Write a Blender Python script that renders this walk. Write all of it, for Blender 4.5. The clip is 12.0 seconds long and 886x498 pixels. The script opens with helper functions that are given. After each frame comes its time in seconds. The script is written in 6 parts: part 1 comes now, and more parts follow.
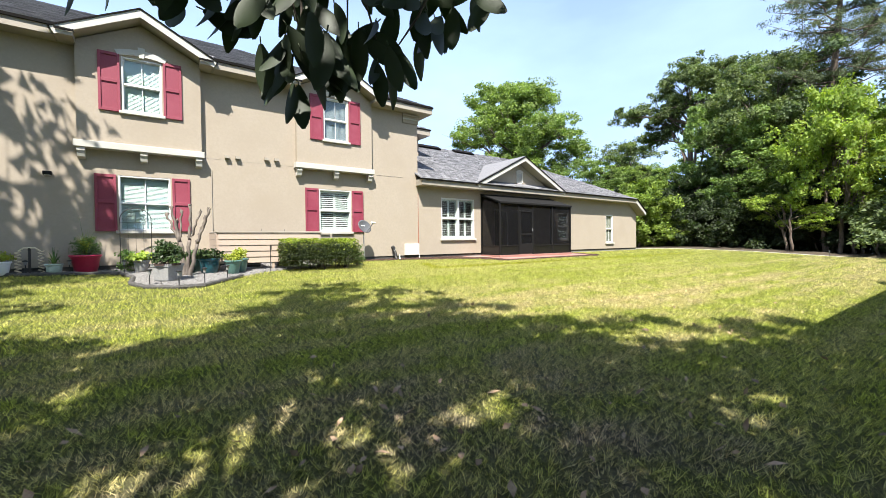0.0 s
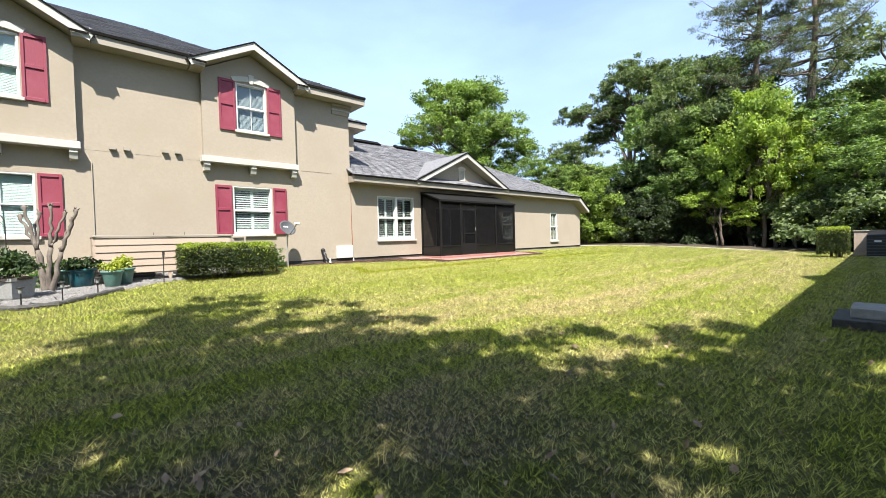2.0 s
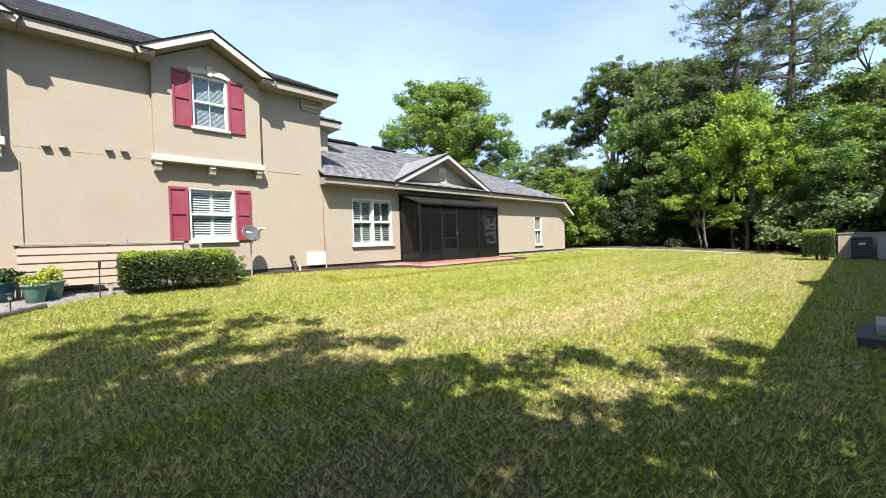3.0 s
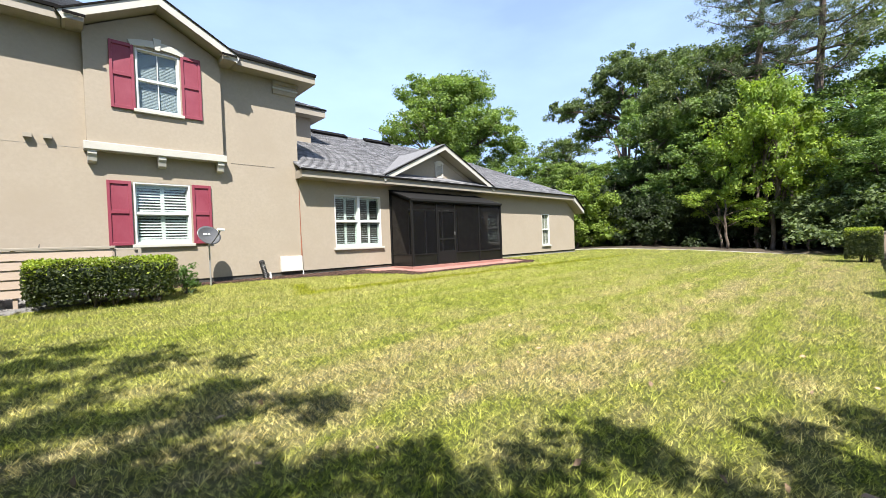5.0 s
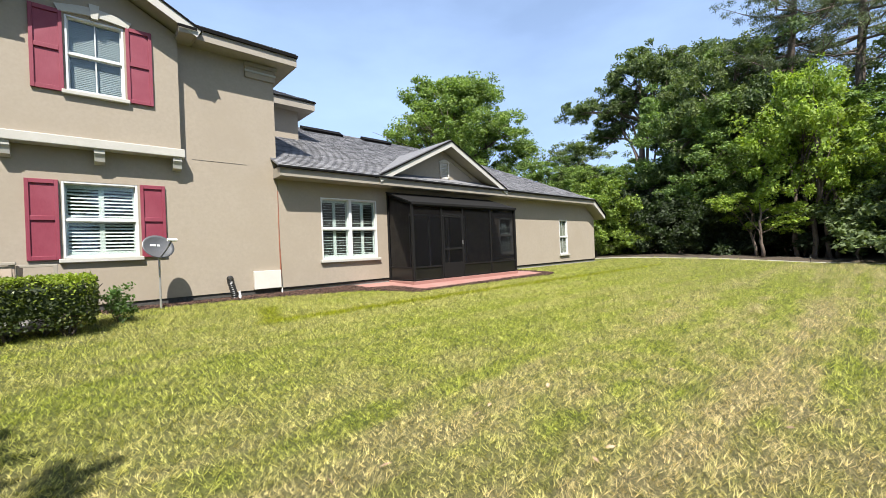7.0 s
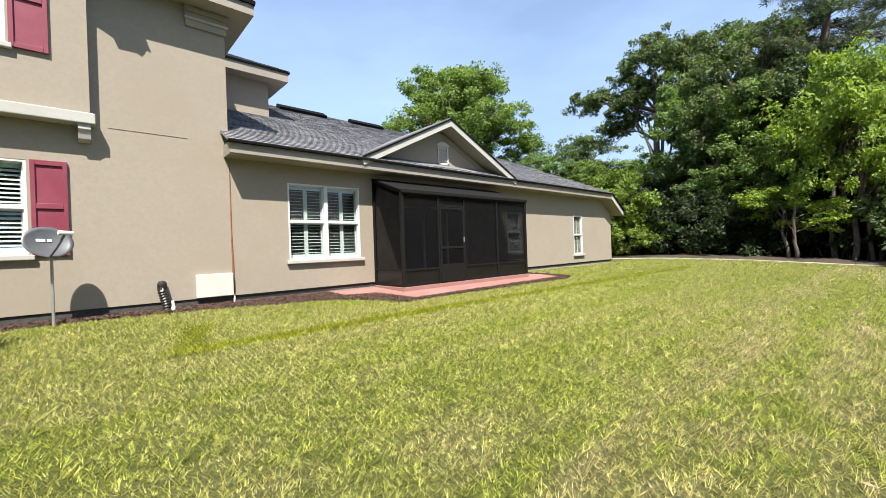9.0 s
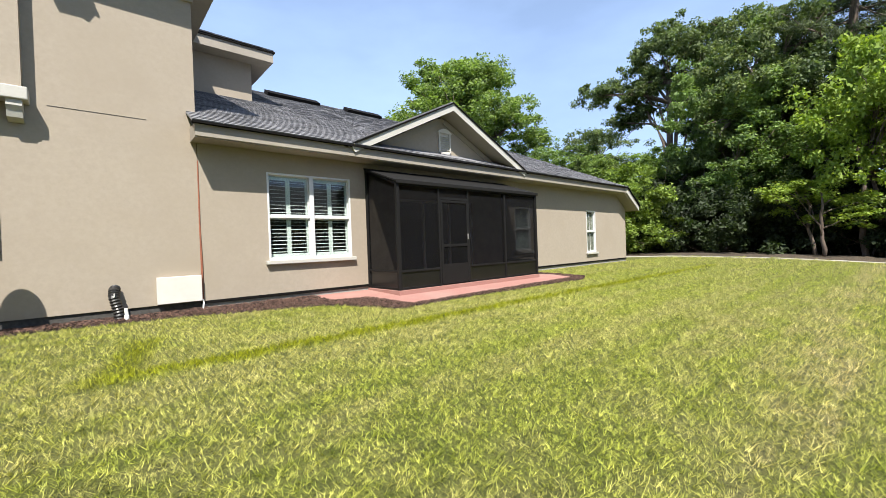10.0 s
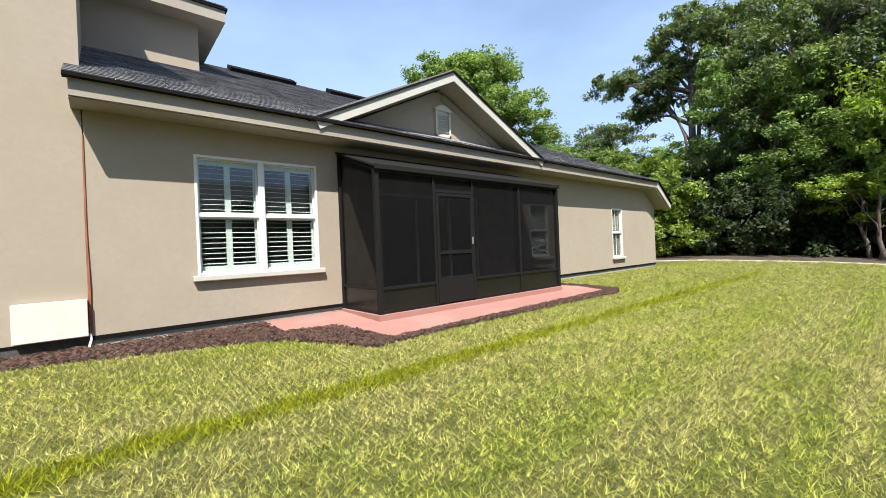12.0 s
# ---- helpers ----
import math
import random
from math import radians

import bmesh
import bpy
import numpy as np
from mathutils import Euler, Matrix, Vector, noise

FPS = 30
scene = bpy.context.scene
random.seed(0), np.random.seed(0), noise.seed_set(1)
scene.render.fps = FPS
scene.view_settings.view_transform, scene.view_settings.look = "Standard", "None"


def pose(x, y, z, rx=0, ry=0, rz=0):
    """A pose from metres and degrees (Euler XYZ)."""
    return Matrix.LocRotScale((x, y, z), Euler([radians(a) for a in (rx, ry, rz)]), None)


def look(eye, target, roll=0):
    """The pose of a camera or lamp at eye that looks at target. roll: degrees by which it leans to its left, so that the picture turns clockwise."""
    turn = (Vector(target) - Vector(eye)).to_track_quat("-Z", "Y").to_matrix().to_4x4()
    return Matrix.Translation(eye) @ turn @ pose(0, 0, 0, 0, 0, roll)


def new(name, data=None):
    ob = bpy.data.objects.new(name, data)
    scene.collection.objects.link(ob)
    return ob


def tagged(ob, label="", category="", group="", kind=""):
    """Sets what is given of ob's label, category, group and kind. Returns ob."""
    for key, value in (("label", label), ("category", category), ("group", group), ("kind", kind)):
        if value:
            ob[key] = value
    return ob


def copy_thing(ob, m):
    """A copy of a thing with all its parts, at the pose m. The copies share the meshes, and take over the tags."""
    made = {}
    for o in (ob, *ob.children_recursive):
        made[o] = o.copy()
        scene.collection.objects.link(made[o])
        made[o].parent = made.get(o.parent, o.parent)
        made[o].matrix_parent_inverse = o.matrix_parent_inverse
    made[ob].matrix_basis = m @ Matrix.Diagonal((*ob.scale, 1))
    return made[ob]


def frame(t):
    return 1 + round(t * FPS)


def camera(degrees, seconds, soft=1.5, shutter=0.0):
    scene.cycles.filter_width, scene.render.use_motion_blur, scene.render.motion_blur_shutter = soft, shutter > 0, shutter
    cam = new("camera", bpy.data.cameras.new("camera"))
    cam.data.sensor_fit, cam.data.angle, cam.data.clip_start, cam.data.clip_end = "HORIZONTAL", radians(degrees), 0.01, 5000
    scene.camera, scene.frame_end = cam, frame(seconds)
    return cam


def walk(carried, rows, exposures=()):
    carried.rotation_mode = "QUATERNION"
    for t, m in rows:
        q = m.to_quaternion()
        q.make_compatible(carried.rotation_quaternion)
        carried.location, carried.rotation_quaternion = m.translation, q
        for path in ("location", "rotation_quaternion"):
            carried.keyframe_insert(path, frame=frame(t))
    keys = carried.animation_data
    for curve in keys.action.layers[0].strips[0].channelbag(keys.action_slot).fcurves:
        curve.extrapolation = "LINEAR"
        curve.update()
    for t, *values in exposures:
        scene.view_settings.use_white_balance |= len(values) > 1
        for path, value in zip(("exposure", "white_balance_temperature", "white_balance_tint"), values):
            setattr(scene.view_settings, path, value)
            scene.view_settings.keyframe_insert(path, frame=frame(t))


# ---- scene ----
# ---- camera and its walk
EXPO = 1.25
cam = camera(95.5, 12.0, soft=0.8)

PATH = [
    (0, (-0.414, -0.371, 1.045), (0.758, 1.25, 1.005), -0.6),
    (0.5, (-0.215, -0.362, 1.029), (1.008, 1.22, 0.983), -0.7),
    (1, (0.105, -0.248, 1.032), (1.375, 1.296, 0.981), -1.0),
    (1.5, (0.429, -0.124, 1.049), (1.739, 1.387, 0.998), -1.3),
    (2, (0.816, 0.022, 1.092), (2.159, 1.503, 1.044), -1.5),
    (2.5, (1.218, 0.278, 1.115), (2.59, 1.734, 1.074), -1.7),
    (3, (1.608, 0.563, 1.157), (3.006, 1.993, 1.123), -1.8),
    (3.2, (1.792, 0.653, 1.17), (3.195, 2.077, 1.137), -1.8),
    (4.8, (3.102, 1.547, 1.266), (4.49, 2.986, 1.224), -1.8),
    (5, (3.261, 1.677, 1.258), (4.637, 3.128, 1.218), -2.0),
    (5.5, (3.615, 2.057, 1.3), (4.975, 3.523, 1.264), -2.2),
    (6, (4.021, 2.424, 1.321), (5.373, 3.897, 1.293), -2.3),
    (6.5, (4.382, 2.82, 1.344), (5.733, 4.294, 1.328), -2.4),
    (7, (4.808, 3.232, 1.356), (6.158, 4.708, 1.353), -2.2),
    (7.2, (4.996, 3.391, 1.359), (6.344, 4.869, 1.363), -2.2),
    (8.8, (6.328, 4.639, 1.339), (7.667, 6.125, 1.334), -1.9),
    (9, (6.488, 4.857, 1.34), (7.83, 6.34, 1.332), -1.9),
    (9.5, (6.913, 5.27, 1.346), (8.247, 6.76, 1.329), -2.0),
    (10, (7.361, 5.682, 1.345), (8.683, 7.182, 1.326), -2.0),
    (10.5, (7.801, 6.112, 1.37), (9.116, 7.619, 1.353), -2.1),
    (11, (8.241, 6.518, 1.401), (9.551, 8.029, 1.388), -2.2),
    (11.5, (8.644, 6.949, 1.421), (9.951, 8.463, 1.411), -2.3),
    (12, (9.075, 7.344, 1.432), (10.373, 8.865, 1.424), -2.3),
]
walk(cam, [(t, look(eye, target, roll)) for t, eye, target, roll in PATH],
     exposures=[(0.0, EXPO + 0.45), (3.0, EXPO + 0.37), (5.0, EXPO + 0.28), (7.0, EXPO + 0.02), (12.0, EXPO + 0.05)])

# ---- world, sun
SUN_WAY = Vector((0.70, 1.0, -1.80)).normalized()      # the way the light travels
world = bpy.data.worlds.new("world")
scene.world = world
world.use_nodes = True
wn = world.node_tree.nodes
wl = world.node_tree.links
wn.clear()
sky = wn.new("ShaderNodeTexSky")
sky.sky_type = 'NISHITA'
sky.sun_disc = False
sky.sun_elevation = radians(56)
sky.sun_rotation = radians(215)
sky.air_density, sky.dust_density, sky.ozone_density = 1.0, 1.2, 1.5
wcoord = wn.new("ShaderNodeTexCoord")
wmap = wn.new("ShaderNodeMapping")
wmap.inputs["Scale"].default_value = (1.2, 1.2, 3.2)
wnoise = wn.new("ShaderNodeTexNoise")
wnoise.inputs["Scale"].default_value = 1.5
wnoise.inputs["Detail"].default_value = 6
wnoise.inputs["Roughness"].default_value = 0.5
wramp = wn.new("ShaderNodeMapRange")          # thin high haze in wisps
wramp.inputs["From Min"].default_value = 0.35
wramp.inputs["From Max"].default_value = 0.75
wramp.inputs["To Min"].default_value = 0.0
wramp.inputs["To Max"].default_value = 0.42
wsep = wn.new("ShaderNodeSeparateXYZ")
whaze = wn.new("ShaderNodeMapRange")          # humid air, thicker towards the horizon
whaze.inputs["From Min"].default_value = 0.0
whaze.inputs["From Max"].default_value = 0.85
whaze.inputs["To Min"].default_value = 0.80
whaze.inputs["To Max"].default_value = 0.12
wadd = wn.new("ShaderNodeMath")
wadd.operation = 'ADD'
wadd.use_clamp = True
wmix = wn.new("ShaderNodeMixRGB")
wmix.inputs["Color2"].default_value = (4.4, 6.15, 9.7, 1)
wbg = wn.new("ShaderNodeBackground")
wbg.inputs["Strength"].default_value = 0.064
wout = wn.new("ShaderNodeOutputWorld")
wl.new(wcoord.outputs["Generated"], wmap.inputs["Vector"])
wl.new(wcoord.outputs["Generated"], wsep.inputs["Vector"])
wl.new(wmap.outputs["Vector"], wnoise.inputs["Vector"])
wl.new(wnoise.outputs["Fac"], wramp.inputs["Value"])
wl.new(wsep.outputs["Z"], whaze.inputs["Value"])
wl.new(wramp.outputs["Result"], wadd.inputs[0])
wl.new(whaze.outputs["Result"], wadd.inputs[1])
wl.new(wadd.outputs["Value"], wmix.inputs["Fac"])
wl.new(sky.outputs["Color"], wmix.inputs["Color1"])
wl.new(wmix.outputs["Color"], wbg.inputs["Color"])
wl.new(wbg.outputs["Background"], wout.inputs["Surface"])

sun_data = bpy.data.lights.new("sun", 'SUN')
sun_data.energy = 4.6
sun_data.angle = radians(0.53)
sun_data.color = (1.0, 0.953, 0.885)
sun = new("sun", sun_data)
sun.rotation_mode = 'QUATERNION'
sun.rotation_quaternion = SUN_WAY.to_track_quat('-Z', 'Y')
sun.location = (-10, -14, 26)


# ---- materials
def mat_new(name):
    m = bpy.data.materials.new(name)
    m.use_nodes = True
    nt = m.node_tree
    return m, nt, nt.nodes["Principled BSDF"]


def rgb(c):
    return (c[0], c[1], c[2], 1.0)


def noise_node(nt, scale, detail=4, rough=0.55, stretch=None):
    geo = nt.nodes.new("ShaderNodeNewGeometry")
    n = nt.nodes.new("ShaderNodeTexNoise")
    n.inputs["Scale"].default_value = scale
    n.inputs["Detail"].default_value = detail
    n.inputs["Roughness"].default_value = rough
    if stretch:
        mp = nt.nodes.new("ShaderNodeMapping")
        mp.inputs["Scale"].default_value = stretch
        nt.links.new(geo.outputs["Position"], mp.inputs["Vector"])
        nt.links.new(mp.outputs["Vector"], n.inputs["Vector"])
    else:
        nt.links.new(geo.outputs["Position"], n.inputs["Vector"])
    return n.outputs["Fac"]


def ramp_node(nt, fac, stops):
    r = nt.nodes.new("ShaderNodeValToRGB")
    e = r.color_ramp.elements
    while len(e) < len(stops):
        e.new(0.5)
    for el, (p, c) in zip(e, stops):
        el.position = p
        el.color = rgb(c)
    nt.links.new(fac, r.inputs["Fac"])
    return r.outputs["Color"]


def mix_node(nt, fac, a, b, mode='MIX'):
    m = nt.nodes.new("ShaderNodeMixRGB")
    m.blend_type = mode
    for sock, v in ((m.inputs["Fac"], fac), (m.inputs["Color1"], a), (m.inputs["Color2"], b)):
        if isinstance(v, (int, float)):
            sock.default_value = v
        elif isinstance(v, tuple):
            sock.default_value = rgb(v)
        else:
            nt.links.new(v, sock)
    return m.outputs["Color"]


def bump_node(nt, bsdf, fac, strength, dist):
    b = nt.nodes.new("ShaderNodeBump")
    b.inputs["Strength"].default_value = strength
    b.inputs["Distance"].default_value = dist
    nt.links.new(fac, b.inputs["Height"])
    nt.links.new(b.outputs["Normal"], bsdf.inputs["Normal"])


def surface(name, c1, c2, scale=8.0, rough=0.8, metal=0.0, bump=0.0, bscale=60.0, bdist=0.004, c3=None, scale2=0.7,
            stretch=None, island=0.0, objrand=0.0, spec=0.5):
    """Two-scale mottled surface: c1 to c2 by fine grain, towards c3 by broad stains."""
    m, nt, b = mat_new(name)
    fine = noise_node(nt, scale, 5, 0.6, stretch)
    col = ramp_node(nt, fine, [(0.32, c1), (0.68, c2)])
    if c3:
        broad = noise_node(nt, scale2, 4, 0.6)
        r = ramp_node(nt, broad, [(0.45, (0, 0, 0)), (0.75, (1, 1, 1))])
        col = mix_node(nt, r, col, c3)
    if island or objrand:
        if island:
            src = nt.nodes.new("ShaderNodeNewGeometry").outputs["Random Per Island"]
            amt = island
        else:
            src = nt.nodes.new("ShaderNodeObjectInfo").outputs["Random"]
            amt = objrand
        v = ramp_node(nt, src, [(0.0, (1 - amt,) * 3), (1.0, (1 + amt,) * 3)])
        col = mix_node(nt, 1.0, col, v, 'MULTIPLY')
    nt.links.new(col, b.inputs["Base Color"])
    b.inputs["Roughness"].default_value = rough
    b.inputs["Metallic"].default_value = metal
    b.inputs["Specular IOR Level"].default_value = spec
    if bump:
        bump_node(nt, b, noise_node(nt, bscale, 6, 0.65), bump, bdist)
    return m


STUCCO = surface("stucco", (0.288, 0.246, 0.192), (0.318, 0.273, 0.214), 14, 0.92, bump=0.35, bscale=130, bdist=0.004,
                 c3=(0.281, 0.237, 0.181), scale2=0.55)
TRIM = surface("cream_trim", (0.4004, 0.3888, 0.3488), (0.4312, 0.4194, 0.3794), 20, 0.75, bump=0.15, bscale=160, bdist=0.002,
               c3=(0.3652, 0.3510, 0.3106), scale2=1.2)
FASCIA = surface("beige_fascia", (0.265, 0.236, 0.192), (0.292, 0.260, 0.212), 10, 0.7, c3=(0.240, 0.211, 0.171), scale2=1.0)
WHITE = surface("white_vinyl", (0.5537, 0.5610, 0.5537), (0.5829, 0.5902, 0.5829), 12, 0.45, c3=(0.5246, 0.5319, 0.5173), scale2=2)
MAROON = surface("maroon_paint", (0.1763, 0.0205, 0.0402), (0.2050, 0.0271, 0.0500), 25, 0.6, bump=0.1, bscale=90, bdist=0.002,
                 c3=(0.2222, 0.0418, 0.0656), scale2=1.6, stretch=(3, 3, 0.6))
DRIP = surface("dark_drip_edge", (0.004, 0.0036, 0.0033), (0.008, 0.007, 0.0065), 20, 0.9, spec=0.12)
SHINGLE = surface("asphalt_shingle", (0.078, 0.078, 0.084), (0.205, 0.205, 0.214), 34, 0.95, bump=0.6, bscale=220, bdist=0.004,
                  c3=(0.150, 0.148, 0.150), scale2=3.0, island=0.36, spec=0.35)
SHINGLE_PIECE = surface("asphalt_shingle_piece", (0.078, 0.078, 0.084), (0.205, 0.205, 0.214), 34, 0.95, bump=0.6, bscale=220,
                        bdist=0.004, c3=(0.150, 0.148, 0.150), scale2=3.0, objrand=0.36, spec=0.35)
BRONZE = surface("bronze_aluminium", (0.006, 0.0057, 0.0055), (0.010, 0.0095, 0.009), 30, 0.65, spec=0.2)
# dark wall colour that stands for the unlit rooms behind the glass
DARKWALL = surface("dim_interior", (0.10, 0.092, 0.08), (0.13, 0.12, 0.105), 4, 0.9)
BLIND = surface("white_louver", (0.681, 0.699, 0.681), (0.727, 0.736, 0.718), 10, 0.5)
# darker copy of the grey blind, with the eave's shadow in its colour
BLIND_IN_SHADE = surface("shaded_blind", (0.235, 0.255, 0.275), (0.275, 0.295, 0.315), 10, 0.6)
BEIGEBLIND = surface("beige_blind", (0.33, 0.30, 0.255), (0.38, 0.35, 0.30), 10, 0.6)
BLINDGREY = surface("grey_blind", (0.58, 0.64, 0.64), (0.66, 0.71, 0.71), 10, 0.6)
PINK = surface("pink_concrete", (0.2550, 0.1232, 0.1012), (0.3000, 0.1478, 0.1219), 26, 0.85, bump=0.25, bscale=140, bdist=0.003,
               c3=(0.2900, 0.1770, 0.1495), scale2=1.1)
CONCRETE = surface("grey_concrete", (0.255, 0.247, 0.225), (0.330, 0.323, 0.300), 18, 0.9, bump=0.4, bscale=90, bdist=0.005,
                   c3=(0.195, 0.188, 0.165), scale2=1.3)
PALE = surface("pale_path", (0.300, 0.282, 0.240), (0.348, 0.330, 0.288), 10, 0.9, bump=0.3, bscale=50, bdist=0.006)
MULCHSOIL = surface("mulch_soil", (0.026, 0.015, 0.011), (0.060, 0.037, 0.028), 30, 0.95, bump=0.8, bscale=45, bdist=0.02)
MULCH = surface("bark_chips", (0.022, 0.012, 0.009), (0.095, 0.056, 0.042), 40, 0.95, island=0.9, bump=0.4, bscale=150, bdist=0.003, spec=0.2)
GRAVELM = surface("white_gravel", (0.150, 0.145, 0.138), (0.225, 0.220, 0.212), 60, 0.85, island=0.3)
GRAVELBASE = surface("gravel_bed", (0.115, 0.108, 0.100), (0.200, 0.192, 0.182), 42, 0.9, bump=1.0, bscale=55, bdist=0.02)
EDGING = surface("dark_edging", (0.035, 0.033, 0.030), (0.07, 0.066, 0.06), 18, 0.85, bump=0.4, bscale=60, bdist=0.006)
SIDING = surface("beige_siding", (0.300, 0.236, 0.186), (0.332, 0.264, 0.210), 22, 0.75, bump=0.25, bscale=40, bdist=0.003,
                 c3=(0.319, 0.251, 0.198), scale2=1.5, stretch=(0.6, 1, 5), objrand=0.05)
BLACK = surface("black_plastic", (0.009, 0.009, 0.009), (0.015, 0.015, 0.015), 30, 0.45)
DISHGREY = surface("grey_painted_steel", (0.090, 0.092, 0.097), (0.113, 0.115, 0.119), 20, 0.45, metal=0.2)
STEEL = surface("galvanised_steel", (0.36, 0.355, 0.34), (0.46, 0.455, 0.44), 26, 0.45, metal=0.6)
PVC = surface("white_pvc", (0.70, 0.69, 0.66), (0.76, 0.75, 0.72), 20, 0.5)
BOXWHITE = surface("off_white_cover", (0.530, 0.503, 0.454), (0.564, 0.538, 0.488), 6, 0.7, c3=(0.500, 0.469, 0.416), scale2=1.8)
RUST = surface("rust_sealant", (0.16, 0.050, 0.025), (0.30, 0.11, 0.06), 20, 0.8, stretch=(1, 1, 0.2))
REDPOT = surface("red_glazed_pot", (0.40, 0.018, 0.055), (0.46, 0.026, 0.070), 15, 0.35)
BLUEPOT = surface("teal_glazed_pot", (0.0084, 0.0665, 0.0875), (0.0154, 0.0910, 0.1120), 12, 0.3)
GREENPOT = surface("green_glazed_pot", (0.0630, 0.1400, 0.1190), (0.0910, 0.1820, 0.1540), 12, 0.4)
STONEPOT = surface("grey_stone_pot", (0.1800, 0.1800, 0.1740), (0.2520, 0.2520, 0.2400), 24, 0.9, bump=0.4, bscale=60, bdist=0.005)
PINKPOT = surface("pale_green_pot", (0.30, 0.37, 0.30), (0.38, 0.44, 0.36), 12, 0.5)
ROPE = surface("pale_coil", (0.55, 0.46, 0.30), (0.66, 0.56, 0.40), 30, 0.8)
WROUGHT = surface("wrought_iron", (0.03, 0.028, 0.026), (0.06, 0.052, 0.046), 40, 0.6, metal=0.4)
BARK = surface("bark", (0.070, 0.052, 0.040), (0.15, 0.115, 0.09), 14, 0.95, bump=0.9, bscale=20, bdist=0.03, stretch=(1, 1, 0.25))
CRAPE = surface("smooth_pale_bark", (0.075, 0.060, 0.050), (0.175, 0.148, 0.122), 13, 0.85, bump=0.6, bscale=30, bdist=0.006, stretch=(1, 1, 0.4))
TWIG = surface("dark_twig", (0.05, 0.040, 0.03), (0.09, 0.07, 0.055), 30, 0.9)
DEADLEAF = surface("dry_leaf", (0.20, 0.12, 0.07), (0.36, 0.25, 0.16), 20, 0.8, island=0.4)
ROOFPANEL = surface("dark_roof_panel", (0.009, 0.0087, 0.0083), (0.013, 0.0125, 0.012), 14, 0.8, spec=0.15)


def glass_mat():
    m, nt, b = mat_new("window_glass")
    b.inputs["Base Color"].default_value = (0.9, 0.93, 0.93, 1)
    b.inputs["Roughness"].default_value = 0.02
    b.inputs["IOR"].default_value = 1.45
    tr = nt.nodes.new("ShaderNodeBsdfTransparent")
    tr.inputs["Color"].default_value = (0.80, 0.86, 0.84, 1)
    gl = nt.nodes.new("ShaderNodeBsdfGlossy")
    gl.inputs["Roughness"].default_value = 0.03
    lw = nt.nodes.new("ShaderNodeLayerWeight")
    lw.inputs["Blend"].default_value = 0.5
    pw = nt.nodes.new("ShaderNodeMath")
    pw.operation = 'POWER'
    pw.inputs[1].default_value = 4.0
    ma = nt.nodes.new("ShaderNodeMath")
    ma.operation = 'MULTIPLY_ADD'
    ma.inputs[1].default_value = 0.85
    ma.inputs[2].default_value = 0.05
    mx = nt.nodes.new("ShaderNodeMixShader")
    nt.links.new(lw.outputs["Facing"], pw.inputs[0])
    nt.links.new(pw.outputs["Value"], ma.inputs[0])
    nt.links.new(ma.outputs["Value"], mx.inputs["Fac"])
    nt.links.new(tr.outputs["BSDF"], mx.inputs[1])
    nt.links.new(gl.outputs["BSDF"], mx.inputs[2])
    nt.links.new(mx.outputs["Shader"], nt.nodes["Material Output"].inputs["Surface"])
    return m


GLASS = glass_mat()


def screen_mat():
    m, nt, b = mat_new("charcoal_insect_screen")
    b.inputs["Base Color"].default_value = (0.0045, 0.0045, 0.005, 1)
    b.inputs["Roughness"].default_value = 0.8
    b.inputs["Specular IOR Level"].default_value = 0.1
    tr = nt.nodes.new("ShaderNodeBsdfTransparent")
    mx = nt.nodes.new("ShaderNodeMixShader")
    n = noise_node(nt, 3.0, 2)
    f = ramp_node(nt, n, [(0.3, (0.77, 0.77, 0.77)), (0.7, (0.83, 0.83, 0.83))])
    nt.links.new(f, mx.inputs["Fac"])
    nt.links.new(tr.outputs["BSDF"], mx.inputs[1])
    nt.links.new(b.outputs["BSDF"], mx.inputs[2])
    nt.links.new(mx.outputs["Shader"], nt.nodes["Material Output"].inputs["Surface"])
    return m


SCREEN = screen_mat()
KICK = surface("smoky_vinyl_panel", (0.006, 0.006, 0.006), (0.010, 0.0095, 0.009), 5, 0.28, spec=0.45)


def leaf_mat(name, dark, light, trans, rough=0.5, island=0.35, tmix=0.35):
    m, nt, b = mat_new(name)
    src = nt.nodes.new("ShaderNodeNewGeometry").outputs["Random Per Island"]
    col = ramp_node(nt, src, [(0.0, dark), (1.0, light)])
    broad = noise_node(nt, 0.9, 3)
    v = ramp_node(nt, broad, [(0.3, (1 - island,) * 3), (0.7, (1 + island,) * 3)])
    col = mix_node(nt, 1.0, col, v, 'MULTIPLY')
    ob = nt.nodes.new("ShaderNodeObjectInfo").outputs["Random"]
    w = ramp_node(nt, ob, [(0.0, (0.82, 0.86, 0.85)), (1.0, (1.18, 1.12, 1.0))])
    col = mix_node(nt, 1.0, col, w, 'MULTIPLY')
    nt.links.new(col, b.inputs["Base Color"])
    b.inputs["Roughness"].default_value = rough
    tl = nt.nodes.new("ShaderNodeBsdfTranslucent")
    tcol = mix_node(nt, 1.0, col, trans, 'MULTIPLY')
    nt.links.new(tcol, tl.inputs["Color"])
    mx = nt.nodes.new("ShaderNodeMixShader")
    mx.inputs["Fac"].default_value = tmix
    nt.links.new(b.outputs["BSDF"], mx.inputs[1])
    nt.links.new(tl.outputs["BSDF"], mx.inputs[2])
    nt.links.new(mx.outputs["Shader"], nt.nodes["Material Output"].inputs["Surface"])
    return m


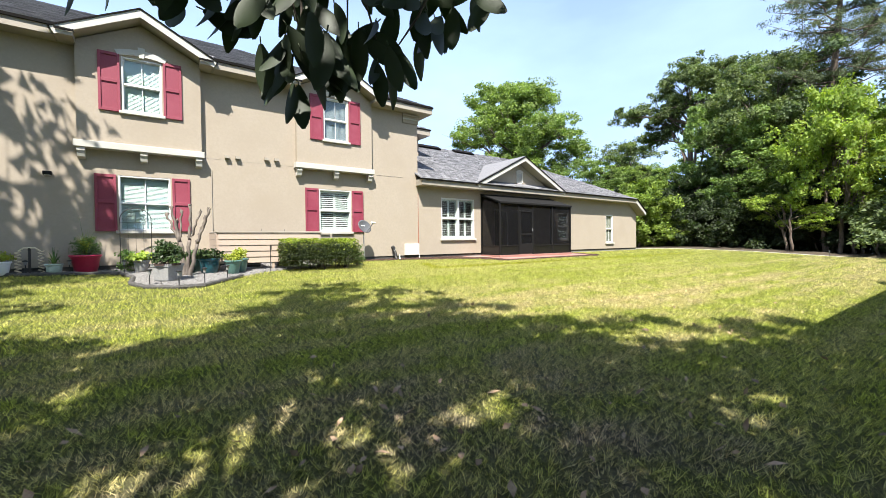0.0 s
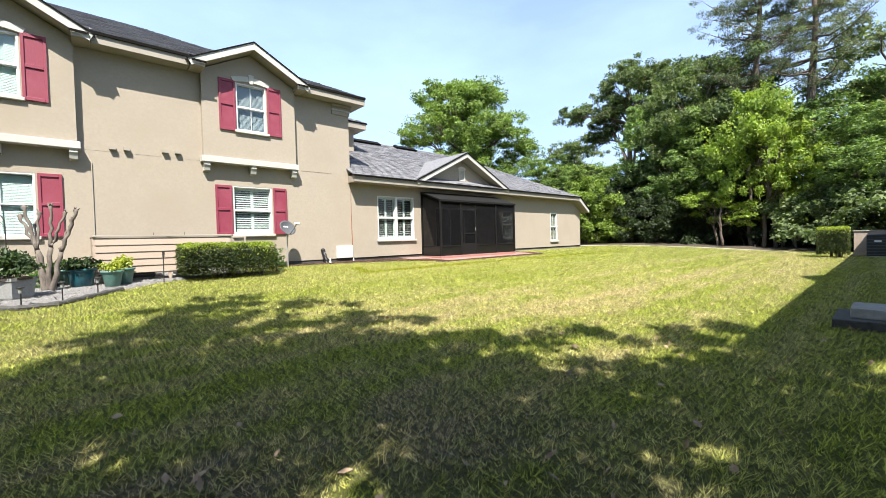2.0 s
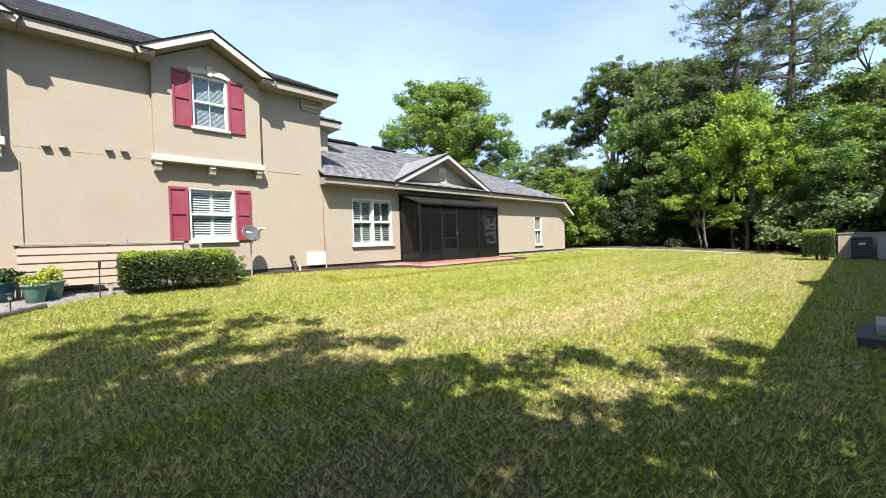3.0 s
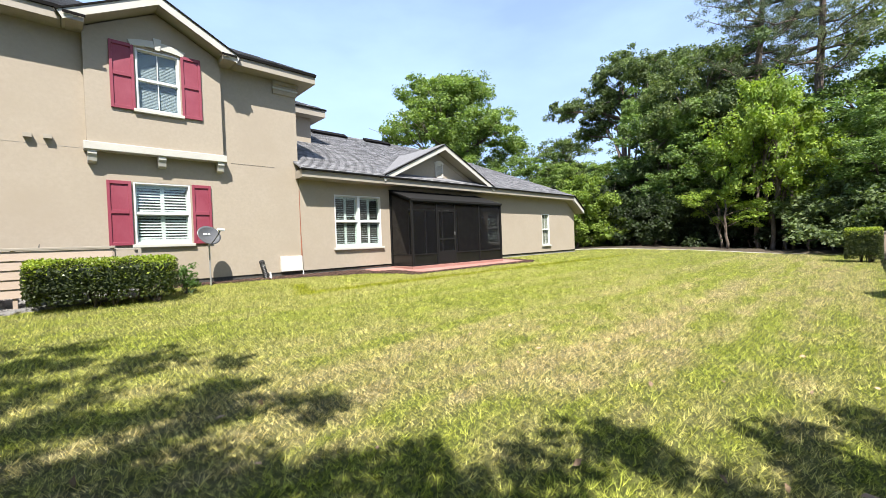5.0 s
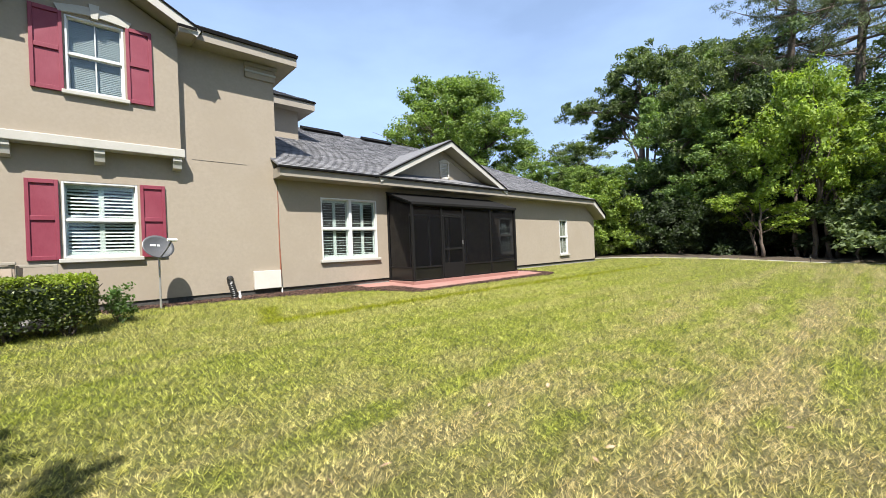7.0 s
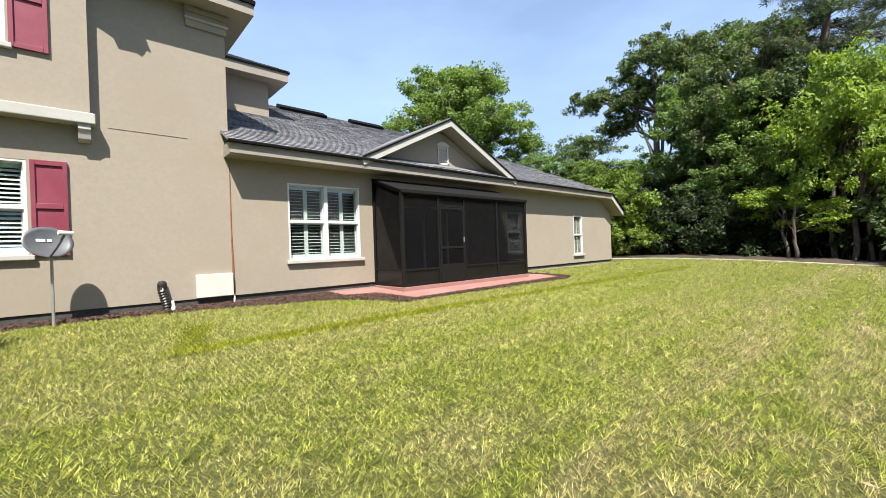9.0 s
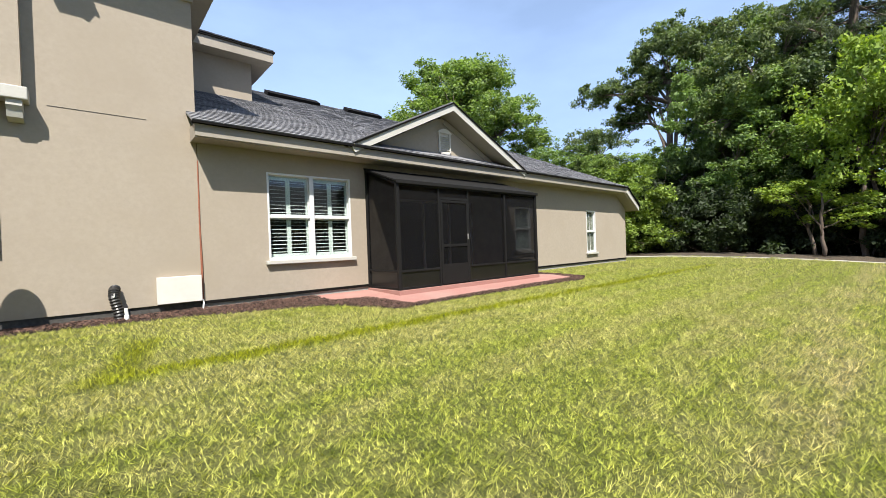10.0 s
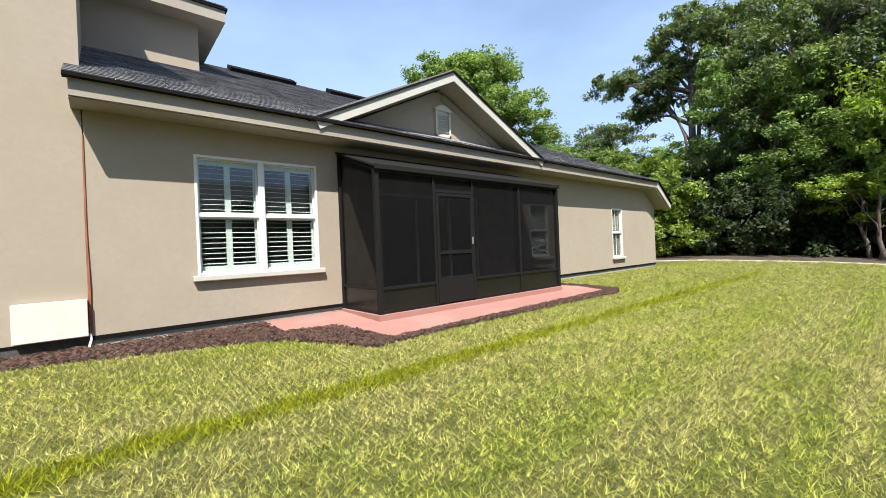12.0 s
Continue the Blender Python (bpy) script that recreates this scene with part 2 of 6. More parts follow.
LEAF_MID = leaf_mat("broadleaf", (0.070, 0.122, 0.031), (0.205, 0.288, 0.086), (1.5, 1.6, 0.7), rough=0.7)
LEAF_DARK = leaf_mat("dark_broadleaf", (0.044, 0.072, 0.026), (0.158, 0.208, 0.084), (1.4, 1.5, 0.7), rough=0.7)
LEAF_BRIGHT = leaf_mat("spring_green_leaf", (0.1181, 0.1913, 0.0267), (0.2624, 0.3467, 0.0583), (1.4, 1.45, 0.6), rough=0.7, tmix=0.42)
LEAF_PINE = leaf_mat("pine_needles", (0.060, 0.085, 0.040), (0.165, 0.190, 0.100), (1.2, 1.3, 0.8), rough=0.7)
# near-black leaf colour with the deep shade of the foliage put in
LEAF_DEEPSHADE = leaf_mat("deep_shade_leaf", (0.0108, 0.0206, 0.0059), (0.0343, 0.0563, 0.0147), (1.3, 1.5, 0.7), rough=0.7)
# hedge light put into leaf colour: shaded sides dark, sunlit yellow-green top bright
LEAF_HEDGE = leaf_mat("shaded_boxwood_leaf", (0.010, 0.020, 0.003), (0.066, 0.090, 0.012), (1.5, 1.5, 0.6), rough=0.6)
LEAF_HEDGETOP = leaf_mat("lit_hedge_leaf", (0.130, 0.200, 0.016), (0.330, 0.400, 0.046), (1.4, 1.4, 0.6), rough=0.4)
# branch leaves coloured near black, as silhouettes against the sky
LEAF_MAG = leaf_mat("silhouetted_magnolia_leaf", (0.010, 0.019, 0.006), (0.022, 0.038, 0.010), (1.2, 1.8, 0.6), rough=0.6, tmix=0.10)
# same tree's crown, paler and more translucent to brighten the lawn's shade
LEAF_MAGTOP = leaf_mat("brightened_crown_leaf", (0.070, 0.110, 0.030), (0.120, 0.175, 0.052), (2.6, 2.7, 1.9), rough=0.4, tmix=0.55)
LEAF_BUSH = leaf_mat("bush_leaf", (0.085, 0.140, 0.018), (0.205, 0.275, 0.042), (1.4, 1.45, 0.6), rough=0.7)
LEAF_POT = leaf_mat("potted_foliage", (0.0300, 0.0720, 0.0120), (0.0780, 0.1440, 0.0300), (1.4, 1.5, 0.7))
LEAF_SHRUB = leaf_mat("dark_shrub_leaf", (0.016, 0.034, 0.010), (0.050, 0.085, 0.024), (1.3, 1.4, 0.7))
LEAF_YEL = leaf_mat("yellow_green_foliage", (0.1400, 0.1960, 0.0210), (0.2940, 0.3220, 0.0420), (1.3, 1.3, 0.6))


def lawn_color(nt):
    """Turf colour over the yard: green, straw-dry patches and mowing streaks along the lot."""
    geo = nt.nodes.new("ShaderNodeNewGeometry")
    sep = nt.nodes.new("ShaderNodeSeparateXYZ")
    nt.links.new(geo.outputs["Position"], sep.inputs["Vector"])
    broad = noise_node(nt, 0.42, 5, 0.62, (0.55, 1.0, 0.2))
    streak = noise_node(nt, 1.0, 3, 0.55, (0.07, 1.35, 0.1))
    fine = noise_node(nt, 7.0, 4, 0.6)
    patch = noise_node(nt, 1.9, 4, 0.62, (0.7, 1.0, 0.2))
    green = ramp_node(nt, fine, [(0.3, (0.202, 0.254, 0.038)), (0.7, (0.450, 0.482, 0.106))])
    straw = ramp_node(nt, fine, [(0.3, (0.42, 0.345, 0.185)), (0.7, (0.64, 0.54, 0.335))])
    mixf = mix_node(nt, 0.36, mix_node(nt, 0.72, broad, streak), patch)
    dry = ramp_node(nt, mixf, [(0.44, (0.03, 0.03, 0.03)), (0.57, (1, 1, 1))])
    return geo, sep, green, straw, dry


def mask(nt, value, lo, hi, soft):
    """1 between lo and hi with soft edges."""
    def step(a, b):
        n = nt.nodes.new("ShaderNodeMapRange")
        n.interpolation_type = 'SMOOTHSTEP'
        n.inputs["From Min"].default_value = a
        n.inputs["From Max"].default_value = b
        nt.links.new(value, n.inputs["Value"])
        return n.outputs["Result"]
    m = nt.nodes.new("ShaderNodeMath")
    m.operation = 'SUBTRACT'
    nt.links.new(step(lo - soft, lo + soft), m.inputs[0])
    nt.links.new(step(hi - soft, hi + soft), m.inputs[1])
    return m.outputs["Value"]


def math_node(nt, op, a, b):
    m = nt.nodes.new("ShaderNodeMath")
    m.operation = op
    for s, v in zip(m.inputs, (a, b)):
        if isinstance(v, (int, float)):
            s.default_value = v
        else:
            nt.links.new(v, s)
    return m.outputs["Value"]


def turf(name, blades):
    m, nt, b = mat_new(name)
    geo, sep, green, straw, dry = lawn_color(nt)
    # the driest stretch runs along the middle of the yard
    mid = mask(nt, sep.outputs["Y"], 1.5, 6.5, 2.2)
    dryf = math_node(nt, 'MULTIPLY', dry, math_node(nt, 'ADD', math_node(nt, 'MULTIPLY', mid, 0.50), 0.36))
    col = mix_node(nt, dryf, green, straw)
    # one lush strip parallel to the house, over a buried line
    wob = noise_node(nt, 1.3, 3, 0.6)
    yy = math_node(nt, 'ADD', sep.outputs["Y"], math_node(nt, 'MULTIPLY', wob, 0.30))
    strip = mask(nt, yy, 10.88, 11.17, 0.05)
    strip = math_node(nt, 'MULTIPLY', strip, mask(nt, sep.outputs["X"], 7.2, 27.0, 0.3))
    # with a short spur towards the wall at its near end
    slant = math_node(nt, 'SUBTRACT', sep.outputs["X"], math_node(nt, 'MULTIPLY', sep.outputs["Y"], 0.27))
    spur = math_node(nt, 'MULTIPLY', mask(nt, slant, 4.35, 4.75, 0.12), mask(nt, sep.outputs["Y"], 10.9, 12.5, 0.2))
    strip = math_node(nt, 'MULTIPLY', math_node(nt, 'MAXIMUM', strip, math_node(nt, 'MULTIPLY', spur, 0.85)), 0.95)
    col = mix_node(nt, strip, col, (0.245, 0.275, 0.006))
    # worn, half-bare ground under the magnolia, coloured paler to brighten the shade there
    bare = noise_node(nt, 1.1, 5, 0.65)
    bm_ = ramp_node(nt, bare, [(0.42, (0, 0, 0)), (0.62, (1, 1, 1))])
    reg = math_node(nt, 'MULTIPLY', mask(nt, sep.outputs["X"], -3.0, 3.2, 1.2), mask(nt, sep.outputs["Y"], -2.0, 3.2, 1.0))
    bfac = math_node(nt, 'MULTIPLY', bm_, reg)
    col = mix_node(nt, bfac, col, (0.40, 0.33, 0.26) if blades else (0.34, 0.275, 0.225))
    if blades:
        isl = geo.outputs["Random Per Island"]
        v = ramp_node(nt, isl, [(0.0, (0.18, 0.20, 0.16)), (0.5, (0.95, 0.95, 0.90)), (1.0, (2.1, 1.95, 1.9))])
        col = mix_node(nt, 1.0, col, v, 'MULTIPLY')
    else:
        fine2 = noise_node(nt, 55.0, 4, 0.7)
        v = ramp_node(nt, fine2, [(0.32, (0.06, 0.07, 0.055)), (0.68, (0.46, 0.46, 0.38))])
        col = mix_node(nt, 1.0, col, v, 'MULTIPLY')
        bump_node(nt, b, noise_node(nt, 70.0, 5, 0.7), 0.9, 0.03)
    nt.links.new(col, b.inputs["Base Color"])
    b.inputs["Roughness"].default_value = 0.75 if blades else 0.95
    b.inputs["Specular IOR Level"].default_value = 0.25
    if blades:
        tl = nt.nodes.new("ShaderNodeBsdfTranslucent")
        nt.links.new(mix_node(nt, 1.0, col, (1.3, 1.35, 0.8), 'MULTIPLY'), tl.inputs["Color"])
        mx = nt.nodes.new("ShaderNodeMixShader")
        mx.inputs["Fac"].default_value = 0.35
        nt.links.new(b.outputs["BSDF"], mx.inputs[1])
        nt.links.new(tl.outputs["BSDF"], mx.inputs[2])
        nt.links.new(mx.outputs["Shader"], nt.nodes["Material Output"].inputs["Surface"])
    return m


TURF = turf("turf_ground", False)
BLADES = turf("grass_blades", True)


# ---- mesh helpers
class Geo:
    """Collects vertices and faces for one mesh."""

    def __init__(self):
        self.v, self.f = [], []

    def add(self, verts, faces):
        n = len(self.v)
        self.v.extend(verts)
        self.f.extend([tuple(i + n for i in f) for f in faces])
        return self

    def box(self, x0, x1, y0, y1, z0, z1, ch=0.0):
        if ch <= 0:
            return self.add([(x0, y0, z0), (x1, y0, z0), (x1, y1, z0), (x0, y1, z0), (x0, y0, z1), (x1, y0, z1), (x1, y1, z1), (x0, y1, z1)],
                            [(0, 3, 2, 1), (4, 5, 6, 7), (0, 1, 5, 4), (1, 2, 6, 5), (2, 3, 7, 6), (3, 0, 4, 7)])
        bm = bmesh.new()
        bmesh.ops.create_cube(bm, size=1.0, matrix=Matrix.LocRotScale(((x0 + x1) / 2, (y0 + y1) / 2, (z0 + z1) / 2), None, (x1 - x0, y1 - y0, z1 - z0)))
        bmesh.ops.bevel(bm, geom=bm.edges[:], offset=ch, segments=2, affect='EDGES', profile=0.5)
        self.add([tuple(v.co) for v in bm.verts], [tuple(v.index for v in f.verts) for f in bm.faces])
        bm.free()
        return self

    def prism(self, poly, y0, y1):
        """A polygon in (x, z), counter-clockwise seen from -y, drawn out from y0 to y1."""
        n = len(poly)
        vs = [(x, y0, z) for x, z in poly] + [(x, y1, z) for x, z in poly]
        fs = [tuple(range(n)), tuple(range(2 * n - 1, n - 1, -1))]
        fs += [(i, i + n, (i + 1) % n + n, (i + 1) % n) for i in range(n)]
        return self.add(vs, fs)

    def slab(self, poly, z0, z1):
        """A polygon in (x, y), drawn out from z0 to z1."""
        n = len(poly)
        vs = [(x, y, z0) for x, y in poly] + [(x, y, z1) for x, y in poly]
        fs = [tuple(range(n - 1, -1, -1)), tuple(range(n, 2 * n))]
        fs += [(i, (i + 1) % n, (i + 1) % n + n, i + n) for i in range(n)]
        return self.add(vs, fs)

    def sheet(self, pts, thick):
        """A flat polygon in space with thickness downwards along its normal."""
        p = [Vector(q) for q in pts]
        nrm = (p[1] - p[0]).cross(p[2] - p[0]).normalized()
        n = len(p)
        vs = [tuple(q) for q in p] + [tuple(q - nrm * thick) for q in p]
        fs = [tuple(range(n)), tuple(range(2 * n - 1, n - 1, -1))] + [(i, i + n, (i + 1) % n + n, (i + 1) % n) for i in range(n)]
        return self.add(vs, fs)

    def tube(self, pts, radii, sides=8, cap=True):
        """A round tube along points, with a radius at each."""
        pts = [Vector(p) for p in pts]
        if isinstance(radii, (int, float)):
            radii = [radii] * len(pts)
        rings = []
        ref = Vector((0.31, 0.17, 0.93))
        for i, p in enumerate(pts):
            d = (pts[min(i + 1, len(pts) - 1)] - pts[max(i - 1, 0)]).normalized()
            if abs(d.dot(ref)) > 0.95:
                ref = Vector((0.93, 0.2, 0.1))
            a = d.cross(ref).normalized()
            b = d.cross(a)
            rings.append([tuple(p + (a * math.cos(k * math.tau / sides) + b * math.sin(k * math.tau / sides)) * radii[i]) for k in range(sides)])
        vs = [q for r in rings for q in r]
        fs = []
        for i in range(len(rings) - 1):
            for k in range(sides):
                a0, a1 = i * sides + k, i * sides + (k + 1) % sides
                fs.append((a0, a0 + sides, a1 + sides, a1))
        if cap:
            fs.append(tuple(range(sides)))
            fs.append(tuple(range(len(vs) - 1, len(vs) - sides - 1, -1)))
        return self.add(vs, fs)

    def lathe(self, cx, cy, prof, sides=24):
        """A profile of (radius, z) turned round the upright axis at cx, cy."""
        vs, fs = [], []
        for r, z in prof:
            vs += [(cx + r * math.cos(k * math.tau / sides), cy + r * math.sin(k * math.tau / sides), z) for k in range(sides)]
        for i in range(len(prof) - 1):
            for k in range(sides):
                a0, a1 = i * sides + k, i * sides + (k + 1) % sides
                fs.append((a0, a1, a1 + sides, a0 + sides))
        fs.append(tuple(range(sides - 1, -1, -1)))
        fs.append(tuple(range(len(vs) - sides, len(vs))))
        return self.add(vs, fs)

    def mesh(self, name, mat, smooth=False):
        me = bpy.data.meshes.new(name)
        me.from_pydata(self.v, [], self.f)
        me.materials.append(mat)
        if smooth:
            me.shade_smooth()
        me.update()
        return me


def part(name, geo, material, parent=None, label="", smooth=False):
    ob = new(name, geo.mesh(name, material, smooth))
    if parent:
        ob.parent = parent
    if label:
        tagged(ob, label)
    return ob


def thing(name, label, category, group="", kind="", at=(0, 0, 0)):
    ob = new(name)
    ob.location = at
    bpy.context.view_layer.update()
    return tagged(ob, label, category, group, kind)


def keep(ob, parent):
    """Parents ob, whose mesh is in world places, to a thing that stands elsewhere."""
    ob.parent = parent
    ob.matrix_parent_inverse = Matrix.Translation(parent.location).inverted()
    return ob


def fast_mesh(name, verts, faces, mat):
    """A mesh of same-sided faces from arrays."""
    me = bpy.data.meshes.new(name)
    n = faces.shape[1]
    me.vertices.add(len(verts))
    me.vertices.foreach_set("co", np.ascontiguousarray(verts, dtype=np.float32).ravel())
    me.loops.add(faces.size)
    me.loops.foreach_set("vertex_index", np.ascontiguousarray(faces, dtype=np.int32).ravel())
    me.polygons.add(len(faces))
    me.polygons.foreach_set("loop_start", np.arange(0, faces.size, n, dtype=np.int32))
    me.polygons.foreach_set("loop_total", np.full(len(faces), n, dtype=np.int32))
    me.materials.append(mat)
    me.update(calc_edges=True)
    return me


# ---- the ground
GROUND_Y = (-400, -20, 0, 3, 6, 8, 10, 12.5, 14.4, 400)
GROUND_Z = (-0.35, -0.35, -0.33, -0.28, -0.20, -0.07, 0.07, 0.20, 0.30, 0.30)


def ground_z(x, y):
    # smoothed over 1.2 m so that the slope has no creases
    y = np.asarray(y, dtype=float)
    return sum(np.interp(y + d, GROUND_Y, GROUND_Z) for d in (-0.6, -0.3, 0.0, 0.3, 0.6)) / 5


def gz(x, y):
    return float(ground_z(x, y))


def build_ground():
    xs = np.concatenate([[-900, -300, -100, -50], np.arange(-30, 60, 1.0), [70, 100, 300, 900]])
    ys = np.concatenate([[-900, -300, -100, -40, -20, -8], np.arange(-4, 16, 0.4), [20, 40, 100, 300, 900]])
    X, Y = np.meshgrid(xs, ys, indexing='ij')
    Z = ground_z(X, Y)
    nx, ny = X.shape
    verts = np.stack([X, Y, Z], -1).reshape(-1, 3)
    i, j = np.meshgrid(np.arange(nx - 1), np.arange(ny - 1), indexing='ij')
    a = (i * ny + j).ravel()
    faces = np.stack([a, a + ny, a + ny + 1, a + 1], -1)
    ob = new("ground", fast_mesh("ground", verts, faces, TURF))
    ob.data.shade_smooth()
    tagged(ob, "sloping backyard lawn ground, green and straw-dry turf", "lawn", kind="structure")


build_ground()

# ---- main plan of the houses (x along the rear wall, y into the house)
WALL = 14.4          # rear wall plane
BASE = 0.45          # lower edge of the stucco
SEAM = 8.95          # joint between the two-storey and the one-storey house
END = 26.8           # end of the one-storey house
SOFFIT1, EAVE1 = 3.43, 3.66
SOFFIT2, EAVE2 = 6.45, 6.70
BAY_STEP = -5.8      # from the bay by the joint to the next one
BAY_Y = 14.2


def pierced_wall(x0, x1, z0, z1, y0, y1, holes):
    """A wall along x between two planes, with rectangular holes (hx0, hx1, hz0, hz1) through it."""
    xs = sorted({x0, x1, *[h[0] for h in holes], *[h[1] for h in holes]})
    zs = sorted({z0, z1, *[h[2] for h in holes], *[h[3] for h in holes]})
    g = Geo()

    def solid(i, k):
        if i < 0 or k < 0 or i >= len(xs) - 1 or k >= len(zs) - 1:
            return False
        cx, cz = (xs[i] + xs[i + 1]) / 2, (zs[k] + zs[k + 1]) / 2
        return not any(h[0] < cx < h[1] and h[2] < cz < h[3] for h in holes)

    for i in range(len(xs) - 1):
        for k in range(len(zs) - 1):
            if not solid(i, k):
                continue
            a, b, c, d = xs[i], xs[i + 1], zs[k], zs[k + 1]
            g.add([(a, y0, c), (b, y0, c), (b, y0, d), (a, y0, d)], [(0, 1, 2, 3)])
            g.add([(a, y1, c), (b, y1, c), (b, y1, d), (a, y1, d)], [(3, 2, 1, 0)])
            if not solid(i - 1, k):
                g.add([(a, y0, c), (a, y0, d), (a, y1, d), (a, y1, c)], [(0, 1, 2, 3)])
            if not solid(i + 1, k):
                g.add([(b, y0, c), (b, y1, c), (b, y1, d), (b, y0, d)], [(0, 1, 2, 3)])
            if not solid(i, k - 1):
                g.add([(a, y0, c), (a, y1, c), (b, y1, c), (b, y0, c)], [(0, 1, 2, 3)])
            if not solid(i, k + 1):
                g.add([(a, y0, d), (b, y0, d), (b, y1, d), (a, y1, d)], [(0, 1, 2, 3)])
    return g


def shingle_field(corner, along, up, width, height, cut, keep_from=0.0, expo=0.145, tab=0.31, seed=1):
    """Overlapping asphalt tabs on a roof plane: corner, unit vectors along the eave and up the slope, extent, and cut(u, v), which says
    whether a tab at u along and v up lies on the plane. Gives a list of (u, v, width, lift)."""
    rnd = random.Random(seed)
    rows = []
    nv = int(height / expo)
    for r in range(nv + 1):
        v = r * expo
        u = -rnd.random() * tab
        while u < width:
            w = tab * rnd.choice((0.7, 0.85, 1.0, 1.0, 1.25))
            u0, u1 = max(u, 0.0), min(u + w, width)
            if u1 - u0 > 0.04 and cut((u0 + u1) / 2, v + expo / 2):
                rows.append((u0, u1, v, rnd.uniform(0.0, 0.004)))
            u += w
    return rows


def tab_verts(corner, along, up, nrm, u0, u1, v, lift, expo=0.145):
    g0 = 0.003
    t = 0.014 + lift * 1.8
    c = Vector(corner)
    def P(u, w, h):
        return tuple(c + along * u + up * w + nrm * h)
    return [P(u0 + g0, v - 0.012, t), P(u1 - g0, v - 0.012, t), P(u1 - g0, v + expo, 0.002), P(u0 + g0, v + expo, 0.002),
            P(u0 + g0, v - 0.012, 0.0), P(u1 - g0, v - 0.012, 0.0)]


TAB_FACES = [(0, 1, 2, 3), (4, 5, 1, 0), (4, 0, 3), (5, 2, 1)]


def roof_shingles(parent, name, corner, along, up, width, height, cut, near=None, seed=1):
    along, up = Vector(along).normalized(), Vector(up).normalized()
    nrm = along.cross(up).normalized()
    far = Geo()
    single = []
    for u0, u1, v, lift in shingle_field(corner, along, up, width, height, cut, seed=seed):
        if near and near(u0, v) and len(single) < 300:
            single.append((u0, u1, v, lift))
        else:
            far.add(tab_verts(corner, along, up, nrm, u0, u1, v, lift), TAB_FACES)
    ob = part(name, far, SHINGLE, parent)
    tagged(ob, "overlapping grey asphalt shingle tabs", kind="stuff")
    return (corner, along, up, nrm, single)


